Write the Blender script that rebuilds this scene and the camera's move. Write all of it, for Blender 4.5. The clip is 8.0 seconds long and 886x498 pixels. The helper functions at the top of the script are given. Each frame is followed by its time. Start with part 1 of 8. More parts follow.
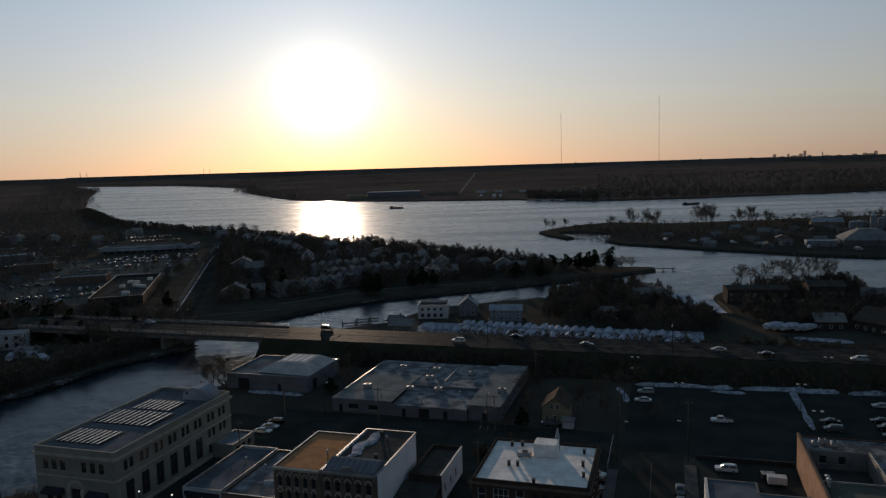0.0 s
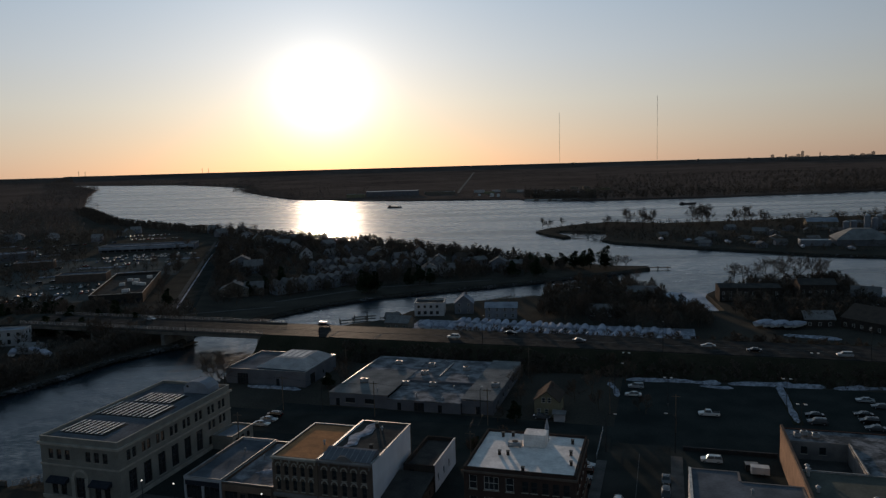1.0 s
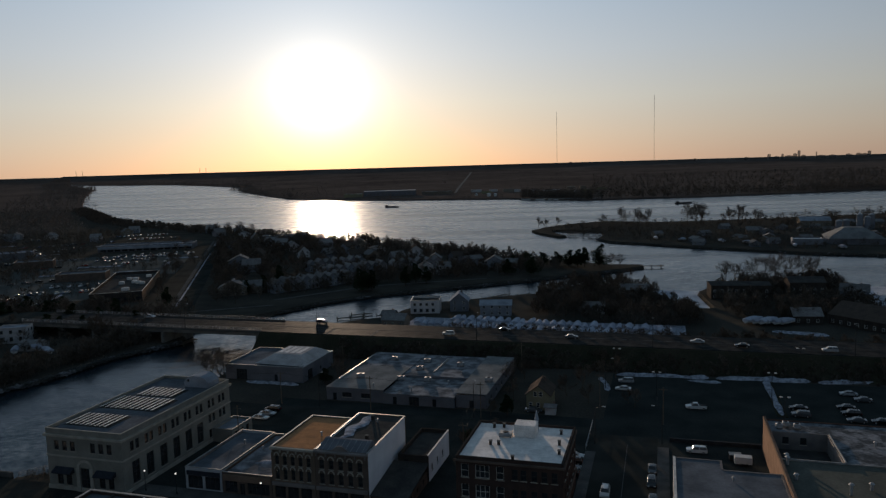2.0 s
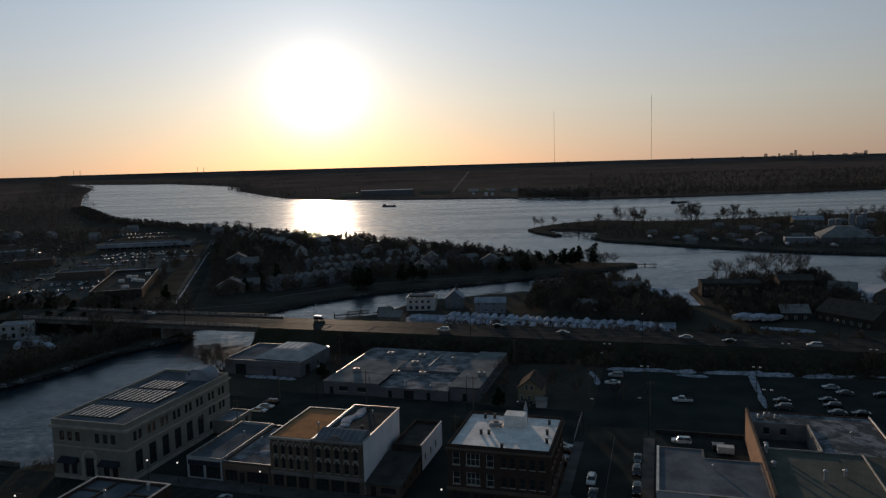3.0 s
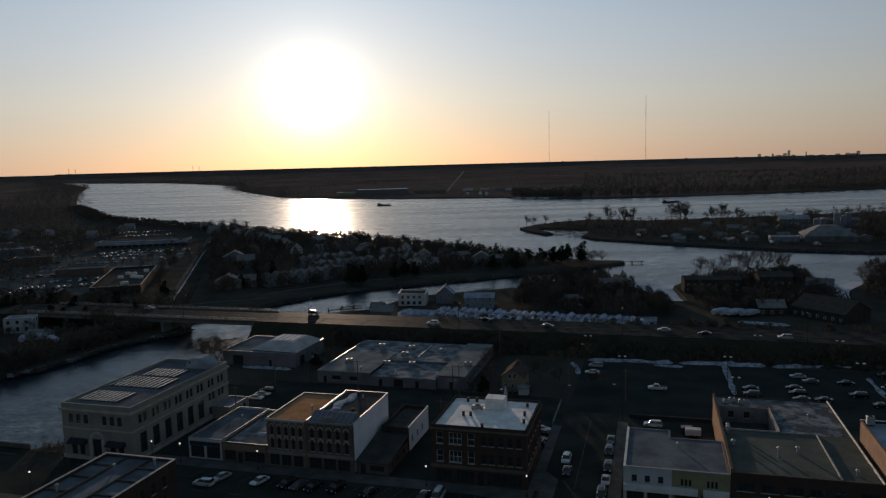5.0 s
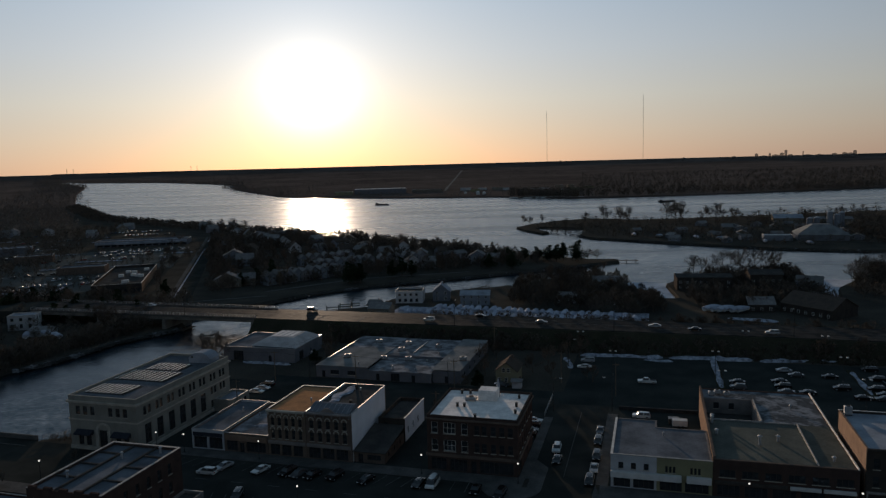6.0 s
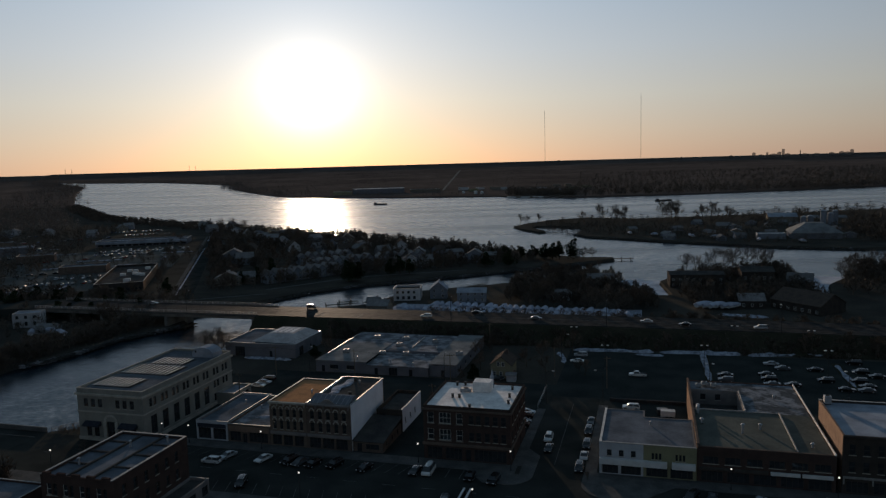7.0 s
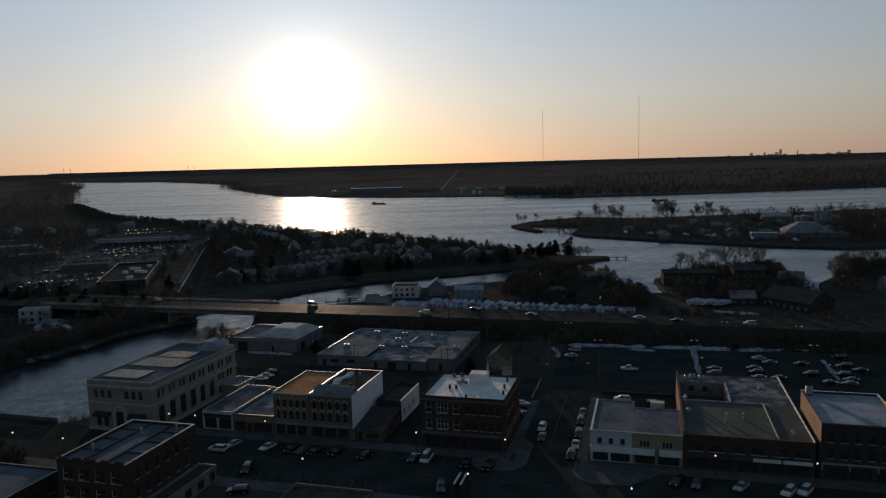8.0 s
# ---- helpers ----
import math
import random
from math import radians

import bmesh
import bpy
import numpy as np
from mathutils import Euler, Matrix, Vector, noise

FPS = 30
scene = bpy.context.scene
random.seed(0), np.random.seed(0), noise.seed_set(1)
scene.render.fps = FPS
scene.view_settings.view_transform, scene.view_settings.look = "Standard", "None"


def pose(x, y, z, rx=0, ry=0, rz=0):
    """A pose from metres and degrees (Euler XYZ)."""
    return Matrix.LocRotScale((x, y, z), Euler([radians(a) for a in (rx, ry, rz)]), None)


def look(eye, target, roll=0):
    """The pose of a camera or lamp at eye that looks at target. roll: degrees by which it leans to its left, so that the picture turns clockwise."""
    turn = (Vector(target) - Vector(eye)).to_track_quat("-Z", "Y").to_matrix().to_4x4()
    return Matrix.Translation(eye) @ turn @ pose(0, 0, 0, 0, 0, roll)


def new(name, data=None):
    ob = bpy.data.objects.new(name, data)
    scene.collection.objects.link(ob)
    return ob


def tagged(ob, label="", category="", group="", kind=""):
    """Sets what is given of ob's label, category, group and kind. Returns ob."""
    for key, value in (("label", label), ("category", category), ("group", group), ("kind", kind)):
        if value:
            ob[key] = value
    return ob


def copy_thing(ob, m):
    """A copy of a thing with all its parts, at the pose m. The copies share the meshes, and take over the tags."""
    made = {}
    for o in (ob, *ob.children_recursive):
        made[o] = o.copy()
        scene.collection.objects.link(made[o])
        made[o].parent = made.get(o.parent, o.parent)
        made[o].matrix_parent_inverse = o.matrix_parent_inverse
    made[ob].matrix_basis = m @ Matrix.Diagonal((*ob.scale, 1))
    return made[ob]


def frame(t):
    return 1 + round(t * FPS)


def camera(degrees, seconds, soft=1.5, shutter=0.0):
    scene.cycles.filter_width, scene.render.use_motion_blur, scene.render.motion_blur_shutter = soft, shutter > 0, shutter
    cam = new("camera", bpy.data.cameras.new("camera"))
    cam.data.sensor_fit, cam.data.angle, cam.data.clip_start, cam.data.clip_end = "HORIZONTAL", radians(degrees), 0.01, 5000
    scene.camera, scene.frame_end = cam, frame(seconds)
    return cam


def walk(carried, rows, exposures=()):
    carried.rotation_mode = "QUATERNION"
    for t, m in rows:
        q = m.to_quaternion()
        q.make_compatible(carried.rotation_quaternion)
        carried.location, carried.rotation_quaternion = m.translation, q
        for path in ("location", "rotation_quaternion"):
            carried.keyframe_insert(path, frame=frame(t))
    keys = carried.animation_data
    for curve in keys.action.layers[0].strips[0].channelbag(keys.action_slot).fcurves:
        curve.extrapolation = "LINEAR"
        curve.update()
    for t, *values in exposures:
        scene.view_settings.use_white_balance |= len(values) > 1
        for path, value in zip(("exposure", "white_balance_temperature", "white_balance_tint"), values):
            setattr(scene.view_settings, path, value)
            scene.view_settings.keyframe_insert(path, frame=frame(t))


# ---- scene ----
cam = camera(61.8, 8.0, soft=1.3)
PATH = [
    (0, (-1.285, 2.501, 68.692), (-1.24, 4.487, 68.466), -1.7),
    (0.5, (-0.834, 0.11, 68.75), (-0.787, 2.096, 68.522), -1.7),
    (1, (-0.38, -2.381, 68.596), (-0.331, -0.394, 68.369), -1.6),
    (1.5, (0.051, -4.916, 68.607), (0.103, -2.93, 68.38), -1.6),
    (3, (1.4, -13.434, 68.774), (1.461, -11.449, 68.544), -1.6),
    (3.5, (1.965, -16.286, 68.709), (2.029, -14.301, 68.48), -1.5),
    (4, (2.451, -19.162, 68.777), (2.518, -17.176, 68.547), -1.5),
    (4.5, (2.993, -22.048, 68.849), (3.063, -20.062, 68.618), -1.5),
    (6, (3.908, -31.236, 68.967), (3.986, -29.251, 68.734), -1.5),
    (6.5, (4.318, -34.391, 68.983), (4.397, -32.406, 68.75), -1.6),
    (7, (4.35, -37.795, 69.003), (4.432, -35.81, 68.769), -1.6),
    (7.5, (4.329, -41.13, 68.969), (4.414, -39.145, 68.735), -1.5),
    (8, (4.14, -44.939, 69.083), (4.227, -42.954, 68.848), -1.5),
]
walk(cam, [(t, look(eye, target, roll)) for t, eye, target, roll in PATH], exposures=[(0.0, 0.1, 6300, 12), (8.0, 0.1, 6300, 12)])

# ---- world, sun ----
SUN_AZ, SUN_EL = -7.35, 4.75
SUN_DIR = Vector((math.sin(radians(SUN_AZ)) * math.cos(radians(SUN_EL)), math.cos(radians(SUN_AZ)) * math.cos(radians(SUN_EL)), math.sin(radians(SUN_EL))))


def build_world():
    w = bpy.data.worlds.new("evening_sky")
    scene.world = w
    w.use_nodes = True
    nt = w.node_tree
    nt.nodes.clear()
    n, l = nt.nodes.new, nt.links.new
    out = n("ShaderNodeOutputWorld")
    sky = n("ShaderNodeTexSky")
    sky.sky_type = 'NISHITA'
    sky.sun_disc = False
    sky.sun_elevation = radians(SUN_EL)
    sky.sun_rotation = radians(SUN_AZ)
    sky.altitude = 100
    sky.air_density = 1.0
    sky.dust_density = 0.7
    sky.ozone_density = 3.0
    bg = n("ShaderNodeBackground")
    bg.inputs[1].default_value = SKY_STRENGTH
    l(sky.outputs[0], bg.inputs[0])
    # the bright aureole of the hazy low sun
    tc = n("ShaderNodeTexCoord")
    dot = n("ShaderNodeVectorMath")
    dot.operation = 'DOT_PRODUCT'
    l(tc.outputs["Generated"], dot.inputs[0])
    dot.inputs[1].default_value = SUN_DIR
    mx = n("ShaderNodeMath")
    mx.operation = 'MAXIMUM'
    mx.inputs[1].default_value = 0.0
    l(dot.outputs["Value"], mx.inputs[0])
    # haze: peach at the horizon, pale blue above, strongest towards the sun
    sep = n("ShaderNodeSeparateXYZ")
    l(tc.outputs["Generated"], sep.inputs[0])
    ramp = n("ShaderNodeValToRGB")
    el = ramp.color_ramp.elements
    while len(el) > 1:
        el.remove(el[-1])
    for k, (pos, col) in enumerate(HAZE):
        e = el[0] if k == 0 else el.new(pos)
        e.position = pos
        e.color = (*col, 1)
    l(sep.outputs["Z"], ramp.inputs[0])
    # the glow round the sun reddens towards the horizon
    low = n("ShaderNodeValToRGB")
    el = low.color_ramp.elements
    while len(el) > 1:
        el.remove(el[-1])
    for k, (pos, col) in enumerate(GLOW):
        e = el[0] if k == 0 else el.new(pos)
        e.position = pos
        e.color = (*col, 1)
    l(sep.outputs["Z"], low.inputs[0])
    last = bg
    for power, strength, colour in AUREOLE:
        pw = n("ShaderNodeMath")
        pw.operation = 'POWER'
        pw.inputs[1].default_value = power
        l(mx.outputs[0], pw.inputs[0])
        ml = n("ShaderNodeMath")
        ml.operation = 'MULTIPLY'
        ml.inputs[1].default_value = strength
        l(pw.outputs[0], ml.inputs[0])
        g = n("ShaderNodeBackground")
        l((low if colour == "glow" else ramp).outputs[0], g.inputs[0])
        l(ml.outputs[0], g.inputs[1])
        add = n("ShaderNodeAddShader")
        l(last.outputs[0], add.inputs[0])
        l(g.outputs[0], add.inputs[1])
        last = add
    l(last.outputs[0], out.inputs[0])


SKY_STRENGTH = 0.02
HAZE = ((0.0, (0.69, 0.50, 0.385)), (0.035, (0.715, 0.59, 0.48)), (0.08, (0.71, 0.67, 0.59)), (0.14, (0.62, 0.66, 0.68)), (0.25, (0.45, 0.58, 0.70)), (0.5, (0.255, 0.395, 0.525)), (1.0, (0.155, 0.275, 0.375)))
GLOW = ((0.0, (0.95, 0.40, 0.18)), (0.03, (1.0, 0.58, 0.32)), (0.06, (1.0, 0.78, 0.55)), (0.10, (1.0, 0.90, 0.74)), (0.2, (1.0, 0.93, 0.84)))
AUREOLE = ((650, 0.75, "glow"), (300, 0.10, "glow"), (110, 0.09, "glow"), (48, 0.10, "glow"), (12, 0.04, "glow"), (2.6, 0.445, "haze"), (0.0, 0.255, "haze"))
build_world()
sun = new("sun", bpy.data.lights.new("sun", 'SUN'))
sun.data.energy = 4.5
sun.data.angle = radians(0.6)
sun.data.color = (1.0, 0.75, 0.53)
sun.matrix_world = look(SUN_DIR * 3000, (0, 0, 0))

# ---- materials ----


def mat(name, c1, c2=None, scale=0.3, rough=0.85, metal=0.0, bump=0.3, fine=6.0, detail=0.25, spec=0.0, vary=0.0, stretch=None, lo=0.35, hi=0.65):
    """A surface with large patches from c1 to c2, fine grain and relief; scale and fine are waves a metre."""
    m = bpy.data.materials.new(name)
    m.use_nodes = True
    nt = m.node_tree
    n, l = nt.nodes.new, nt.links.new
    p = nt.nodes["Principled BSDF"]
    p.inputs["Roughness"].default_value = rough
    p.inputs["Metallic"].default_value = metal
    p.inputs["Specular IOR Level"].default_value = spec
    c2 = c2 or tuple(0.7 * a for a in c1)
    tc = n("ShaderNodeTexCoord")
    src = tc.outputs["Object"]
    if stretch:
        mp = n("ShaderNodeMapping")
        mp.inputs["Scale"].default_value = stretch
        l(src, mp.inputs[0])
        src = mp.outputs[0]
    a = n("ShaderNodeTexNoise")
    a.inputs["Scale"].default_value = scale
    a.inputs["Detail"].default_value = 5
    l(src, a.inputs["Vector"])
    r = n("ShaderNodeMapRange")
    r.inputs[1].default_value, r.inputs[2].default_value = lo, hi
    l(a.outputs[0], r.inputs[0])
    mix = n("ShaderNodeMix")
    mix.data_type = 'RGBA'
    mix.inputs[6].default_value, mix.inputs[7].default_value = (*c1, 1), (*c2, 1)
    l(r.outputs[0], mix.inputs[0])
    b = n("ShaderNodeTexNoise")
    b.inputs["Scale"].default_value = fine
    b.inputs["Detail"].default_value = 3
    l(src, b.inputs["Vector"])
    k = n("ShaderNodeMapRange")
    k.inputs[3].default_value, k.inputs[4].default_value = 1 - detail * 2, 1 + detail * 2
    l(b.outputs[0], k.inputs[0])
    val = k.outputs[0]
    if vary:
        oi = n("ShaderNodeObjectInfo")
        kr = n("ShaderNodeMapRange")
        kr.inputs[3].default_value, kr.inputs[4].default_value = 1 - vary, 1 + vary
        l(oi.outputs["Random"], kr.inputs[0])
        mm = n("ShaderNodeMath")
        mm.operation = 'MULTIPLY'
        l(val, mm.inputs[0])
        l(kr.outputs[0], mm.inputs[1])
        val = mm.outputs[0]
    sc = n("ShaderNodeVectorMath")
    sc.operation = 'SCALE'
    l(mix.outputs[2], sc.inputs[0])
    l(val, sc.inputs["Scale"])
    l(sc.outputs[0], p.inputs["Base Color"])
    if bump:
        bp = n("ShaderNodeBump")
        bp.inputs["Strength"].default_value = bump
        bp.inputs["Distance"].default_value = 0.05
        l(b.outputs[0], bp.inputs["Height"])
        l(bp.outputs[0], p.inputs["Normal"])
    return m


def water_material():
    m = bpy.data.materials.new("river_water")
    m.use_nodes = True
    nt = m.node_tree
    n, l = nt.nodes.new, nt.links.new
    p = nt.nodes["Principled BSDF"]
    p.inputs["Base Color"].default_value = (0.012, 0.022, 0.03, 1)
    p.inputs["Roughness"].default_value = 0.13
    p.inputs["Specular IOR Level"].default_value = 0.35
    p.inputs["IOR"].default_value = 1.33
    tc = n("ShaderNodeTexCoord")
    mp = n("ShaderNodeMapping")
    mp.inputs["Scale"].default_value = (0.5, 1.0, 1.0)
    mp.inputs["Rotation"].default_value = (0, 0, radians(-12))
    l(tc.outputs["Object"], mp.inputs[0])
    # faint wave slopes at two sizes; the finest ripples are in the roughness
    slope = None
    for scale, amount in ((1.1, 0.17), (0.22, 0.12)):
        a = n("ShaderNodeTexNoise")
        a.inputs["Scale"].default_value = scale
        a.inputs["Detail"].default_value = 4
        l(mp.outputs[0], a.inputs["Vector"])
        c = n("ShaderNodeVectorMath")
        c.operation = 'SUBTRACT'
        c.inputs[1].default_value = (0.5, 0.515, 0.5)
        l(a.outputs["Color"], c.inputs[0])
        k = n("ShaderNodeVectorMath")
        k.operation = 'MULTIPLY'
        k.inputs[1].default_value = (amount * 0.75, amount * 1.6, 0.0)
        l(c.outputs[0], k.inputs[0])
        if slope:
            ad = n("ShaderNodeVectorMath")
            l(slope.outputs[0], ad.inputs[0])
            l(k.outputs[0], ad.inputs[1])
            slope = ad
        else:
            slope = k
    # long streaks where the wind ruffles the water
    wind = n("ShaderNodeTexNoise")
    wind.inputs["Scale"].default_value = 0.012
    wind.inputs["Detail"].default_value = 5
    wind.inputs["Roughness"].default_value = 0.6
    mw = n("ShaderNodeMapping")
    mw.inputs["Scale"].default_value = (0.16, 1.5, 1.0)
    mw.inputs["Rotation"].default_value = (0, 0, radians(4))
    l(tc.outputs["Object"], mw.inputs[0])
    l(mw.outputs[0], wind.inputs["Vector"])
    wr = n("ShaderNodeMapRange")
    wr.inputs[1].default_value, wr.inputs[2].default_value = 0.35, 0.65
    wr.inputs[3].default_value, wr.inputs[4].default_value = -0.045, 0.045
    l(wind.outputs[0], wr.inputs[0])
    # the canal lies sheltered, the river is open to the wind
    sy = n("ShaderNodeSeparateXYZ")
    l(tc.outputs["Object"], sy.inputs[0])
    fine = n("ShaderNodeMapRange")
    fine.inputs[1].default_value, fine.inputs[2].default_value = 330, 520
    fine.inputs[3].default_value, fine.inputs[4].default_value = 0.23, 0.27
    l(sy.outputs["Y"], fine.inputs[0])
    rough = n("ShaderNodeMath")
    l(fine.outputs[0], rough.inputs[0])
    l(wr.outputs[0], rough.inputs[1])
    l(rough.outputs[0], p.inputs["Roughness"])
    sc = slope
    up = n("ShaderNodeVectorMath")
    up.inputs[1].default_value = (0, -0.042, 1)
    l(sc.outputs[0], up.inputs[0])
    nm = n("ShaderNodeVectorMath")
    nm.operation = 'NORMALIZE'
    l(up.outputs[0], nm.inputs[0])
    l(nm.outputs[0], p.inputs["Normal"])
    return m


M = {}
M["water"] = water_material()
M["ground"] = mat("winter_ground", (0.046, 0.043, 0.037), (0.068, 0.062, 0.052), 0.06, 0.95, fine=1.5, spec=0.0)
M["grass"] = mat("winter_grass", (0.03, 0.031, 0.021), (0.048, 0.044, 0.031), 0.1, 0.95, fine=2.0, spec=0.0)
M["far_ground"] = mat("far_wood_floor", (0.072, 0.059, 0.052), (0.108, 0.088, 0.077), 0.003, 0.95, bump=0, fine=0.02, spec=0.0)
M["asphalt"] = mat("asphalt", (0.028, 0.030, 0.028), (0.044, 0.046, 0.042), 0.12, 0.62, fine=3.0, detail=0.15, spec=0.0)
M["asphalt_old"] = mat("worn_asphalt", (0.026, 0.030, 0.029), (0.042, 0.046, 0.043), 0.1, 0.66, fine=2.0, detail=0.2, spec=0.0)
M["concrete"] = mat("pavement_concrete", (0.075, 0.074, 0.072), (0.115, 0.112, 0.106), 0.3, 0.85, fine=4.0)
M["concrete_dark"] = mat("weathered_concrete", (0.13, 0.125, 0.115), (0.21, 0.20, 0.18), 0.25, 0.85, fine=3.0)
M["snow"] = mat("old_snow", (0.40, 0.42, 0.48), (0.15, 0.16, 0.185), 0.8, 0.7, fine=3.0, bump=0.6, spec=0.0)
M["paint_white"] = mat("road_paint", (0.16, 0.16, 0.16), (0.06, 0.06, 0.06), 0.8, 0.7, fine=8.0, bump=0.1)
M["limestone"] = mat("pale_limestone", (0.25, 0.243, 0.215), (0.185, 0.18, 0.16), 0.25, 0.85, fine=3.0, detail=0.12)
M["stone_trim"] = mat("stone_trim", (0.4, 0.375, 0.325), (0.3, 0.28, 0.24), 0.5, 0.8, fine=4.0, detail=0.1)
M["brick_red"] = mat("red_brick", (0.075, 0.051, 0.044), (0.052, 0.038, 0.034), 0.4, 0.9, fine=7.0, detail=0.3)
M["brick_brown"] = mat("brown_brick", (0.14, 0.105, 0.085), (0.10, 0.08, 0.068), 0.4, 0.9, fine=7.0, detail=0.3)
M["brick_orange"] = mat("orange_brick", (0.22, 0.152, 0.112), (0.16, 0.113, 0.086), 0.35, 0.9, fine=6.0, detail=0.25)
M["brick_tan"] = mat("tan_brick", (0.17, 0.13, 0.10), (0.125, 0.097, 0.076), 0.4, 0.9, fine=7.0, detail=0.3)
M["rock"] = mat("grey_rock", (0.075, 0.075, 0.072), (0.22, 0.23, 0.25), 0.15, 0.9, fine=3.0, lo=0.55, hi=0.68)
M["brick_grey"] = mat("grey_painted_brick", (0.22, 0.20, 0.19), (0.15, 0.14, 0.135), 0.4, 0.9, fine=7.0, detail=0.2)
M["stucco_white"] = mat("white_painted_wall", (0.72, 0.73, 0.76), (0.6, 0.61, 0.64), 0.2, 0.8, fine=4.0, detail=0.08)
M["stucco_cream"] = mat("cream_painted_wall", (0.24, 0.23, 0.14), (0.19, 0.18, 0.115), 0.3, 0.8, fine=4.0, detail=0.1)
M["stucco_grey"] = mat("grey_metal_cladding", (0.16, 0.165, 0.18), (0.12, 0.125, 0.14), 0.2, 0.6, fine=2.0, detail=0.1)
M["siding_white"] = mat("white_siding", (0.42, 0.42, 0.425), (0.32, 0.32, 0.33), 0.4, 0.7, fine=5.0, detail=0.1, vary=0.15)
# Toned-down grey: the muting by bright haze put into the wall colour.
M["siding_grey"] = mat("muted_grey_siding", (0.2, 0.2, 0.215), (0.15, 0.15, 0.165), 0.4, 0.75, fine=5.0, detail=0.1, vary=0.25)
M["siding_tan"] = mat("tan_siding", (0.2, 0.175, 0.145), (0.15, 0.135, 0.11), 0.4, 0.75, fine=5.0, detail=0.1, vary=0.2)
M["siding_blue"] = mat("blue_grey_siding", (0.19, 0.21, 0.24), (0.15, 0.165, 0.19), 0.4, 0.75, fine=5.0, detail=0.1, vary=0.2)
M["siding_yellow"] = mat("yellow_siding", (0.23, 0.21, 0.14), (0.19, 0.17, 0.115), 0.4, 0.75, fine=5.0, detail=0.1)
M["shingle"] = mat("dark_shingle", (0.14, 0.137, 0.137), (0.2, 0.195, 0.19), 0.5, 0.9, fine=6.0, detail=0.3, vary=0.25)
M["shingle_brown"] = mat("brown_shingle", (0.09, 0.072, 0.06), (0.07, 0.058, 0.05), 0.5, 0.9, fine=6.0, detail=0.3, vary=0.2)
M["roof_white"] = mat("white_membrane_roof", (0.85, 0.8, 0.76), (0.64, 0.6, 0.57), 0.35, 0.6, fine=2.5, detail=0.12)
M["roof_grey"] = mat("grey_membrane_roof", (0.145, 0.158, 0.178), (0.08, 0.088, 0.1), 0.16, 0.55, fine=2.0, detail=0.15, spec=0.0)
M["roof_pale"] = mat("pale_gravel_roof", (0.31, 0.335, 0.375), (0.19, 0.205, 0.235), 0.2, 0.7, fine=3.0, detail=0.12, spec=0.0)
M["roof_snowy"] = mat("snow_dusted_roof", (0.11, 0.113, 0.12), (0.26, 0.262, 0.275), 0.3, 0.65, fine=1.5, detail=0.2, lo=0.42, hi=0.6, spec=0.0)
M["roof_tar"] = mat("tar_roof", (0.050, 0.048, 0.047), (0.08, 0.076, 0.07), 0.3, 0.85, fine=4.0)
M["roof_gravel"] = mat("brown_gravel_roof", (0.44, 0.225, 0.11), (0.30, 0.165, 0.09), 0.35, 0.9, fine=6.0, detail=0.3)
M["metal"] = mat("galvanised_metal", (0.34, 0.35, 0.36), (0.25, 0.26, 0.27), 0.8, 0.55, metal=0.3, fine=5.0, bump=0.05, detail=0.1, spec=0.015)
M["metal_dark"] = mat("dark_painted_metal", (0.035, 0.036, 0.038), (0.05, 0.05, 0.052), 0.8, 0.5, metal=0.2, fine=5.0, bump=0.05)
M["coping"] = mat("pale_metal_coping", (0.30, 0.29, 0.28), (0.20, 0.20, 0.19), 0.8, 0.4, metal=0.1, fine=5.0, bump=0.05, detail=0.1, spec=0.015)
M["glass"] = mat("window_glass", (0.020, 0.024, 0.028), (0.032, 0.036, 0.04), 0.7, 0.06, fine=3.0, bump=0.0, spec=0.8)
M["frame_white"] = mat("white_window_frame", (0.55, 0.54, 0.50), (0.45, 0.44, 0.41), 1.0, 0.6, fine=8.0, bump=0.05, detail=0.08)
M["frame_dark"] = mat("dark_window_frame", (0.05, 0.045, 0.04), (0.07, 0.065, 0.06), 1.0, 0.5, fine=8.0, bump=0.05)
M["panel_cell"] = mat("solar_cell_glass", (0.012, 0.016, 0.030), (0.018, 0.022, 0.036), 0.7, 0.27, fine=4.0, bump=0.0, spec=0.4)
M["bark"] = mat("grey_brown_bark", (0.075, 0.058, 0.044), (0.11, 0.09, 0.07), 1.5, 0.95, fine=8.0, spec=0.0)
M["twig"] = mat("bare_twigs", (0.07, 0.058, 0.048), (0.11, 0.092, 0.076), 0.6, 0.95, fine=4.0, bump=0, vary=0.3, spec=0.0)
M["needle"] = mat("dark_conifer", (0.018, 0.028, 0.016), (0.032, 0.045, 0.024), 0.6, 0.9, fine=4.0, bump=0, vary=0.3, spec=0.0)
# Far woods kept paler than near scrub: air haze put into the colour.
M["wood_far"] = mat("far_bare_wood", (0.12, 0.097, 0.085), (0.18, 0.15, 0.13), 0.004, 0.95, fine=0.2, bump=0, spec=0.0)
M["asphalt_pale"] = mat("pale_worn_asphalt", (0.07, 0.076, 0.073), (0.105, 0.11, 0.105), 0.04, 0.85, fine=0.8, detail=0.2, spec=0.0)
# Sunlight put in as white, for the parapet edges that catch the sun.
M["coping_sunlit"] = mat("sunlit_parapet_coping", (0.62, 0.6, 0.56), (0.46, 0.44, 0.41), 0.6, 0.6, fine=4.0, bump=0.1, detail=0.15, spec=0.015)
M["stucco_dull"] = mat("dull_white_stucco", (0.42, 0.43, 0.45), (0.32, 0.33, 0.35), 0.3, 0.85, fine=4.0, detail=0.12)
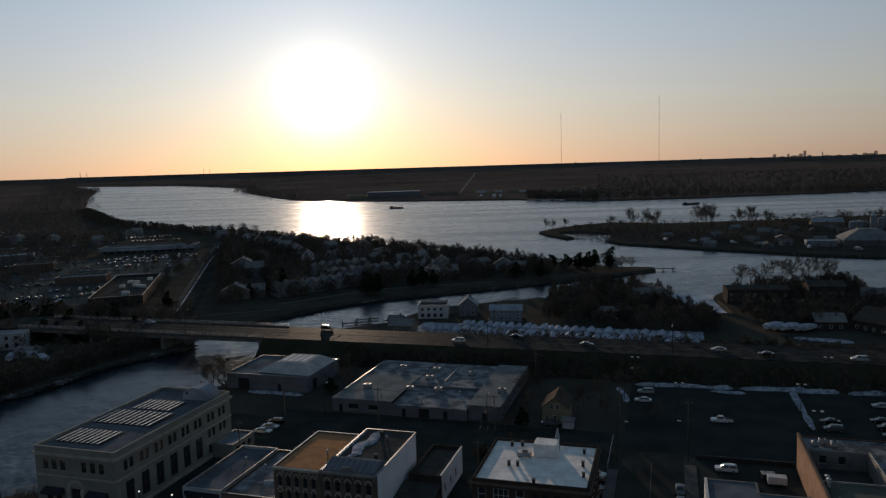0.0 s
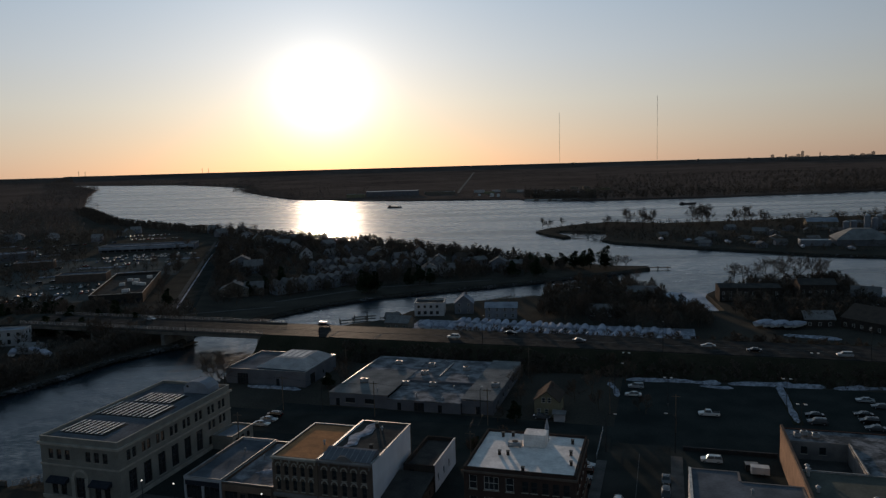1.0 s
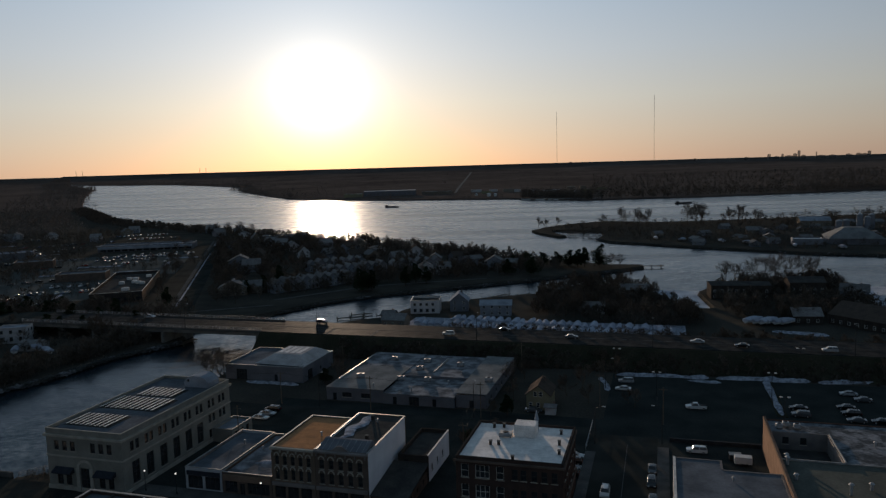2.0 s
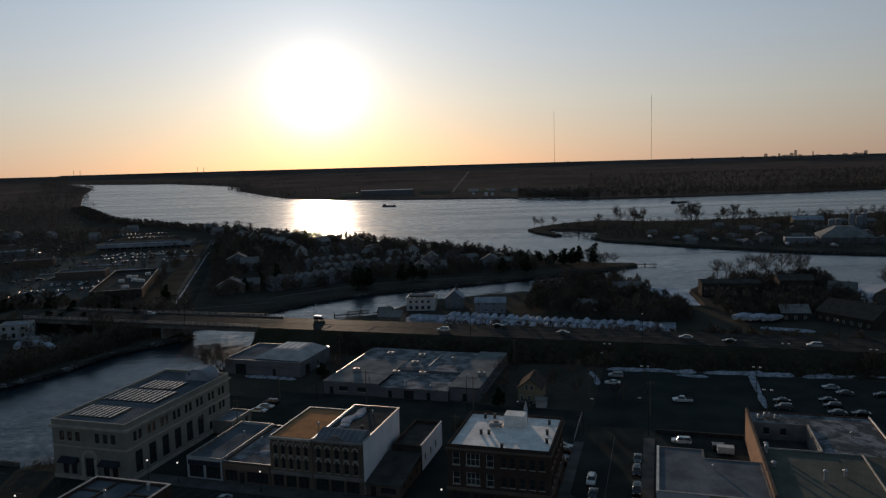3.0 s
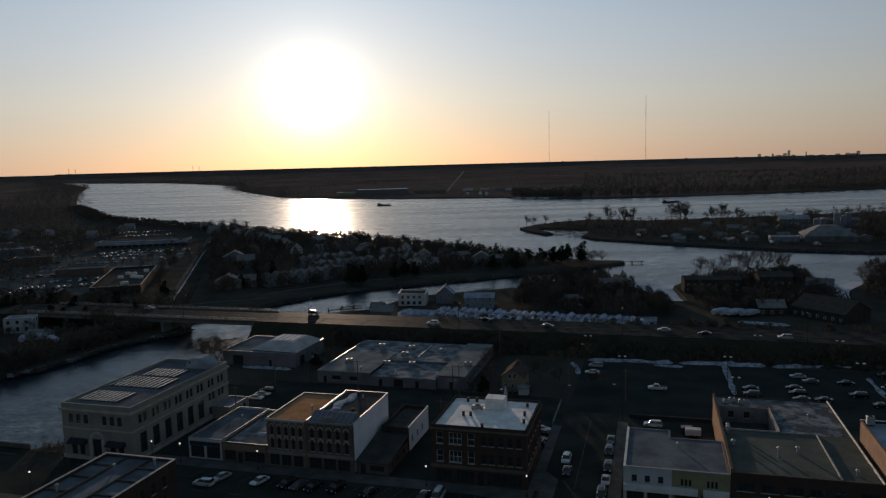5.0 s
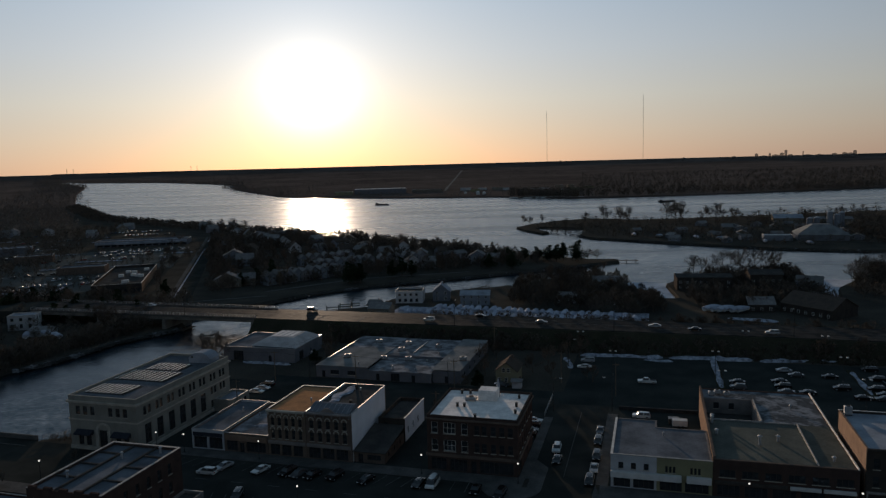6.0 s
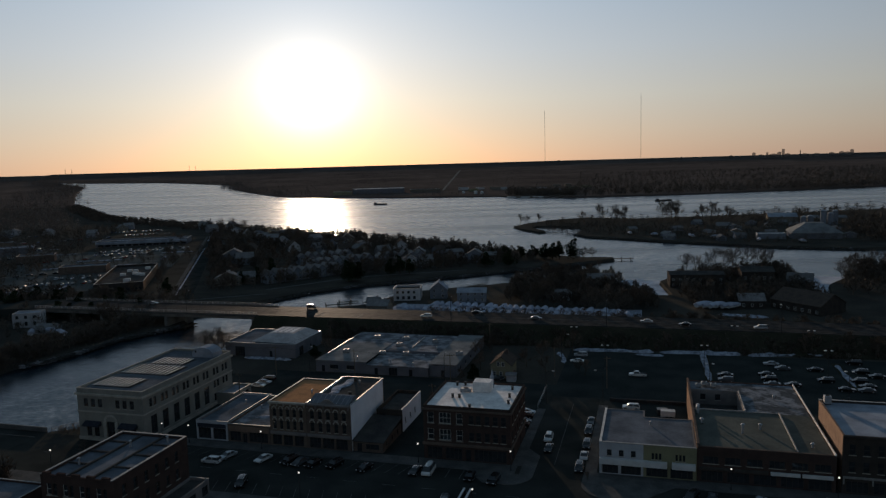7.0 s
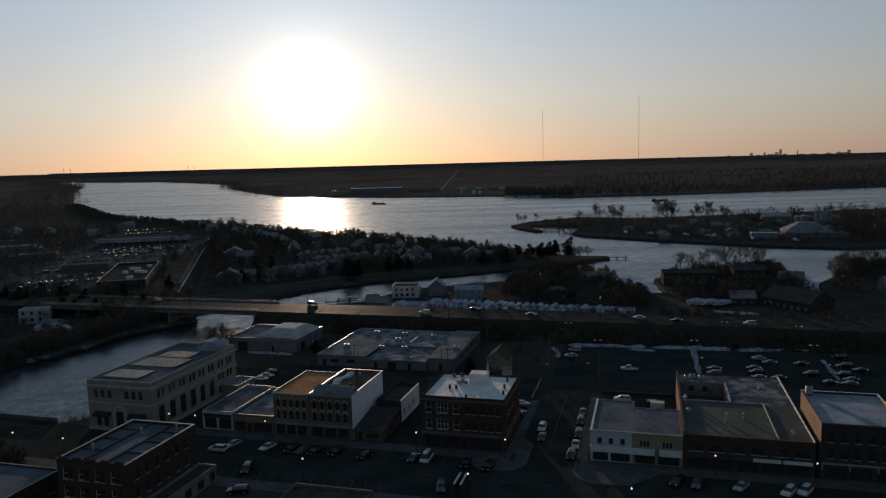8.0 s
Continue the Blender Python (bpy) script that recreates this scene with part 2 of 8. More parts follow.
M["roof_slate"] = mat("blue_grey_roof", (0.135, 0.145, 0.16), (0.09, 0.097, 0.108), 0.2, 0.7, fine=2.0, detail=0.2)
M["roof_mid"] = mat("weathered_grey_roof", (0.21, 0.215, 0.215), (0.14, 0.145, 0.145), 0.2, 0.7, fine=2.0, detail=0.2, spec=0.0)
M["scrub"] = mat("dark_bare_scrub", (0.068, 0.058, 0.049), (0.12, 0.102, 0.084), 0.05, 0.95, fine=0.6, bump=0, spec=0.0)
M["brick_dark"] = mat("dark_brick", (0.06, 0.052, 0.046), (0.042, 0.038, 0.035), 0.4, 0.9, fine=7.0, detail=0.3)
M["roof_metal"] = mat("pale_metal_roof", (0.46, 0.43, 0.42), (0.34, 0.32, 0.31), 0.3, 0.6, fine=2.0, detail=0.15, spec=0.0)
M["timber"] = mat("weathered_timber", (0.16, 0.13, 0.10), (0.10, 0.085, 0.07), 0.6, 0.9, fine=5.0)
M["wrap"] = mat("white_shrink_wrap", (0.38, 0.40, 0.46), (0.29, 0.31, 0.37), 0.5, 0.85, fine=2.0, detail=0.08, vary=0.2)
M["tyre"] = mat("black_rubber", (0.02, 0.02, 0.02), (0.03, 0.03, 0.03), 3.0, 0.9, fine=10.0, bump=0)
M["awning_blue"] = mat("blue_fabric", (0.03, 0.034, 0.045), (0.04, 0.045, 0.055), 1.0, 0.8, fine=8.0)
M["sign_white"] = mat("white_sign_board", (0.58, 0.58, 0.57), (0.48, 0.48, 0.47), 0.6, 0.6, fine=5.0, detail=0.06)
M["globe"] = mat("white_glass_globe", (0.80, 0.78, 0.72), (0.72, 0.70, 0.65), 2.0, 0.3, fine=6.0, bump=0, detail=0.03)


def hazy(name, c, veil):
    """Air haze put into a far thing's material: transparency lets part of the sky show through."""
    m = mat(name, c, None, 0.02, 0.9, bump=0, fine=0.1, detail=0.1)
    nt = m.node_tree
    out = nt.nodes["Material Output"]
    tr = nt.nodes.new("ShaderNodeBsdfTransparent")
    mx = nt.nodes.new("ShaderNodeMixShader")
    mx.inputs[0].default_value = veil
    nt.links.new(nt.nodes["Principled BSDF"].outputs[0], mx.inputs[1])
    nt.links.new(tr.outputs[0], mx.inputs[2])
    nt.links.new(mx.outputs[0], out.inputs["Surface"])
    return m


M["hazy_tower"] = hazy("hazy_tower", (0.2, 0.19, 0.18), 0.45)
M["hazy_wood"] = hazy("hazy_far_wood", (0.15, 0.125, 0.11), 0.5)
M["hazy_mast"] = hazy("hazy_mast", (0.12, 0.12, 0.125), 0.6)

# ---- mesh helpers ----
from mathutils.geometry import delaunay_2d_cdt

TURN = -18.2
TOWN = pose(0, 0, 0, 0, 0, TURN)


def town(u, v, z=0.0):
    return TOWN @ Vector((u, v, z))


def box(bm, x0, x1, y0, y1, z0, z1):
    vs = [bm.verts.new(c) for c in ((x0, y0, z0), (x1, y0, z0), (x1, y1, z0), (x0, y1, z0), (x0, y0, z1), (x1, y0, z1), (x1, y1, z1), (x0, y1, z1))]
    for f in ((3, 2, 1, 0), (4, 5, 6, 7), (0, 1, 5, 4), (1, 2, 6, 5), (2, 3, 7, 6), (3, 0, 4, 7)):
        bm.faces.new([vs[i] for i in f])
    return vs


def bevelled(bm, x0, x1, y0, y1, z0, z1, r=0.05, seg=1):
    b2 = bmesh.new()
    box(b2, x0, x1, y0, y1, z0, z1)
    bmesh.ops.bevel(b2, geom=list(b2.edges), offset=r, segments=seg, affect='EDGES')
    merge(bm, b2)


def merge(bm, other, m=None):
    me = bpy.data.meshes.new("tmp")
    if m is not None:
        bmesh.ops.transform(other, matrix=m, verts=other.verts)
    other.to_mesh(me)
    other.free()
    bm.from_mesh(me)
    bpy.data.meshes.remove(me)


def prism(bm, pts, z0, z1):
    lo = [bm.verts.new((x, y, z0)) for x, y in pts]
    hi = [bm.verts.new((x, y, z1)) for x, y in pts]
    k = len(pts)
    bm.faces.new(hi)
    bm.faces.new(lo[::-1])
    for i in range(k):
        bm.faces.new((lo[i], lo[(i + 1) % k], hi[(i + 1) % k], hi[i]))


def tube(bm, a, b, r0, r1=None, sides=8, caps=True):
    a, b = Vector(a), Vector(b)
    r1 = r0 if r1 is None else r1
    q = (b - a).to_track_quat("Z", "Y")
    lo, hi = [], []
    for i in range(sides):
        w = 2 * math.pi * i / sides
        d = q @ Vector((math.cos(w), math.sin(w), 0))
        lo.append(bm.verts.new(a + d * r0))
        hi.append(bm.verts.new(b + d * r1))
    for i in range(sides):
        bm.faces.new((lo[i], lo[(i + 1) % sides], hi[(i + 1) % sides], hi[i]))
    if caps:
        bm.faces.new(lo[::-1])
        bm.faces.new(hi)


def mesh_of(name, bm, material, smooth=False):
    bmesh.ops.recalc_face_normals(bm, faces=bm.faces)
    me = bpy.data.meshes.new(name)
    bm.to_mesh(me)
    bm.free()
    me.materials.append(material)
    if smooth:
        for p in me.polygons:
            p.use_smooth = True
    return me


def part(name, bm, material, parent, label="", smooth=False):
    """One mesh object under a thing or a part. bm: a bmesh, or a mesh that alike parts share."""
    me = bm if isinstance(bm, bpy.types.Mesh) else mesh_of(name, bm, material, smooth)
    ob = new(name, me)
    ob.parent = parent
    return tagged(ob, label) if label else ob


def put(ob, m):
    ob.matrix_basis = m
    return ob


def thing(name, u, v, z=0.0, turn=0.0, label="", category="", group="", kind=""):
    ob = new(name)
    ob.matrix_basis = TOWN @ pose(u, v, z, 0, 0, turn)
    return tagged(ob, label, category, group, kind)


def solid(name, bm, material, m=None, label="", category="", group="", kind="", smooth=False):
    ob = new(name, mesh_of(name, bm, material, smooth))
    if m is not None:
        ob.matrix_basis = m
    return tagged(ob, label, category, group, kind)


def from_arrays(name, verts, faces, material, label="", category="", kind="", group="", m=None):
    me = bpy.data.meshes.new(name)
    me.from_pydata(verts, [], faces)
    me.materials.append(material)
    ob = new(name, me)
    if m is not None:
        ob.matrix_basis = m
    return tagged(ob, label, category, group, kind)


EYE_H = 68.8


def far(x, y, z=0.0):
    """Land and river beyond two kilometres are pulled in and raised along the eye's sight lines, up to the skyline."""
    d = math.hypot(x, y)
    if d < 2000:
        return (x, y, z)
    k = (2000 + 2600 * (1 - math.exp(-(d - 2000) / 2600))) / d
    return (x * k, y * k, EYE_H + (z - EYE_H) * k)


# ---- water and land ----
WATER_Z = -2.0


def build_water():
    verts, faces = [], []
    rings = [0, 60, 130, 220, 330, 480, 700, 1000, 1400, 1900, 2300, 2700, 3200, 3800, 4500, 5500, 7000]
    na = 120
    for r in rings:
        for i in range(na):
            a = 2 * math.pi * i / na
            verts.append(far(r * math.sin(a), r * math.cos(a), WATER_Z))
    for j in range(len(rings) - 1):
        for i in range(na):
            k = (i + 1) % na
            faces.append((j * na + i, j * na + k, (j + 1) * na + k, (j + 1) * na + i))
    ob = from_arrays("water", verts, faces, M["water"], "wide rippled river reflecting the low sun", "water", "structure")
    return ob


build_water()


def land(bm, pts, z=0.0, depth=4.0, slope=1.5):
    """A piece of land with a sloped bank down into the water; pts run clockwise seen from above or not."""
    n = len(pts)
    area = sum(pts[i][0] * pts[(i + 1) % n][1] - pts[(i + 1) % n][0] * pts[i][1] for i in range(n))
    if area < 0:
        pts = pts[::-1]
    hi, lo = [], []
    for i in range(n):
        p, a, b = Vector(pts[i]), Vector(pts[i - 1]), Vector(pts[(i + 1) % n])
        d = ((p - a).normalized() + (b - p).normalized())
        out = Vector((d.y, -d.x)).normalized() * slope
        hi.append(bm.verts.new((p.x, p.y, z)))
        lo.append(bm.verts.new((p.x + out.x, p.y + out.y, z - depth)))
    for i in range(n):
        k = (i + 1) % n
        bm.faces.new((lo[i], lo[k], hi[k], hi[i]))
    _, _, tris, _, _, _ = delaunay_2d_cdt([v.co.xy for v in hi], [], [list(range(n))], 1, 1e-4)
    for t in tris:
        bm.faces.new([hi[i] for i in t])


def uvs(*pts):
    return [tuple(town(u, v).xy) for u, v in pts]


LAND_TOWN = uvs((-141, -500), (-141, 96), (-139, 121), (-131, 126), (-130, 150), (-133, 175), (-139, 198), (-137.5, 226), (-147, 234), (-151, 268)) + [
    (-30, 321), (-17, 326), (-8, 343), (2, 352), (10, 359), (36, 367), (58, 372), (75, 387), (95, 400), (116, 398), (121, 350), (122, 322), (133, 320), (141, 362), (163, 388), (200, 394), (229, 393), (226, 378), (216, 366),
    (205, 338), (197, 305), (204, 302), (221, 334), (257, 369), (320, 376), (900, 420), (1900, 420), (1900, -700), (300, -700)]
LAND_WEST = uvs((-203, -500), (-205, 96), (-208, 176), (-203, 187), (-201, 198), (-200, 219), (-188, 246)) + [
    (-101, 316), (-72, 350), (-52, 372), (-30, 388), (-11, 395), (39, 414), (57, 421), (90, 437), (126, 452), (142, 460), (142, 467), (124, 472), (104, 490), (61, 527), (12, 592), (-50, 672),
    (-137, 750), (-277, 890), (-427, 1045), (-560, 1290), (-640, 1440), (-2800, 1440), (-2800, -700), (-700, -700)]
LAND_POINT = [(111, 729), (130, 760), (160, 790), (205, 815), (256, 780), (352, 784), (480, 800), (700, 830), (1900, 1000), (1900, 560), (700, 500), (324, 472), (271, 501), (210, 560), (180, 592), (160, 612), (155, 636), (168, 668), (174, 700), (152, 722), (134, 726), (127, 706), (133, 668), (126, 664), (115, 700)]
bm = bmesh.new()
for pts in (LAND_TOWN, LAND_WEST, LAND_POINT):
    land(bm, pts)
solid("ground", bm, M["ground"], None, "flat winter ground with brown grass and mud", "ground", kind="structure")


def shore_strip(name, shore, directions, label):
    """Far land from a shoreline outwards, in rows that follow the shore; directions: the way in which each row runs, as a unit vector."""
    verts, faces = [], []
    steps = [0, 3, 60, 160, 320, 600, 1000, 1600, 2500, 4000, 6500, 10000, 16000, 24000]
    for (x, y), (dx, dy) in zip(shore, directions):
        for k, s in enumerate(steps):
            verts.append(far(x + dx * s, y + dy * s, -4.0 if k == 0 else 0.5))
    k = len(steps)
    for i in range(len(shore) - 1):
        for j in range(k - 1):
            faces.append((i * k + j, (i + 1) * k + j, (i + 1) * k + j + 1, i * k + j + 1))
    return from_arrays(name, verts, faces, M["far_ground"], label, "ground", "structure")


def resample(pts, step):
    out = []
    for (x0, y0), (x1, y1) in zip(pts, pts[1:]):
        k = max(1, int(math.hypot(x1 - x0, y1 - y0) / step))
        out += [(x0 + (x1 - x0) * i / k, y0 + (y1 - y0) * i / k) for i in range(k)]
    return out + [pts[-1]]


FAR_SHORE = resample([(-2450, 5180), (-1922, 4446), (-1293, 3935), (-960, 3400), (-699, 2922), (-560, 2350), (-382, 1887), (-300, 1700), (-216, 1607), (-40, 1479), (60, 1440), (179, 1398), (190, 1372), (313, 1275), (463, 1271), (700, 1305), (883, 1342), (1300, 1420), (2200, 1500), (4000, 1500)], 60)
ways = []
for x, y in FAR_SHORE:
    a = math.atan2(x, y)
    ways.append((math.sin(a), math.cos(a)))
shore_strip("ground_far", FAR_SHORE, ways, "distant low wooded shore reaching the skyline")
WEST_SHORE = resample([(-641, 1438), (-740, 1640), (-905, 2020), (-1040, 2330), (-1205, 2740), (-1400, 3230), (-1640, 3700), (-1980, 4300), (-2400, 5150), (-3640, 7800), (-9000, 19300)], 120)
shore_strip("ground_west", WEST_SHORE, [(-1.0, 0.0)] * len(WEST_SHORE), "distant flat shore with streets and trees")

# ---- roads, pavements, lots ----


def slab(name, areas, z0, z1, material, label, category, kind="structure"):
    bm = bmesh.new()
    for u0, u1, v0, v1 in areas:
        box(bm, u0, u1, v0, v1, z0, z1)
    return solid(name, bm, material, TOWN, label, category, kind=kind)


slab("yard", [(-98, -12.0, 124.4, 187), (2.2, 75, 124.4, 176), (-106.8, -98, 121, 187)], -0.4, 0.012, M["asphalt_old"], "worn asphalt yard behind the shops", "yard")
slab("road_main", [(-140, 400, 98, 120)], -0.4, 0.03, M["asphalt"], "dark asphalt main street", "road")
slab("road_side", [(-12, 2, 120.01, 176)], -0.4, 0.035, M["asphalt"], "dark asphalt side street", "road")
slab("road_back", [(-128, -12.01, 164, 180)], -0.4, 0.04, M["asphalt"], "narrow asphalt back street", "road")
slab("parking_lot", [(-12, 160, 176.01, 231)], -0.4, 0.03, M["asphalt_old"], "large worn asphalt parking lot", "parking lot")
slab("pavement", [(-129, -13, 120.0, 124.4), (3, 400, 120.0, 124.4), (-140, 400, 93.5, 98.0), (-14.4, -12.0, 124.41, 164), (2.0, 4.6, 124.41, 170)], -0.3, 0.16, M["concrete"],
     "pale concrete pavement with a raised kerb", "pavement")


def kerb_corners():
    """Kerbed bulges of the pavement on both sides of the side street's mouth."""
    bm = bmesh.new()
    arc = [(-10.4 - 4.0 + 5.6 * math.cos(a), 119.8 + 5.6 * math.sin(a)) for a in [radians(-90 + 15 * k) for k in range(7)]]
    prism(bm, [(-24.0, 119.98), (-19.0, 114.4)] + arc + [(-8.8, 131.0), (-11.98, 135.0), (-11.98, 119.98)], -0.3, 0.155)
    arc = [(8.0 - 6.2 * math.cos(a), 118.0 - 6.2 * math.sin(a)) for a in [radians(15 * k) for k in range(7)]]
    prism(bm, [(1.98, 124.4), (1.8, 120.0)] + arc + [(14.0, 112.4), (21.0, 119.98), (3.0, 119.98)], -0.3, 0.155)
    return solid("pavement_corner", bm, M["concrete"], TOWN, "rounded concrete pavement corners with raised kerbs", "pavement", kind="structure")


kerb_corners()


def markings():
    bm = bmesh.new()
    z0, z1 = 0.034, 0.046
    for u in np.arange(-130, 200, 9.0):
        box(bm, u, u + 3, 108.9, 109.05, z0, z1)
    for u in np.arange(-96, -38, 3.2):      # angled stalls by both kerbs
        for v, s in ((114.6, 1), (103.4, -1)):
            vs = [bm.verts.new(p) for p in ((u, v, z1), (u + 0.12, v, z1), (u + 1.6 * 1 + 0.12, v + 5 * s, z1), (u + 1.6, v + 5 * s, z1))]
            bm.faces.new(vs)
    for u in np.arange(-34, -14, 3.2):
        box(bm, u, u + 0.12, 114.8, 119.8, z0, z1)
    box(bm, -5.05, -4.93, 127, 170, 0.04, 0.05)
    return solid("road_marking", bm, M["paint_white"], TOWN, "worn white painted road lines", "road marking", kind="structure")


markings()

# ---- embankment with the high road, and the bridge ----
ROAD_Z = 6.3
M["deck"] = mat("worn_concrete_deck", (0.026, 0.027, 0.027), (0.052, 0.051, 0.049), 0.3, 0.6, fine=2.0, detail=0.2, spec=0.0004)


def high_road():
    bm = bmesh.new()
    prof = ((233.0, 0.0), (236, 1.6), (241.0, 6.1), (262.5, 6.1), (267, 2.0), (270, 0.0))
    us = [-146 + 8 * k for k in range(60)]
    rows = []
    for u in us:
        drop = max(0.0, (u - 60) / 260) * 2.0
        rows.append([bm.verts.new((u, v + 0.5 * noise.noise((u * 0.1, v, 0)), max(-0.3, z - drop * (z > 1)) if z else -0.3)) for v, z in prof])
    for a, b in zip(rows, rows[1:]):
        for i in range(len(prof) - 1):
            bm.faces.new((a[i], b[i], b[i + 1], a[i + 1]))
    bm.faces.new(rows[0][::-1])
    solid("embankment", bm, M["grass"], TOWN, "steep rough embankment under brown winter grass", "embankment", kind="structure")
    bm = bmesh.new()
    rows = []
    for u in us:
        z = ROAD_Z - max(0.0, (u - 60) / 260) * 2.0
        rows.append([bm.verts.new((u, v, zz)) for v, zz in ((242.2, z - 0.4), (242.2, z), (261.4, z), (261.4, z - 0.4))])
    for a, b in zip(rows, rows[1:]):
        for i in range(3):
            bm.faces.new((a[i], b[i], b[i + 1], a[i + 1]))
    solid("road_high", bm, M["deck"], TOWN, "four-lane asphalt road along the embankment", "road", kind="structure")
    bm = bmesh.new()
    for u in np.arange(-145, 60, 10.0):
        for v in (247.0, 256.6):
            box(bm, u, u + 3.5, v, v + 0.14, ROAD_Z, ROAD_Z + 0.012)
    box(bm, -145.5, 60, 251.5, 251.65, ROAD_Z, ROAD_Z + 0.012)
    box(bm, -145.5, 60, 251.95, 252.1, ROAD_Z, ROAD_Z + 0.012)
    for u in (-119, -101):
        vs = [bm.verts.new(p) for p in ((u, 242.6, ROAD_Z + .012), (u + 0.7, 242.6, ROAD_Z + .012), (u + 0.7, 251, ROAD_Z + .012), (u, 251, ROAD_Z + .012))]
        bm.faces.new(vs)
    solid("road_marking_high", bm, M["paint_white"], TOWN, "white lane lines", "road marking", kind="structure")


high_road()


def rail_run(parent, length, height=1.1, gap=2.5, rails=4):
    """Posts and rails along local x."""
    bm = bmesh.new()
    box(bm, -0.06, 0.06, -0.06, 0.06, 0, height)
    post = mesh_of("post", bm, M["metal"])
    k = int(length / gap)
    for i in range(k + 1):
        put(part("post", post, None, parent), pose(length * i / k, 0, 0))
    for i in range(rails):
        bm = bmesh.new()
        z = height * (i + 1) / rails - 0.04
        box(bm, 0, length, -0.035, 0.035, z - 0.04, z + 0.04)
        part("rail", bm, M["metal"], parent)


def road_bridge():
    b = thing("bridge", -262, 242.2, 0, 0, "long low concrete road bridge over the river with metal railings", "bridge", kind="structure")
    L = 116.0
    bm = bmesh.new()
    box(bm, 0, L, 0, 19.2, ROAD_Z - 0.5, ROAD_Z)
    part("deck", bm, M["deck"], b)
    for y in (-0.5, 18.9):
        bm = bmesh.new()
        box(bm, 0, L, y, y + 0.8, ROAD_Z - 0.6, ROAD_Z + 0.25)
        part("kerb", bm, M["concrete"], b)
    for y in (0.4, 4.6, 9.2, 13.8, 18.0):
        bm = bmesh.new()
        box(bm, 0, L, y, y + 0.5, ROAD_Z - 2.0, ROAD_Z - 0.5)
        part("girder", bm, M["concrete_dark"], b)
    for x, w in ((0, 2.2), (36, 1.6), (70, 1.6), (113.4, 2.6)):
        bm = bmesh.new()
        bevelled(bm, x, x + w, -0.2, 19.4, -4.5, ROAD_Z - 2.0, 0.25, 2)
        part("pier", bm, M["concrete_dark"], b)
    bm = bmesh.new()
    for k in range(12):
        box(bm, k * 10.0, k * 10.0 + 3.5, 4.7, 4.84, ROAD_Z, ROAD_Z + 0.012)
        box(bm, k * 10.0, k * 10.0 + 3.5, 14.3, 14.44, ROAD_Z, ROAD_Z + 0.012)
    box(bm, 0, L, 9.3, 9.45, ROAD_Z, ROAD_Z + 0.012)
    part("lane_line", bm, M["paint_white"], b)
    for y in (-0.1, 19.3):
        r = thing("railing", 0, 0)
        r.parent = b
        r.matrix_basis = pose(0, y, ROAD_Z + 0.25)
        rail_run(r, L, 1.1, 3.0, 3)


road_bridge()


def approach(u0, u1, label):
    bm = bmesh.new()
    pts = [(u0, -0.3), (u0, 0.2), (u1, ROAD_Z - 0.05), (u1, -0.3)]
    vs = []
    for v in (240, 264):
        vs.append([bm.verts.new((u, v, z)) for u, z in pts])
    for i in range(4):
        k = (i + 1) % 4
        bm.faces.new((vs[0][i], vs[0][k], vs[1][k], vs[1][i]))
    bm.faces.new(vs[0])
    bm.faces.new(vs[1][::-1])
    solid("road_ramp", bm, M["asphalt_old"], TOWN, label, "road", kind="structure")


approach(-420, -262.02, "long asphalt ramp rising to the bridge")


def main_bridge():
    b = thing("bridge", -210, 97, 0, 0, "low concrete street bridge with solid parapets over the river", "bridge", kind="structure")
    L = 70.0
    bm = bmesh.new()
    box(bm, 0, L - 0.02, 0, 24, -0.9, 0.02)
    part("deck", bm, M["asphalt"], b)
    for y in (0, 23.4):
        bm = bmesh.new()
        bevelled(bm, 0, L, y, y + 0.6, 0.02, 1.2, 0.06)
        part("parapet", bm, M["concrete"], b)
    for y in (3.0, 19.5):
        bm = bmesh.new()
        box(bm, 0, L, y, y + 0.25, 0.02, 0.16)
        part("kerb", bm, M["concrete"], b)
    for x in (20, 48):
        bm = bmesh.new()
        bevelled(bm, x, x + 1.8, 0.5, 23.5, -5, -0.9, 0.2)
        part("pier", bm, M["concrete_dark"], b)


main_bridge()

# ---- buildings ----
WINDOW_MESH = {}


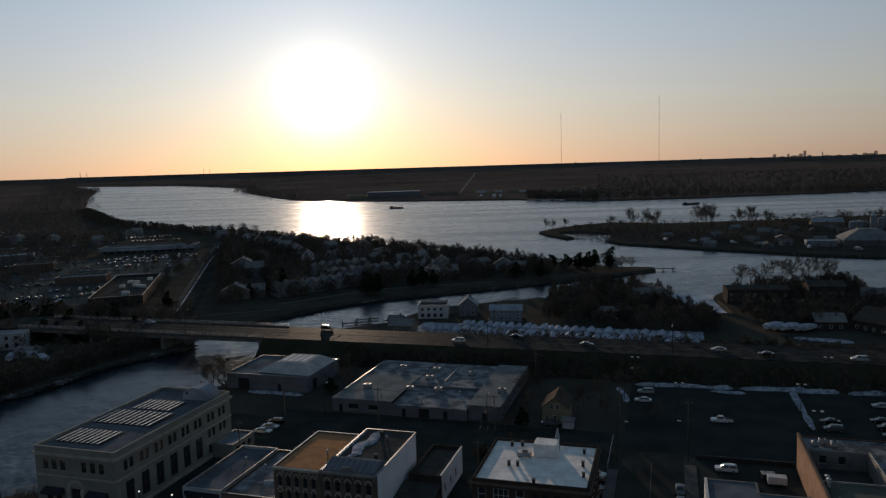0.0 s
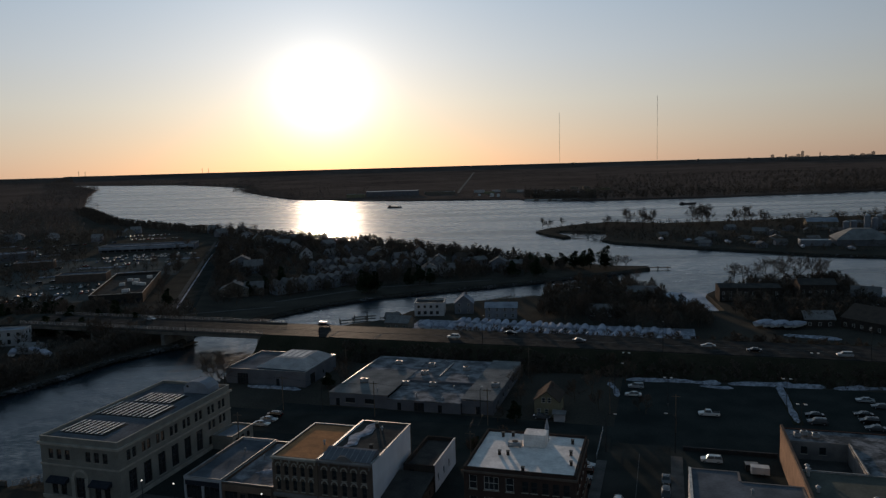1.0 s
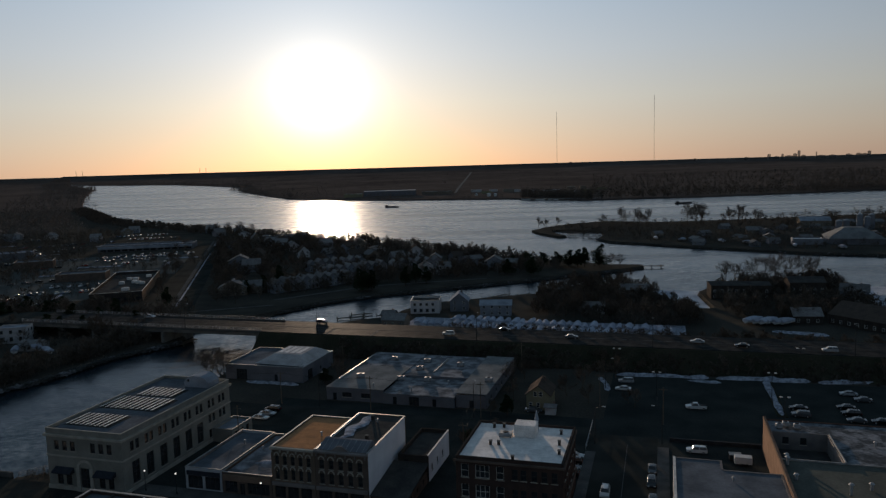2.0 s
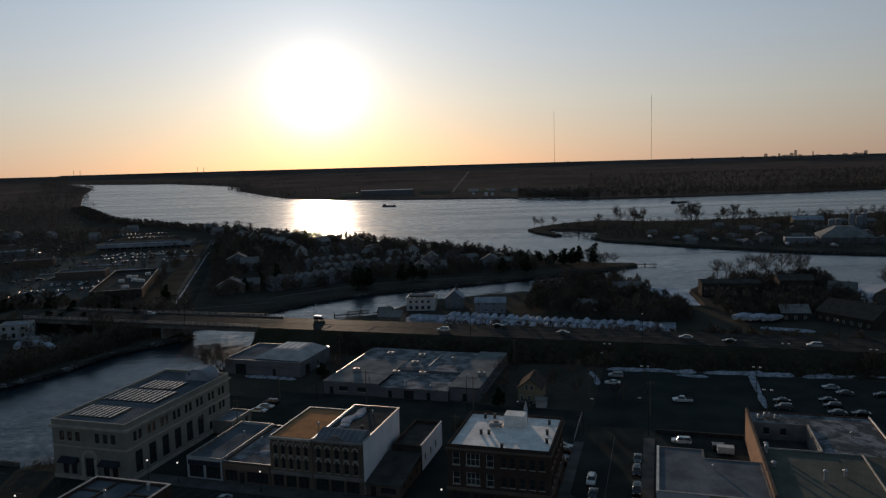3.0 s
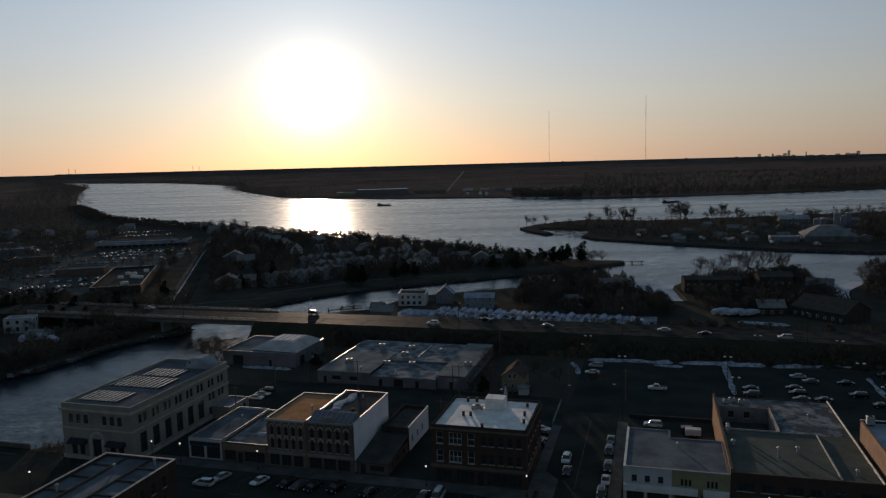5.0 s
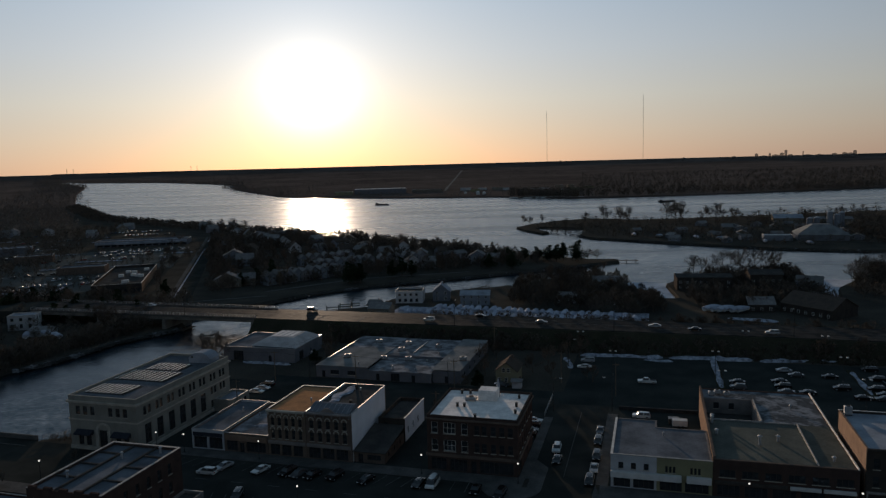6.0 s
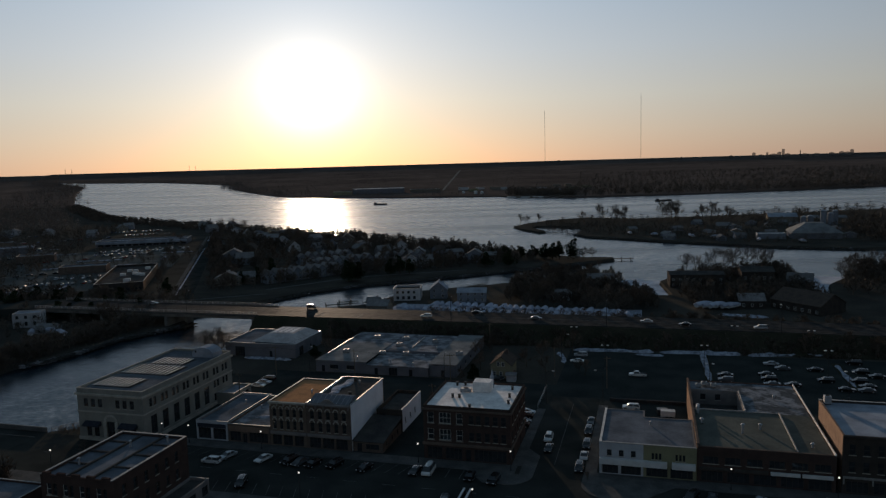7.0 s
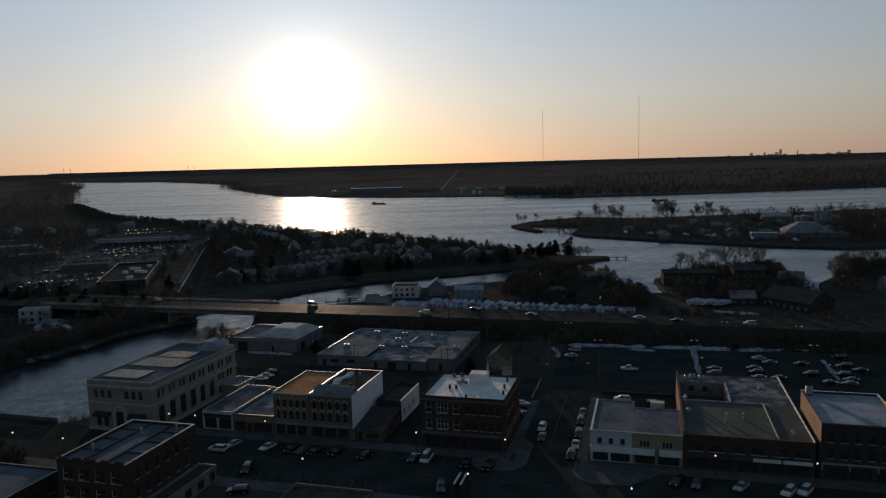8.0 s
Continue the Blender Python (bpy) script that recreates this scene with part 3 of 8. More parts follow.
def window_meshes(w, h, style):
    key = (round(w, 2), round(h, 2), style)
    if key in WINDOW_MESH:
        return WINDOW_MESH[key]
    fm = M["frame_dark"] if style.startswith("dark") else M["frame_white"]
    t = 0.09 if w < 2 else 0.12
    xs, zs = [0, t], [0, t]
    if "cross" in style or w > 1.9:
        k = max(2, round(w / 1.1))
        for i in range(1, k):
            xs += [w * i / k - 0.04, w * i / k + 0.04]
    if "sash" in style:
        zs += [h * 0.5 - 0.04, h * 0.5 + 0.04]
    xs += [w - t, w]
    zs += [h - t, h]
    # one lattice of bars: even columns and rows are solid, the rest stays open
    bm = bmesh.new()
    vs = {(i, k, d): bm.verts.new((x, y, z)) for i, x in enumerate(xs) for k, z in enumerate(zs) for d, y in ((0, 0.0), (1, 0.12))}
    nx, nz = len(xs) - 1, len(zs) - 1

    def is_bar(i, k):
        return 0 <= i < nx and 0 <= k < nz and (i % 2 == 0 or k % 2 == 0)

    for i in range(nx):
        for k in range(nz):
            if not is_bar(i, k):
                continue
            for d in (0, 1):
                bm.faces.new((vs[i, k, d], vs[i + 1, k, d], vs[i + 1, k + 1, d], vs[i, k + 1, d]))
            for (di, dk), (a, b) in (((-1, 0), ((i, k), (i, k + 1))), ((1, 0), ((i + 1, k), (i + 1, k + 1))), ((0, -1), ((i, k), (i + 1, k))), ((0, 1), ((i, k + 1), (i + 1, k + 1)))):
                if not is_bar(i + di, k + dk):
                    bm.faces.new((vs[(*a, 0)], vs[(*b, 0)], vs[(*b, 1)], vs[(*a, 1)]))
    frame_me = mesh_of("window", bm, fm)
    bm = bmesh.new()
    box(bm, t, w - t, 0.05, 0.07, t, h - t)
    pane_me = mesh_of("pane", bm, M["glass"])
    bm = bmesh.new()
    box(bm, -0.12, w + 0.12, -0.26, 0.02, -0.14, -0.002)
    sill_me = mesh_of("sill", bm, M["stone_trim"])
    WINDOW_MESH[key] = (frame_me, pane_me, sill_me)
    return WINDOW_MESH[key]


def wall_boxes(bm, length, height, thick, openings):
    zs = sorted({0.0, height, *[z for o in openings for z in (o[2], o[3])]})
    for z0, z1 in zip(zs, zs[1:]):
        if z1 - z0 < 1e-4:
            continue
        holes = sorted((o[0], o[1]) for o in openings if o[2] < z1 - 1e-4 and o[3] > z0 + 1e-4)
        x = 0.0
        for a, b in holes:
            if a > x + 1e-4:
                box(bm, x, a, 0, thick, z0, z1)
            x = max(x, b)
        if x < length - 1e-4:
            box(bm, x, length, 0, thick, z0, z1)


def wall(parent, m, length, height, material, openings=(), style="dark", thick=0.4, sills=True, name="wall", label=""):
    """openings: rows of x0, x1, z0, z1 and, if wished, a window style of its own."""
    bm = bmesh.new()
    wall_boxes(bm, length, height, thick, openings)
    put(part(name, bm, material, parent, label), m)
    for o in openings:
        st = o[4] if len(o) > 4 else style
        if st == "open":
            continue
        f, p, s = window_meshes(o[1] - o[0], o[3] - o[2], st)
        w = put(part("window", f, None, parent), m @ pose(o[0], 0.16, o[2]))
        part("pane", p, None, w)
        if sills and o[2] > 0.9:
            part("sill", s, None, w)


def row(x0, pitch, count, w, z0, z1, style=None):
    return [(x0 + i * pitch, x0 + i * pitch + w, z0, z1) + ((style,) if style else ()) for i in range(count)]


def shell(b, w, d, h, material, front=(), right=(), back=(), left=(), style="dark", thick=0.4, mats=None, sills=True):
    """Four walls with openings, each a part."""
    mats = mats or {}
    wall(b, pose(0, 0, 0), w, h, mats.get("front", material), front, style, thick, sills)
    wall(b, pose(w, thick, 0, 0, 0, 90), d - 2 * thick, h, mats.get("right", material), right, style, thick, sills)
    wall(b, pose(w, d, 0, 0, 0, 180), w, h, mats.get("back", material), back, style, thick, sills)
    wall(b, pose(0, d - thick, 0, 0, 0, 270), d - 2 * thick, h, mats.get("left", material), left, style, thick, sills)


def flat_roof(b, w, d, h, material, parapet=0.7, cope=None, thick=0.4, cope_sides="fblr"):
    bm = bmesh.new()
    box(bm, thick, w - thick, thick, d - thick, h - parapet - 0.4, h - parapet)
    part("roof", bm, material, b)
    cope = cope or M["coping"]
    o, e = 0.06, 0.26
    for s, (x0, x1, y0, y1) in dict(f=(-o, w + o, -o, e), b=(-o, w + o, d - e, d + o), l=(-o, e, e, d - e), r=(w - e, w + o, e, d - e)).items():
        if s in cope_sides:
            bm = bmesh.new()
            box(bm, x0, x1, y0, y1, h, h + 0.1)
            part("coping", bm, cope, b)


def building(name, u0, v0, label, category="building", group=""):
    return thing(name, u0, v0, -0.1, 0, label, category, group)


def on_roof(name, u, v, z, label, category):
    return thing(name, u, v, z, 0, label, category, "rooftop equipment")


def vent(u, v, z, h=0.8, r=0.28):
    bm = bmesh.new()
    tube(bm, (0, 0, 0), (0, 0, h), r * 0.7, sides=10)
    ob = on_roof("roof_vent", u, v, z, "pale metal vent pipe on a flat roof", "vent")
    part("pipe", bm, M["metal"], ob)
    bm = bmesh.new()
    tube(bm, (0, 0, h), (0, 0, h + 0.25), r * 1.25, r * 0.5, 10)
    part("cowl", bm, M["metal"], ob)
    return ob


def hvac(u, v, z, w=2.2, d=1.6, h=1.2):
    ob = on_roof("air_conditioner", u, v, z, "grey metal rooftop air conditioning unit", "air conditioner")
    bm = bmesh.new()
    bevelled(bm, 0, w, 0, d, 0.15, h, 0.05)
    part("casing", bm, M["metal"], ob)
    bm = bmesh.new()
    tube(bm, (w * 0.5, d * 0.5, h), (w * 0.5, d * 0.5, h + 0.12), d * 0.32, sides=14)
    part("fan_guard", bm, M["metal_dark"], ob)
    for x in (0.1, w - 0.3):
        bm = bmesh.new()
        box(bm, x, x + 0.2, 0.05, d - 0.05, 0, 0.15)
        part("rail", bm, M["metal_dark"], ob)
    return ob


def chimney(u, v, z, h=1.3, w=0.7, material=None):
    ob = on_roof("chimney", u, v, z, "short brick chimney on a flat roof", "chimney")
    bm = bmesh.new()
    box(bm, 0, w, 0, w, 0, h)
    part("shaft", bm, material or M["brick_dark"], ob)
    bm = bmesh.new()
    box(bm, -0.08, w + 0.08, -0.08, w + 0.08, h, h + 0.12)
    part("cap", bm, M["concrete_dark"], ob)


def arch_hood(w, rise, material, name="window_hood"):
    """A half-round raised hood over a window, from x 0 to w."""
    bm = bmesh.new()
    k = 8
    inner, outer = [], []
    for i in range(k + 1):
        a = math.pi * i / k
        inner.append((w / 2 - math.cos(a) * w * 0.42, math.sin(a) * rise * 0.72))
        outer.append((w / 2 - math.cos(a) * w * 0.6, math.sin(a) * rise))
    lo = [[bm.verts.new((x, y, z)) for x, z in ring] for ring, y in ((inner, -0.16), (outer, -0.16), (outer, 0.0), (inner, 0.0))]
    for r in range(4):
        a, b = lo[r], lo[(r + 1) % 4]
        for i in range(k):
            bm.faces.new((a[i], a[i + 1], b[i + 1], b[i]))
    return mesh_of(name, bm, material)


# the limestone public building with solar panels
PU, PV, PW, PD, PH = -126.8, 118.2, 19.8, 41.0, 13.8


def post_building():
    b = building("public_building", PU, PV, "pale limestone two-storey public building with solar panels on its flat roof")
    front = row(2.0, 2.15, 3, 1.25, 9.0, 11.2) + row(11.6, 2.15, 3, 1.25, 9.0, 11.2) + row(2.3, 2.3, 2, 1.5, 1.2, 4.4) + row(13.4, 2.3, 2, 1.5, 1.2, 4.4) + [(8.6, 11.2, 0.2, 5.4)]
    right = []
    for k in range(6):
        right += row(2.2 + k * 4.7, 1.7, 2, 1.15, 9.0, 11.2) + [(2.4 + k * 4.7, 4.9 + k * 4.7, 1.6, 6.6)]
    for k in range(2):
        for z in (1.4, 5.2, 9.0):
            right += row(30.8 + k * 4.6, 1.7, 2, 1.15, z, z + 2.1)
    left = []
    for k in range(7):
        left += row(2.2 + k * 4.7, 1.7, 2, 1.15, 9.0, 11.2) + [(2.4 + k * 4.7, 4.9 + k * 4.7, 1.6, 6.6)]
    back = row(2.0, 2.6, 6, 1.25, 9.0, 11.2)
    shell(b, PW, PD, PH, M["limestone"], front, right, back, left, "dark_sash")
    flat_roof(b, PW, PD, PH, M["roof_slate"], 0.55, M["stone_trim"])
    for z, o, t in ((12.1, 0.45, 0.5), (7.6, 0.18, 0.35), (0.0, 0.2, 1.0)):
        for x0, x1, y0, y1 in ((-o, PW + o, -o, -0.004), (-o, PW + o, PD + 0.004, PD + o), (PW + 0.004, PW + o, -0.004, PD + 0.004), (-o, -0.004, -0.004, PD + 0.004)):
            bm = bmesh.new()
            box(bm, x0, x1, y0, y1, z, z + t)
            part("cornice" if z > 1 else "plinth", bm, M["stone_trim"], b)
    # arched doorway with its surround
    bm = bmesh.new()
    box(bm, 7.7, 8.6, -0.35, -0.004, 0, 5.4)
    box(bm, 11.2, 12.1, -0.35, -0.004, 0, 5.4)
    part("door_surround", bm, M["stone_trim"], b)
    put(part("door_arch", arch_hood(3.6, 1.9, M["stone_trim"], "door_arch"), None, b), pose(8.1, -0.004, 5.4))
    for x in (2.0, 12.9):
        bm = bmesh.new()
        vs = [(x, -1.5, 4.5), (x + 4.9, -1.5, 4.5), (x + 4.9, -0.01, 5.3), (x, -0.01, 5.3), (x, -1.5, 4.2), (x + 4.9, -1.5, 4.2), (x + 4.9, -0.01, 4.2), (x, -0.01, 4.2)]
        vs = [bm.verts.new(p) for p in vs]
        for f in ((0, 1, 2, 3), (7, 6, 5, 4), (4, 5, 1, 0), (5, 6, 2, 1), (6, 7, 3, 2), (7, 4, 0, 3)):
            bm.faces.new([vs[i] for i in f])
        part("awning", bm, M["awning_blue"], b, "dark blue fabric awning")
    return b


post_building()


# Frame metal, brightened to stand for glare off the panels.
M["aluminium"] = mat("glare_aluminium", (0.82, 0.80, 0.74), (0.72, 0.70, 0.65), 0.8, 0.36, fine=5.0, bump=0.05, detail=0.08, spec=0.6)


def solar_array(u0, u1, v0, v1, rows):
    ob = on_roof("solar_array", u0, v0, PH - 0.65, "rows of dark tilted solar panels on aluminium frames", "solar panels")
    pitch = (u1 - u0) / rows
    L = v1 - v0
    w = pitch * 0.38
    bm = bmesh.new()
    box(bm, 0, w, 0, L, 0, 0.05)
    pm = mesh_of("solar_panel", bm, M["panel_cell"])
    bm = bmesh.new()
    for y in (-0.06, L):
        box(bm, -0.04, w + 0.04, y, y + 0.06, -0.03, 0.075)
    # Wide pale rails give the bright glare of the panel faces as colour.
    box(bm, w - 0.17, w + 0.14, 0, L, 0.052, 0.085)
    box(bm, -0.03, 0.02, 0, L, 0.052, 0.085)
    fmesh = mesh_of("panel_frame", bm, M["aluminium"])
    bm = bmesh.new()
    for k in range(4):
        y = L * (k + 0.2) / 4
        box(bm, w * 0.86, w * 0.86 + 0.06, y, y + 0.06, -0.32, 0)
        box(bm, 0.05, 0.11, y, y + 0.06, -0.1, 0)
    leg = mesh_of("bracket", bm, M["metal"])
    # Black sheet added to give the shade in the gaps between rows.
    bm = bmesh.new()
    box(bm, -0.3, u1 - u0 + 0.1, -0.3, L + 0.3, 0.0, 0.05)
    part("shade_sheet", bm, M["roof_tar"], ob, "black sheet standing in for the shade between panel rows")
    for i in range(rows):
        m = pose(i * pitch, 0, 0.22, 0, -8.2, 0)
        p = put(part("solar_panel", pm, None, ob), m)
        part("panel_frame", fmesh, None, p)
        tagged(part("bracket", leg, None, p), kind="stuff")


solar_array(-125.2, -113.6, 122.4, 129.4, 9)
solar_array(-126.0, -110.4, 134.0, 142.2, 11)
solar_array(-123.4, -112.8, 144.0, 150.0, 8)


def penthouse():
    ob = on_roof("roof_penthouse", -115.8, 152.6, PH - 0.6, "pale grey plant room with a barrel roof", "plant room")
    bm = bmesh.new()
    prof = [(0, 0), (0, 1.3), (0.9, 2.4), (2.4, 2.95), (4.6, 2.95), (6.1, 2.4), (7.0, 1.3), (7.0, 0)]
    a = [bm.verts.new((x, 0, z)) for x, z in prof]
    c = [bm.verts.new((x, 4.8, z)) for x, z in prof]
    bm.faces.new(a)
    bm.faces.new(c[::-1])
    for i in range(8):
        bm.faces.new((a[i], a[(i + 1) % 8], c[(i + 1) % 8], c[i]))
    part("casing", bm, M["roof_pale"], ob)
    bm = bmesh.new()
    tube(bm, (1.2, -0.02, 1.7), (1.2, 0.1, 1.7), 0.35, sides=12)
    part("louvre", bm, M["metal_dark"], ob)


penthouse()


def annex():
    b = building("annex", -106.8, 150.5, "low pale annex with a white coping against the public building")
    shell(b, 5.6, 9.5, 3.6, M["limestone"], [], row(1.0, 2.6, 3, 1.4, 1.0, 2.6), style="dark")
    flat_roof(b, 5.6, 9.5, 3.6, M["roof_pale"], 0.5)


annex()


# low shops
def low_shops():
    b = building("shop", -96.2, 124.4, "low white and blue shopfront with a grey flat roof")
    shell(b, 9.0, 23, 5.2, M["stucco_dull"], [(0.5, 4.2, 0.5, 3.4), (4.8, 8.5, 0.5, 3.4)], row(3, 5, 3, 1.2, 1.4, 2.8), style="dark_cross", mats={"right": M["brick_grey"], "left": M["brick_grey"]}, sills=False)
    flat_roof(b, 9.0, 23, 5.2, M["roof_grey"], 0.5)
    bm = bmesh.new()
    bevelled(bm, 0.4, 8.6, -0.2, -0.004, 3.5, 4.5, 0.03)
    part("sign_board", bm, M["awning_blue"], b, "blue sign board")
    b = building("shop", -87.1, 124.4, "low brown-fronted shop with a snow-patched flat roof")
    shell(b, 11.9, 23, 4.9, M["brick_brown"], [(0.6, 3.6, 0.5, 3.0), (4.2, 5.4, 0.1, 2.6), (6.0, 11.2, 0.5, 3.0)], style="dark_cross", sills=False)
    flat_roof(b, 11.9, 23, 4.9, M["roof_snowy"], 0.45)
    bm = bmesh.new()
    bevelled(bm, 0.3, 11.6, -0.22, -0.004, 3.1, 4.4, 0.03)
    part("sign_board", bm, M["brick_orange"], b, "orange-brown sign band")
    for u, v in ((-85, 138), (-80, 142), (-91, 140)):
        vent(u, v, 4.4 if u > -87 else 4.7)


low_shops()


def victorian(u0, w, d, h, label, wallm, roofm, sidem, bays, hoodm, cornice, cope):
    b = building("shop_building", u0, 124.5, label)
    pitch = (w - 1.0) / bays
    ww = pitch * 0.482
    front = row(0.9, pitch, bays, ww, 4.5, 6.7, "dark_sash") + row(0.9, pitch, bays, ww, 7.7, 9.6, "dark_sash")
    k = 3
    front += [(0.5 + i * (w - 1.0) / k, 0.5 + i * (w - 1.0) / k + (w - 1.0) / k - 0.5, 0.4, 3.0, "dark_cross") for i in range(k)]
    shell(b, w, d, h, wallm, front, (), row(2, 3.0, 3, 1.1, 5, 7), (), mats={"right": sidem, "left": sidem})
    flat_roof(b, w, d, h, roofm, 0.22, cope, cope_sides="lrb")
    hood = arch_hood(ww * 1.25, 0.85, hoodm)
    for i in range(bays):
        for z in (6.7, 9.6):
            put(part("window_hood", hood, None, b), pose(0.9 + i * pitch - ww * 0.125, -0.004, z))
    bm = bmesh.new()
    bevelled(bm, -0.1, w + 0.1, -0.7, -0.004, h - 0.45, h + 0.12, 0.12)
    part("cornice", bm, cornice, b)
    br = bmesh.new()
    box(br, 0, 0.22, -0.5, -0.004, h - 1.1, h - 0.46)
    me = mesh_of("bracket", br, cornice)
    for i in range(bays + 1):
        put(part("bracket", me, None, b), pose(0.3 + i * (w - 0.8) / bays, 0, 0))
    bm = bmesh.new()
    bevelled(bm, 0.1, w - 0.1, -0.35, -0.004, 3.2, 4.0, 0.05)
    part("sign_board", bm, M["brick_grey"], b)
    return b


victorian(-75.1, 10.0, 19.5, 11.5, "tan brick shop building with arched windows and gravel roof", M["brick_tan"], M["roof_gravel"], M["brick_brown"], 5, M["stone_trim"], M["stone_trim"], M["coping_sunlit"])
victorian(-65.0, 11.5, 23.0, 11.6, "dark brick shop building with arched windows and white side wall", M["brick_brown"], M["roof_tar"], M["stucco_white"], 5, M["stone_trim"], M["brick_grey"], M["coping"])


def gable_crest(u, w):
    ob = thing("roof_crest", u, 124.3, 11.6, 0, "small ornamental gable on a shop cornice", "gable")
    bm = bmesh.new()
    vs = [(0, 0, 0), (w, 0, 0), (w * 0.62, 0, 1.1), (w * 0.38, 0, 1.1)]
    lo = [bm.verts.new(p) for p in vs]
    hi = [bm.verts.new((x, 0.4, z)) for x, y, z in vs]
    bm.faces.new(lo)
    bm.faces.new(hi[::-1])
    for i in range(4):
        bm.faces.new((lo[i], lo[(i + 1) % 4], hi[(i + 1) % 4], hi[i]))
    part("pediment", bm, M["brick_grey"], ob)


gable_crest(-61.5, 4.2)


def front_slope():
    """A low slate-blue roof slope behind the cornice of the white-sided shop building."""
    ob = thing("front_roof", -65.0, 125.0, 11.5, 0, "low blue-grey roof slope behind a shop cornice", "roof slope")
    bm = bmesh.new()
    prof = [(0.0, 0.02), (3.6, 1.1), (4.4, 1.1), (5.4, -0.1), (0.0, -0.1)]
    a = [bm.verts.new((0.5, y, z)) for y, z in prof]
    c = [bm.verts.new((10.9, y, z)) for y, z in prof]
    bm.faces.new(a)
    bm.faces.new(c[::-1])
    for i in range(5):
        bm.faces.new((a[i], a[(i + 1) % 5], c[(i + 1) % 5], c[i]))
    part("slope", bm, M["stucco_grey"], ob)
    for k in range(8):
        bm = bmesh.new()
        x = 1.4 + k * 1.25
        vs = [bm.verts.new(p) for p in ((x, 0.0, 0.06), (x + 0.08, 0.0, 0.06), (x + 0.08, 3.6, 1.16), (x, 3.6, 1.16), (x, 0.0, 0.0), (x + 0.08, 0.0, 0.0), (x + 0.08, 3.6, 1.08), (x, 3.6, 1.08))]
        for f in ((0, 1, 2, 3), (4, 5, 1, 0), (5, 6, 2, 1), (6, 7, 3, 2), (7, 4, 0, 3)):
            bm.faces.new([vs[i] for i in f])
        part("seam", bm, M["metal"], ob)


front_slope()
for u, v in ((-60.5, 144), (-57, 132)):
    chimney(u, v, 11.1, 1.2, 0.6)
for u, v in ((-67.5, 133), (-58.5, 143), (-62, 129)):
    vent(u, v, 11.1)


def small_building():
    b = building("workshop", -52.4, 139.0, "small dark workshop with a white side wall and sunlit-white coping")
    shell(b, 6.9, 16.6, 6.1, M["stucco_white"], [(1.2, 2.4, 3.6, 5.0)], row(2, 4, 3, 1.0, 2.0, 3.4), mats={"front": M["brick_dark"], "left": M["brick_dark"], "back": M["brick_dark"]})
    flat_roof(b, 6.9, 16.6, 6.1, M["roof_tar"], 0.9, M["coping_sunlit"], cope_sides="r")
    b = building("lean_to", -53.3, 125.2, "low shed with a black sloping roof beside a white wall")
    wall(b, pose(0, 0, 0), 7.6, 2.7, M["brick_brown"], [(1.0, 2.2, 0.1, 2.2), (3.2, 6.6, 0.8, 2.1)], "dark_cross")
    wall(b, pose(7.6, 0.4, 0, 0, 0, 90), 13.2, 2.7, M["brick_brown"], row(2, 4, 3, 1.0, 0.9, 2.1), "dark")
    bm = bmesh.new()
    vs = [(-0.1, -0.5, 2.71), (8.0, -0.5, 2.71), (8.0, 13.8, 4.4), (-0.1, 13.8, 4.4)]
    lo = [bm.verts.new(p) for p in vs]
    hi = [bm.verts.new((x, y, z + 0.2)) for x, y, z in vs]
    bm.faces.new(lo[::-1])
    bm.faces.new(hi)
    for i in range(4):
        bm.faces.new((lo[i], lo[(i + 1) % 4], hi[(i + 1) % 4], hi[i]))
    part("roof", bm, M["roof_tar"], b)


small_building()


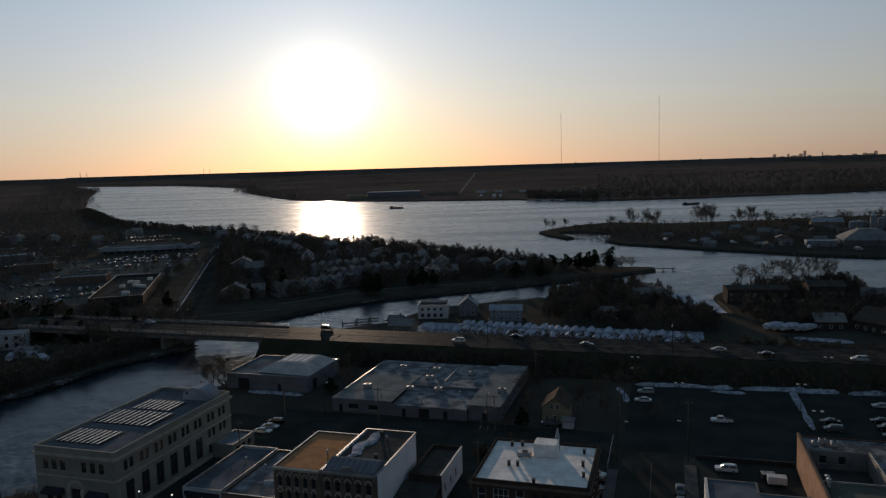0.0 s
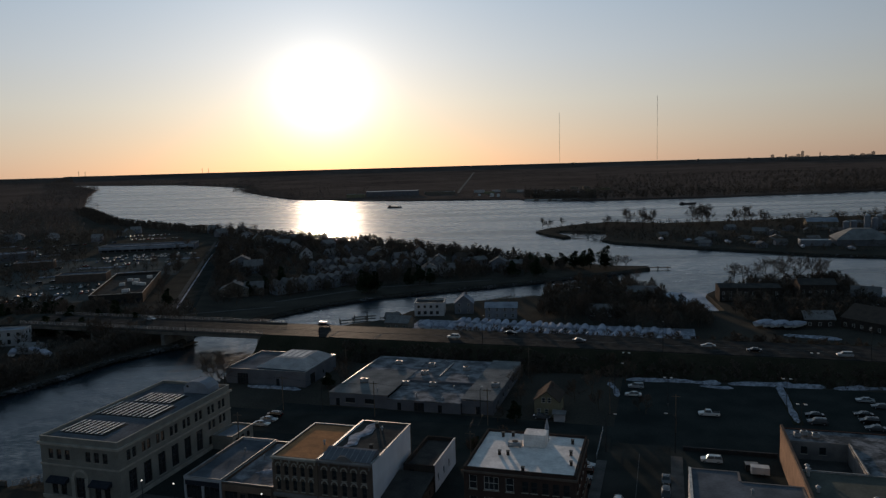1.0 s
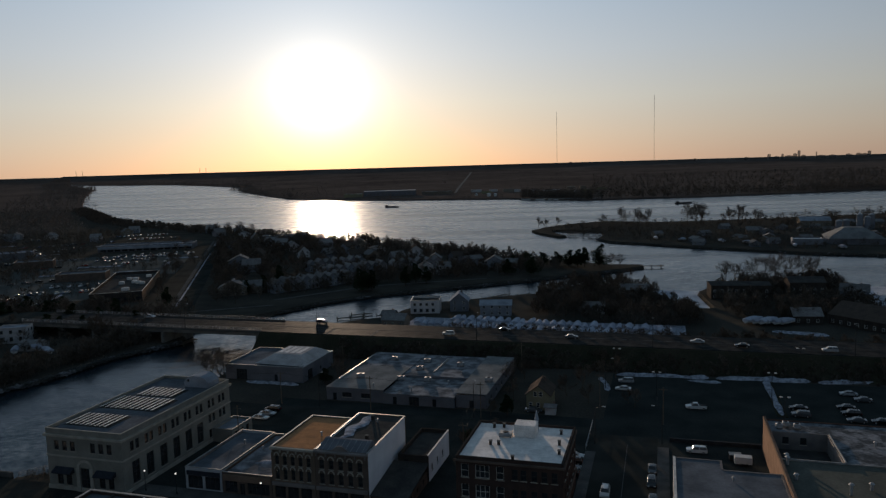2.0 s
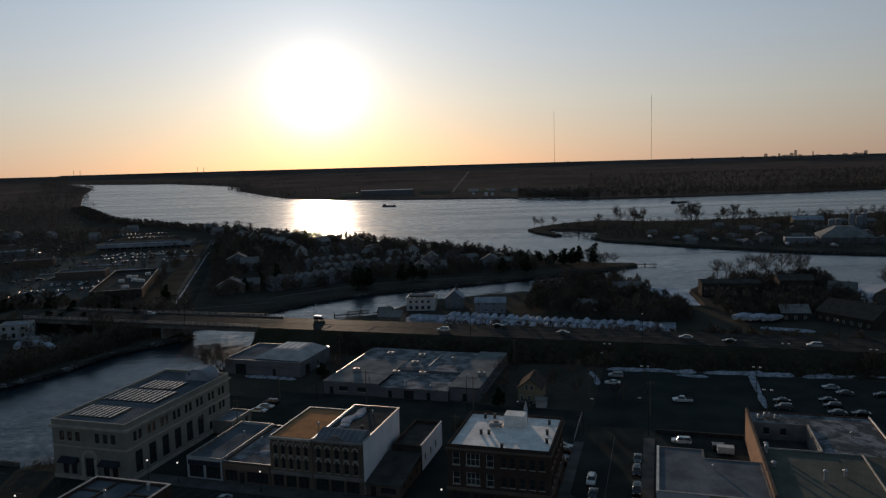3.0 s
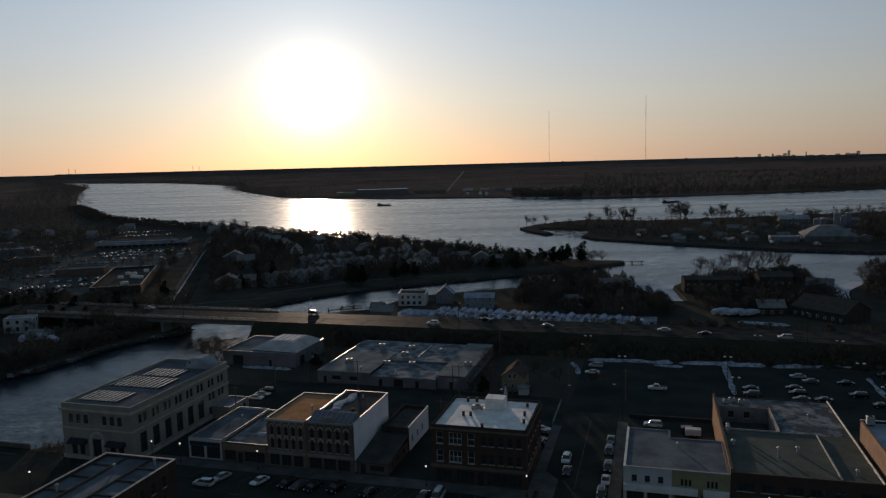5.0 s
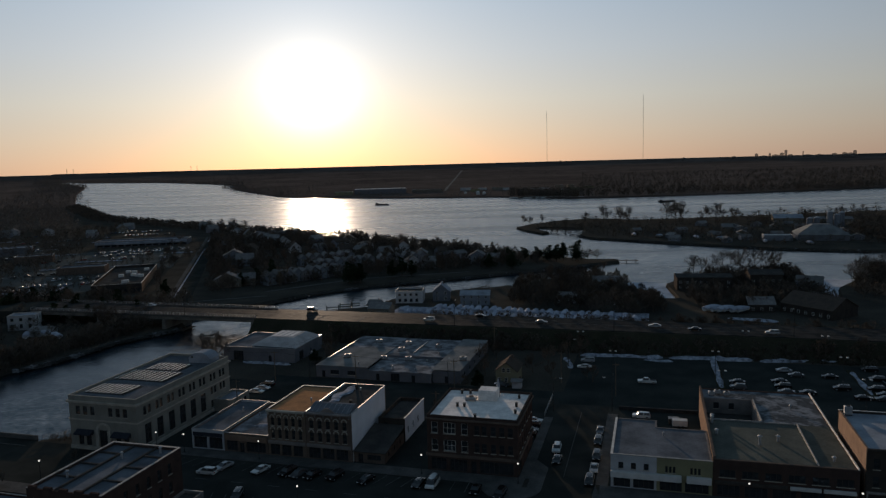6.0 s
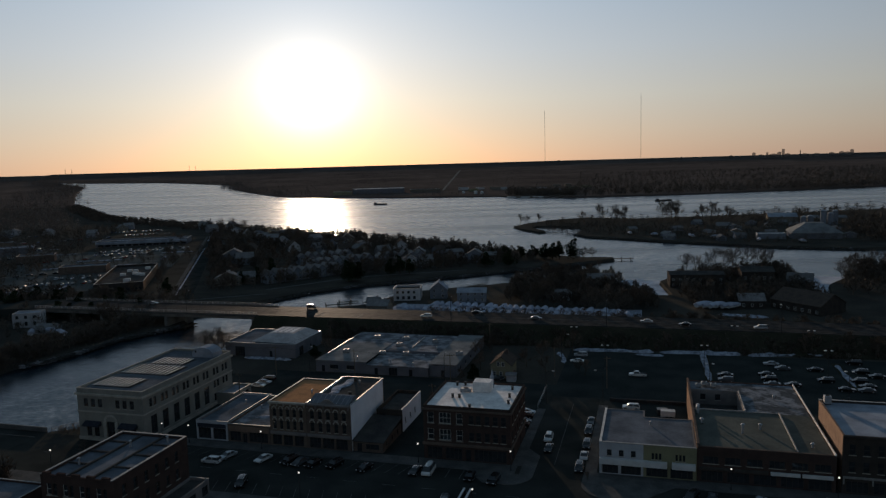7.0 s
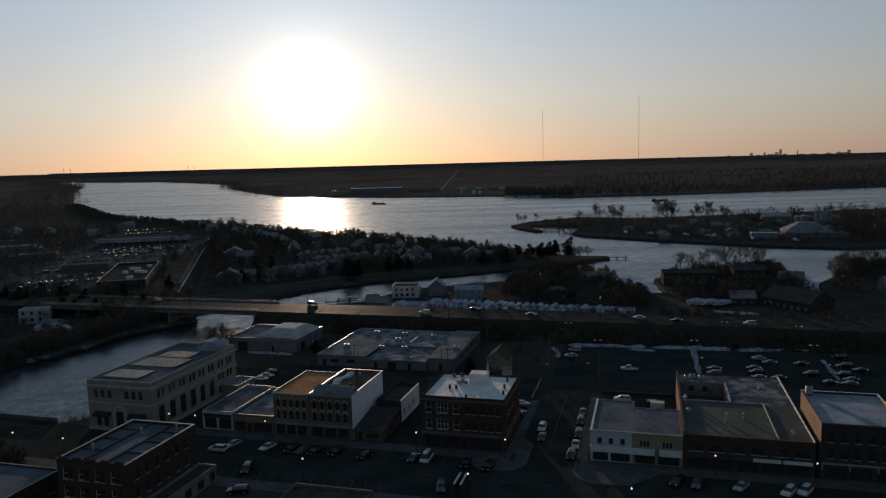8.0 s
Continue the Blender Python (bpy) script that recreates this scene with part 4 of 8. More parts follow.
def corner_building():
    """The three-storey brick corner building with the white roof."""
    w, d, h = 20.6, 20.0, 13.0
    b = building("corner_building", -35.1, 124.5, "three-storey dark brick corner building with white-framed windows and a white roof")
    front = []
    for z in (4.9, 8.9):
        front += [(1.0, 2.5, z, z + 2.6, "white_sash"), (3.8, 6.6, z, z + 2.6, "white_sash_cross"), (7.9, 9.4, z, z + 2.6, "white_sash")]
        front += row(10.9, 1.65, 2, 1.15, z + 0.2, z + 2.3, "dark_sash") + row(14.6, 1.9, 3, 1.15, z + 0.2, z + 2.3, "dark_sash")
    front += [(0.8, 4.4, 0.4, 3.2, "dark_cross"), (5.2, 9.2, 0.4, 3.2, "dark_cross"), (10.0, 11.3, 0.1, 3.0, "dark"), (12.0, 19.6, 0.4, 3.2, "dark_cross")]
    right = []
    for z in (4.9, 8.9):
        right += row(1.6, 3.1, 6, 1.2, z, z + 2.3, "dark_sash")
    right += [(1, 4, 0.5, 3.0, "dark_cross"), (12.0, 13.4, 0.1, 2.6, "dark")]
    shell(b, w, d, h, M["brick_red"], front, right, row(2, 3, 6, 1.1, 5, 7), ())
    flat_roof(b, w, d, h, M["roof_white"], 0.35, M["brick_dark"])
    for z, o, t, mm in ((3.6, 0.3, 0.7, "brick_brown"), (12.0, 0.4, 0.45, "brick_brown")):
        bm = bmesh.new()
        bevelled(bm, -o, w + o, -o, -0.004, z, z + t, 0.06)
        part("cornice", bm, M[mm], b)
        bm = bmesh.new()
        bevelled(bm, w + 0.004, w + o, 0.01, d, z, z + t, 0.06)
        part("cornice", bm, M[mm], b)
    z = h - 0.45
    ob = on_roof("stair_house", -26.2, 137.4, z, "white stair house with a pointed chimney on the roof", "stair house")
    bm = bmesh.new()
    bevelled(bm, 0, 4.4, 0, 3.6, 0, 2.5, 0.06)
    part("casing", bm, M["roof_white"], ob)
    bm = bmesh.new()
    box(bm, 3.7, 4.4, 3.7, 4.3, 0, 2.6)
    tube(bm, (4.05, 4.0, 2.6), (4.05, 4.0, 4.6), 0.5, 0.06, 8)
    part("chimney", bm, M["roof_pale"], ob)
    for u, v in ((-31.5, 141.5), (-29.5, 142.0), (-30.2, 132.0), (-28.6, 132.2), (-24.4, 125.2), (-17.2, 140.5), (-16.8, 134.5), (-16.2, 129.8)):
        chimney(u, v, z, 0.75 + 0.2 * random.random(), 0.5)
    hvac(-29.2, 136.5, z, 2.6, 1.8, 0.9)


corner_building()


def yellow_house():
    b = building("house", -33.2, 190.5, "yellow two-storey house with a brown gable roof", "house")
    gable_house(b, 6.6, 9.4, 4.6, 7.2, M["siding_yellow"], M["shingle_brown"], "y")
    for x, z in ((2.0, 4.1), (3.5, 4.1), (0.7, 1.0), (2.8, 1.0), (4.9, 1.0)):
        window_on(b, pose(x, -0.02, z), 1.0, 1.4, "white_sash")
    b = building("shed", -27.6, 187.6, "small pale garden shed with a flat lid roof", "shed")
    gable_house(b, 2.8, 2.6, 2.2, 2.7, M["siding_white"], M["shingle"], "x")


def window_on(b, m, w, h, style):
    f, p, s = window_meshes(w, h, style)
    win = put(part("window", f, None, b), m @ pose(0, -0.06, 0))
    part("pane", p, None, win)


def gable_house(b, w, d, eave, ridge, wallm, roofm, along="x", over=0.4, chim=True):
    """Walls with gables and two roof slabs; along: the axis of the ridge."""
    bm = bmesh.new()
    if along == "x":
        prof = [(0, 0), (d, 0), (d, eave), (d / 2, ridge), (0, eave)]
        a = [bm.verts.new((0, y, z)) for y, z in prof]
        c = [bm.verts.new((w, y, z)) for y, z in prof]
    else:
        prof = [(0, 0), (w, 0), (w, eave), (w / 2, ridge), (0, eave)]
        a = [bm.verts.new((x, 0, z)) for x, z in prof]
        c = [bm.verts.new((x, d, z)) for x, z in prof]
    bm.faces.new(a)
    bm.faces.new(c[::-1])
    for i in range(5):
        bm.faces.new((a[i], a[(i + 1) % 5], c[(i + 1) % 5], c[i]))
    part("wall", bm, wallm, b)
    half = (d if along == "x" else w) / 2
    L = w if along == "x" else d
    slope = (ridge - eave) / half
    for s in (-1, 1):
        bm = bmesh.new()
        pts = []
        for e in (-over, L + over):
            for q, z in ((half + over, eave - over * slope + 0.03), (0, ridge + 0.03)):
                for t in (0, 0.18):
                    cross = half + s * q
                    pts.append(((e, cross, z + t) if along == "x" else (cross, e, z + t)))
        vs = [bm.verts.new(p) for p in pts]
        for f in ((0, 1, 3, 2), (4, 6, 7, 5), (0, 4, 5, 1), (2, 3, 7, 6), (1, 5, 7, 3), (0, 2, 6, 4)):
            bm.faces.new([vs[i] for i in f])
        part("roof", bm, roofm, b)
    if chim:
        bm = bmesh.new()
        x, y = (w * 0.7, d * 0.58) if along == "x" else (w * 0.58, d * 0.7)
        box(bm, x, x + 0.6, y, y + 0.6, ridge - 1.2, ridge + 0.7)
        part("chimney", bm, M["brick_brown"], b)


yellow_house()


def riverside_warehouse():
    b = building("warehouse", -136.0, 201.8, "low grey warehouse with a shallow hipped roof by the river")
    w, d, h = 28.4, 22.5, 5.0
    shell(b, w, d, h, M["stucco_grey"], [(4, 8, 0.1, 3.6, "dark_cross"), (18, 19.2, 0.1, 2.4)], [(3, 6.5, 0.1, 3.4, "dark_cross"), (12, 13, 1.2, 2.4)], sills=False)
    flat_roof(b, w, d, h, M["roof_grey"], 0.25)
    bm = bmesh.new()
    lo = [(9.5, 2.5, h), (w - 0.2, 1.5, h), (w - 0.2, d - 0.6, h), (9.5, d - 0.6, h)]
    hi = [(14, 8, h + 2.2), (w - 4.5, 8, h + 2.2), (w - 4.5, d - 4, h + 2.2), (14, d - 4, h + 2.2)]
    lo = [bm.verts.new(p) for p in lo]
    hi = [bm.verts.new(p) for p in hi]
    bm.faces.new(hi)
    for i in range(4):
        bm.faces.new((lo[i], lo[(i + 1) % 4], hi[(i + 1) % 4], hi[i]))
    part("hipped_roof", bm, M["roof_metal"], b, "pale metal hipped roof")
    for k in range(4):
        bm = bmesh.new()
        box(bm, 14.4 + k * 2.2, 16.0 + k * 2.2, 9.5, 17.5, h + 2.2, h + 2.26)
        part("skylight", bm, M["roof_white"], b, "pale translucent skylight strip")


riverside_warehouse()


def flat_building():
    """The wide low U-shaped building behind the back street."""
    b = building("depot_building", -92.8, 188.0, "wide low grey building with stepped flat roofs and snow patches")
    hi, mid, back = 3.8, 3.0, 3.5
    x1, x2, W, D = 18.0, 39.6, 48.6, 41.4
    wall(b, pose(0, 0, 0), x1, hi, M["stucco_grey"], [(2, 3.2, 0.1, 2.3), (5, 8, 1.2, 2.6), (11, 14, 1.2, 2.6)], "dark")
    wall(b, pose(x1 + 0.01, -0.3, 0), x2 - x1 - 0.02, mid, M["stucco_grey"], [(3, 4.2, 0.1, 2.3), (8, 11, 0.1, 2.6, "dark_cross"), (15, 16.2, 0.1, 2.3)], "dark")
    wall(b, pose(x2, 0.8, 0), W - x2, hi, M["stucco_grey"], [(4, 5.2, 0.1, 2.3)], "dark")
    wall(b, pose(W, 1.2, 0, 0, 0, 90), D - 1.6, hi, M["stucco_grey"], row(5, 7, 5, 1.4, 1.2, 2.5), "dark")
    wall(b, pose(W, D, 0, 0, 0, 180), W, hi, M["stucco_grey"])
    wall(b, pose(0, D - 0.4, 0, 0, 0, 270), D - 0.8, hi, M["stucco_grey"], row(5, 9, 4, 1.4, 1.2, 2.5), "dark")
    for xa, xb, ya, yb, z, mm in ((0.0, x1, 0.0, 24.0, hi, "roof_mid"), (x2, W, 0.8, D, hi + 0.25, "roof_mid"), (x1 + 0.12, x2 - 0.12, -0.3, 16.4, mid, "roof_snowy"), (x1 + 0.12, x2 - 0.12, 16.62, D, back, "roof_snowy"), (0.0, x1, 24.02, D, hi - 0.15, "roof_snowy")):
        bm = bmesh.new()
        box(bm, xa - 0.1, xb + 0.1, ya - 0.1, yb + 0.1, z + 0.01, z + 0.25)
        part("roof", bm, M[mm], b)
    for xa, xb, ya, yb, z0, z1, mm in ((27.0, 27.4, 21.0, 37.0, back + 0.25, back + 0.7, "coping"), (0.3, 0.7, 8.0, 36.0, hi + 0.25, hi + 0.5, "coping")):
        bm = bmesh.new()
        box(bm, xa, xb, ya, yb, z0, z1)
        part("parapet", bm, M[mm], b)
    bm = bmesh.new()
    box(bm, x1 + 0.1, x2 - 0.1, 16.2, 16.6, mid + 0.25, back + 0.5)
    part("step_wall", bm, M["stucco_grey"], b)
    for u, v, z in ((-87.4, 198.0, hi), (-84, 219.7, hi - 0.15), (-72.6, 219.5, back), (-72.2, 210.6, back), (-60.5, 217.2, back), (-75.0, 200.4, mid), (-66.5, 200.8, mid), (-47.4, 200.4, hi + 0.25)):
        hvac(u, v, z + 0.15)
    for u, v, z in ((-67.2, 191.2, mid), (-58.9, 189.4, mid), (-58.5, 200.3, mid), (-79, 191, hi), (-56.5, 209, back), (-68, 225, back)):
        vent(u, v, z + 0.15)


flat_building()


M["roof_olive"] = mat("olive_grey_roof", (0.12, 0.122, 0.105), (0.082, 0.085, 0.075), 0.15, 0.8, fine=2.0, detail=0.15)
M["roof_mottled"] = mat("stained_patched_roof", (0.075, 0.08, 0.085), (0.19, 0.2, 0.215), 0.3, 0.7, fine=1.2, detail=0.3, lo=0.45, hi=0.6)


def right_block():
    # white and green low shops, L-shaped
    h = 7.4
    b = building("shop_building", 5.2, 124.3, "two-storey shop with white and olive front and grey roof")
    front = row(1.6, 2.55, 3, 1.0, 4.4, 5.8, "dark_sash")
    front2 = row(1.7, 0.75, 3, 0.5, 4.3, 5.7, "dark") + row(6.6, 0.75, 3, 0.5, 4.3, 5.7, "dark")
    wall(b, pose(0, 0, 0), 9.3, h, M["stucco_dull"], front + [(0.6, 4.0, 0.4, 2.6, "dark_cross"), (4.6, 8.8, 0.4, 2.6, "dark_cross")], "dark")
    wall(b, pose(9.31, 0, 0), 10.9, h, M["stucco_cream"], front2 + [(0.6, 5.0, 0.4, 2.6, "dark_cross"), (5.6, 10.2, 0.4, 2.6, "dark_cross")], "dark")
    wall(b, pose(20.2, 0.4, 0, 0, 0, 90), 17.2, h, M["brick_grey"])
    wall(b, pose(20.2, 18.0, 0, 0, 0, 180), 10.8, h, M["brick_grey"], row(2, 3, 3, 1, 1.2, 2.6), "dark")
    wall(b, pose(9.4, 18.0, 0, 0, 0, 90), 4.2, h, M["brick_grey"])
    wall(b, pose(9.4, 22.6, 0, 0, 0, 180), 9.4, h, M["brick_grey"])
    wall(b, pose(0, 22.2, 0, 0, 0, 270), 21.8, h, M["stucco_dull"], row(5, 5, 3, 1.0, 4.4, 5.8) + [(3, 5, 0.3, 2.6)], "dark")
    bm = bmesh.new()
    box(bm, 0.4, 9.4, 0.4, 22.2, h - 0.5, h - 0.12)
    part("roof", bm, M["roof_grey"], b)
    bm = bmesh.new()
    box(bm, 9.41, 19.8, 0.4, 17.6, h - 0.5, h - 0.12)
    part("roof", bm, M["roof_grey"], b)
    # The left edge is coloured as sunlit, the front edge is plain coping.
    for x0, x1, y0, y1 in ((-0.06, 0.46, 0, 22.6), (0.47, 20.2, -0.06, 0.46)):
        bm = bmesh.new()
        box(bm, x0, x1, y0, y1, h, h + 0.1)
        part("coping", bm, M["coping_sunlit" if x1 < 1 else "coping"], b)
    for x0, x1 in ((0.0, 14.2), (15.2, 20.0)):
        bm = bmesh.new()
        bevelled(bm, x0, x1, -0.9, -0.004, 2.7, 4.0, 0.05)
        part("sign_board", bm, M["sign_white"], b, "long white sign board over the shop windows")
    vent(16, 137, h - 0.12)

    # the wide brick block
    h = 7.9
    b = building("shop_building", 25.5, 124.5, "wide two-storey brown brick shop block with a light court")
    front = row(1.2, 4.3, 6, 3.1, 4.3, 5.9, "dark_cross") + [(0.8 + i * 5.2, 5.2 + i * 5.2, 0.4, 2.7, "dark_cross") for i in range(5)]
    # Left wall's orange brick carries the low sun's warm light in its colour.
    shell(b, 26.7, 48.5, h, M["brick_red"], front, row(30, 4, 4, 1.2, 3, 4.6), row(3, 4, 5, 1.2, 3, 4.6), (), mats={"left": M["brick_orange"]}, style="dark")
    x1, y0, y1 = 12.2, 24.6, 40.5       # the light court
    for a in ((0.4, 26.3, 0.4, y0, h - 0.55, h - 0.2), (x1, 26.3, y0 + 0.01, 48.1, h - 0.55, h - 0.2), (0.4, x1 - 0.01, y1, 48.1, h - 0.55, h - 0.2), (0.4, x1 - 0.01, y0 + 0.01, y1 - 0.01, 3.6, 4.0)):
        bm = bmesh.new()
        box(bm, *a)
        part("roof", bm, M["roof_tar" if a[4] < 4 else "roof_mottled" if a[2] > 1 else "roof_olive"], b)
    wall(b, pose(0.4, y1 - 0.02, 4.0), x1 - 0.4, h - 4.0, M["brick_grey"], [(2.6, 3.9, 1.2, 2.8), (6.2, 7.5, 1.2, 2.8)], "dark", 0.3)
    wall(b, pose(0.42, y0 + 0.32, 4.0, 0, 0, 0), x1 - 0.4, h - 4.0 - 0.2, M["brick_grey"], (), "dark", 0.3)
    wall(b, pose(x1 + 0.02, y0 + 0.65, 4.0, 0, 0, 90), y1 - y0 - 0.7, h - 4.0, M["brick_grey"], (), "dark", 0.3)
    for a, mm in (((-0.05, 0.45, 0, 48.5, h, h + 0.7), "brick_brown"), ((26.4, 26.66, 0, 48.5, h, h + 0.3), "coping_sunlit"), ((19.5, 19.72, 0.5, y0, h - 0.2, h + 0.25), "coping"), ((0.46, 26.24, -0.05, 0.42, h, h + 0.15), "brick_brown"),
                  ((0.46, 12.5, y0 - 0.2, y0 + 0.1, h - 0.2, h + 0.15), "coping"), ((x1 - 0.05, x1 + 0.2, y0 + 0.15, y1, h - 0.2, h + 0.3), "coping"), ((12.6, 19.3, y0 - 0.15, y0 + 0.1, h - 0.2, h + 0.02), "coping")):
        bm = bmesh.new()
        box(bm, *a)
        part("parapet", bm, M[mm], b)
    for x0, x1, y in ((0.4, 7.0, 0.25), (7.4, 14.0, 0.25), (14.4, 20.0, 0.5), (20.4, 26.2, 0.5)):
        bm = bmesh.new()
        bevelled(bm, x0, x1, -y, -0.004, 2.9, 3.6, 0.05)
        part("sign_board", bm, M["sign_white" if y > 0.4 else "frame_dark"], b)
    z = h - 0.2
    for u, v, hh in ((35.5, 134.5, 2.0), (39.5, 137.5, 1.2), (26.8, 146.5, 1.6), (27.3, 139.5, 1.0), (27.0, 149.0, 1.2)):
        vent(u, v, z, hh, 0.42)
    for u, v in ((27.5, 167.0), (29.0, 168.5), (31.2, 167.5)):
        hvac(u, v, z, 1.4, 1.1, 1.1)
    vent(48.5, 128.5, z, 0.9, 0.4)
    vent(45.5, 160.0, z, 0.9, 0.3)

    # the taller dark brick building at the end
    h = 12.4
    b = building("shop_building", 53.2, 124.5, "tall brick shop building with a shade-dark front and sun-warmed side wall")
    front = row(1.2, 2.6, 6, 1.2, 8.4, 10.6, "dark_sash") + row(1.2, 2.6, 6, 1.2, 4.8, 7.0, "dark_sash") + [(0.8 + i * 5.0, 5.0 + i * 5.0, 0.4, 2.9, "dark_cross") for i in range(3)]
    # Front darkened as shaded, side walls warmed as sunlit, in the brick colours.
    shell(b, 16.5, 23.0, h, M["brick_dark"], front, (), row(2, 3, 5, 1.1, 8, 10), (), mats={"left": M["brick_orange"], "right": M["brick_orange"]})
    flat_roof(b, 16.5, 23.0, h, M["roof_pale"], 0.45, M["coping_sunlit"], cope_sides="rb")
    bm = bmesh.new()
    bevelled(bm, -0.1, 16.6, -0.5, -0.004, h - 0.5, h + 0.12, 0.1)
    part("cornice", bm, M["brick_dark"], b)
    bm = bmesh.new()
    box(bm, 0.2, 16.3, -0.3, -0.004, 3.5, 3.9)
    part("sign_frame", bm, M["coping"], b)
    for k in range(4):
        bm = bmesh.new()
        box(bm, 0.2 + k * 5.3, 0.45 + k * 5.3, -0.28, -0.004, 2.3, 3.5)
        part("bracket", bm, M["coping"], b)
    hvac(53.9, 145.0, h - 0.45, 1.5, 1.3, 1.9)
    b = building("shop_building", 69.9, 124.5, "low brick shop beside the tall one")
    shell(b, 30, 26, 8.2, M["brick_brown"], row(2, 4, 7, 2.0, 4.3, 6), style="dark")
    flat_roof(b, 30, 26, 8.2, M["roof_grey"], 0.5)


right_block()


def near_brick():
    w, d, h = 16.2, 22.8, 12.6
    b = building("brick_block", -95.2, 73.6, "three-storey dark red brick block with tall sash windows and parapet teeth")
    front = []
    for z in (1.0, 4.8, 8.6):
        front += row(1.2, 3.75, 4, 1.1, z, z + 2.3, "white_sash") + row(2.7, 3.75, 4, 0.9, z, z + 2.3, "dark_sash")
    right = []
    for z in (1.0, 4.8, 8.6):
        right += row(2.0, 3.2, 6, 1.1, z, z + 2.2, "dark_sash")
    shell(b, w, d, h, M["brick_red"], front, right, [(1.0 + i * 4, 4.0 + i * 4, 0.4, 2.8, "dark_cross") for i in range(4)] + row(1.5, 3, 5, 1.1, 4.8, 7.0), ())
    bm = bmesh.new()
    box(bm, 0.4, w - 0.4, 0.4, d - 0.4, h - 1.0, h - 0.55)
    part("roof", bm, M["roof_grey"], b)
    for x0, x1, y0, y1, zz in ((-0.05, 0.45, 0, d, h), (w - 0.45, w + 0.05, 0, d, h), (0.46, w - 0.46, d - 0.45, d + 0.05, h)):
        bm = bmesh.new()
        box(bm, x0, x1, y0, y1, zz, zz + 0.12)
        part("coping", bm, M["coping"], b)
    for k in range(5):
        bm = bmesh.new()
        box(bm, 0.5 + k * 3.35, 2.2 + k * 3.35, -0.1, 0.42, h, h + 0.5)
        part("parapet_tooth", bm, M["brick_red"], b)
    for x in (5.2, 10.6):
        bm = bmesh.new()
        box(bm, x, x + 0.35, 0.6, d - 0.6, h - 0.55, h - 0.15)
        part("roof_curb", bm, M["roof_tar"], b)
    for y in (6.5, 12.5, 18.0):
        for x0, x1 in ((0.5, 5.1), (11.0, 15.7)):
            bm = bmesh.new()
            box(bm, x0, x1, y, y + 0.3, h - 0.55, h - 0.2)
            part("roof_curb", bm, M["roof_tar"], b)
    for u, v in ((-88, 90), (-82, 94), (-92, 80)):
        vent(u, v, h - 0.65, 1.3, 0.3)
    b = building("shop", -79.0, 78.0, "low shop with a dark roof and a white coping")
    shell(b, 4.6, 18.5, 3.6, M["brick_grey"], (), row(2, 4.5, 4, 2.4, 0.5, 2.6, "dark_cross"))
    flat_roof(b, 4.6, 18.5, 3.6, M["roof_tar"], 0.5, cope_sides="b")
    b = building("shop", -121.5, 66.0, "low building with a blue-grey metal roof")
    shell(b, 17.0, 18.0, 5.2, M["brick_red"], row(2, 4, 4, 1.4, 1.2, 3.0), row(2, 4, 4, 1.4, 1.2, 3.0), row(2, 4, 4, 2.0, 0.6, 3.0))
    flat_roof(b, 17.0, 18.0, 5.2, M["roof_grey"], 0.3)
    b = building("shop", -52.0, 70.0, "low dark-roofed shop across the main street")
    shell(b, 17.0, 20.5, 4.2, M["brick_brown"], (), (), [(1 + i * 5, 5 + i * 5, 0.4, 2.8, "dark_cross") for i in range(3)])
    flat_roof(b, 17.0, 20.5, 4.2, M["roof_tar"], 0.5, cope_sides="b")


near_brick()

# ---- trees, woods, brush, snow ----
rng = random.Random(7)


def limb(verts, faces, a, b, r0, r1, sides):
    q = (b - a).to_track_quat("Z", "Y")
    n = len(verts)
    for p, r in ((a, r0), (b, r1)):
        for i in range(sides):
            w = 2 * math.pi * i / sides
            verts.append(tuple(p + q @ Vector((math.cos(w) * r, math.sin(w) * r, 0))))
    for i in range(sides):
        k = (i + 1) % sides
        faces.append((n + i, n + k, n + sides + k, n + sides + i))


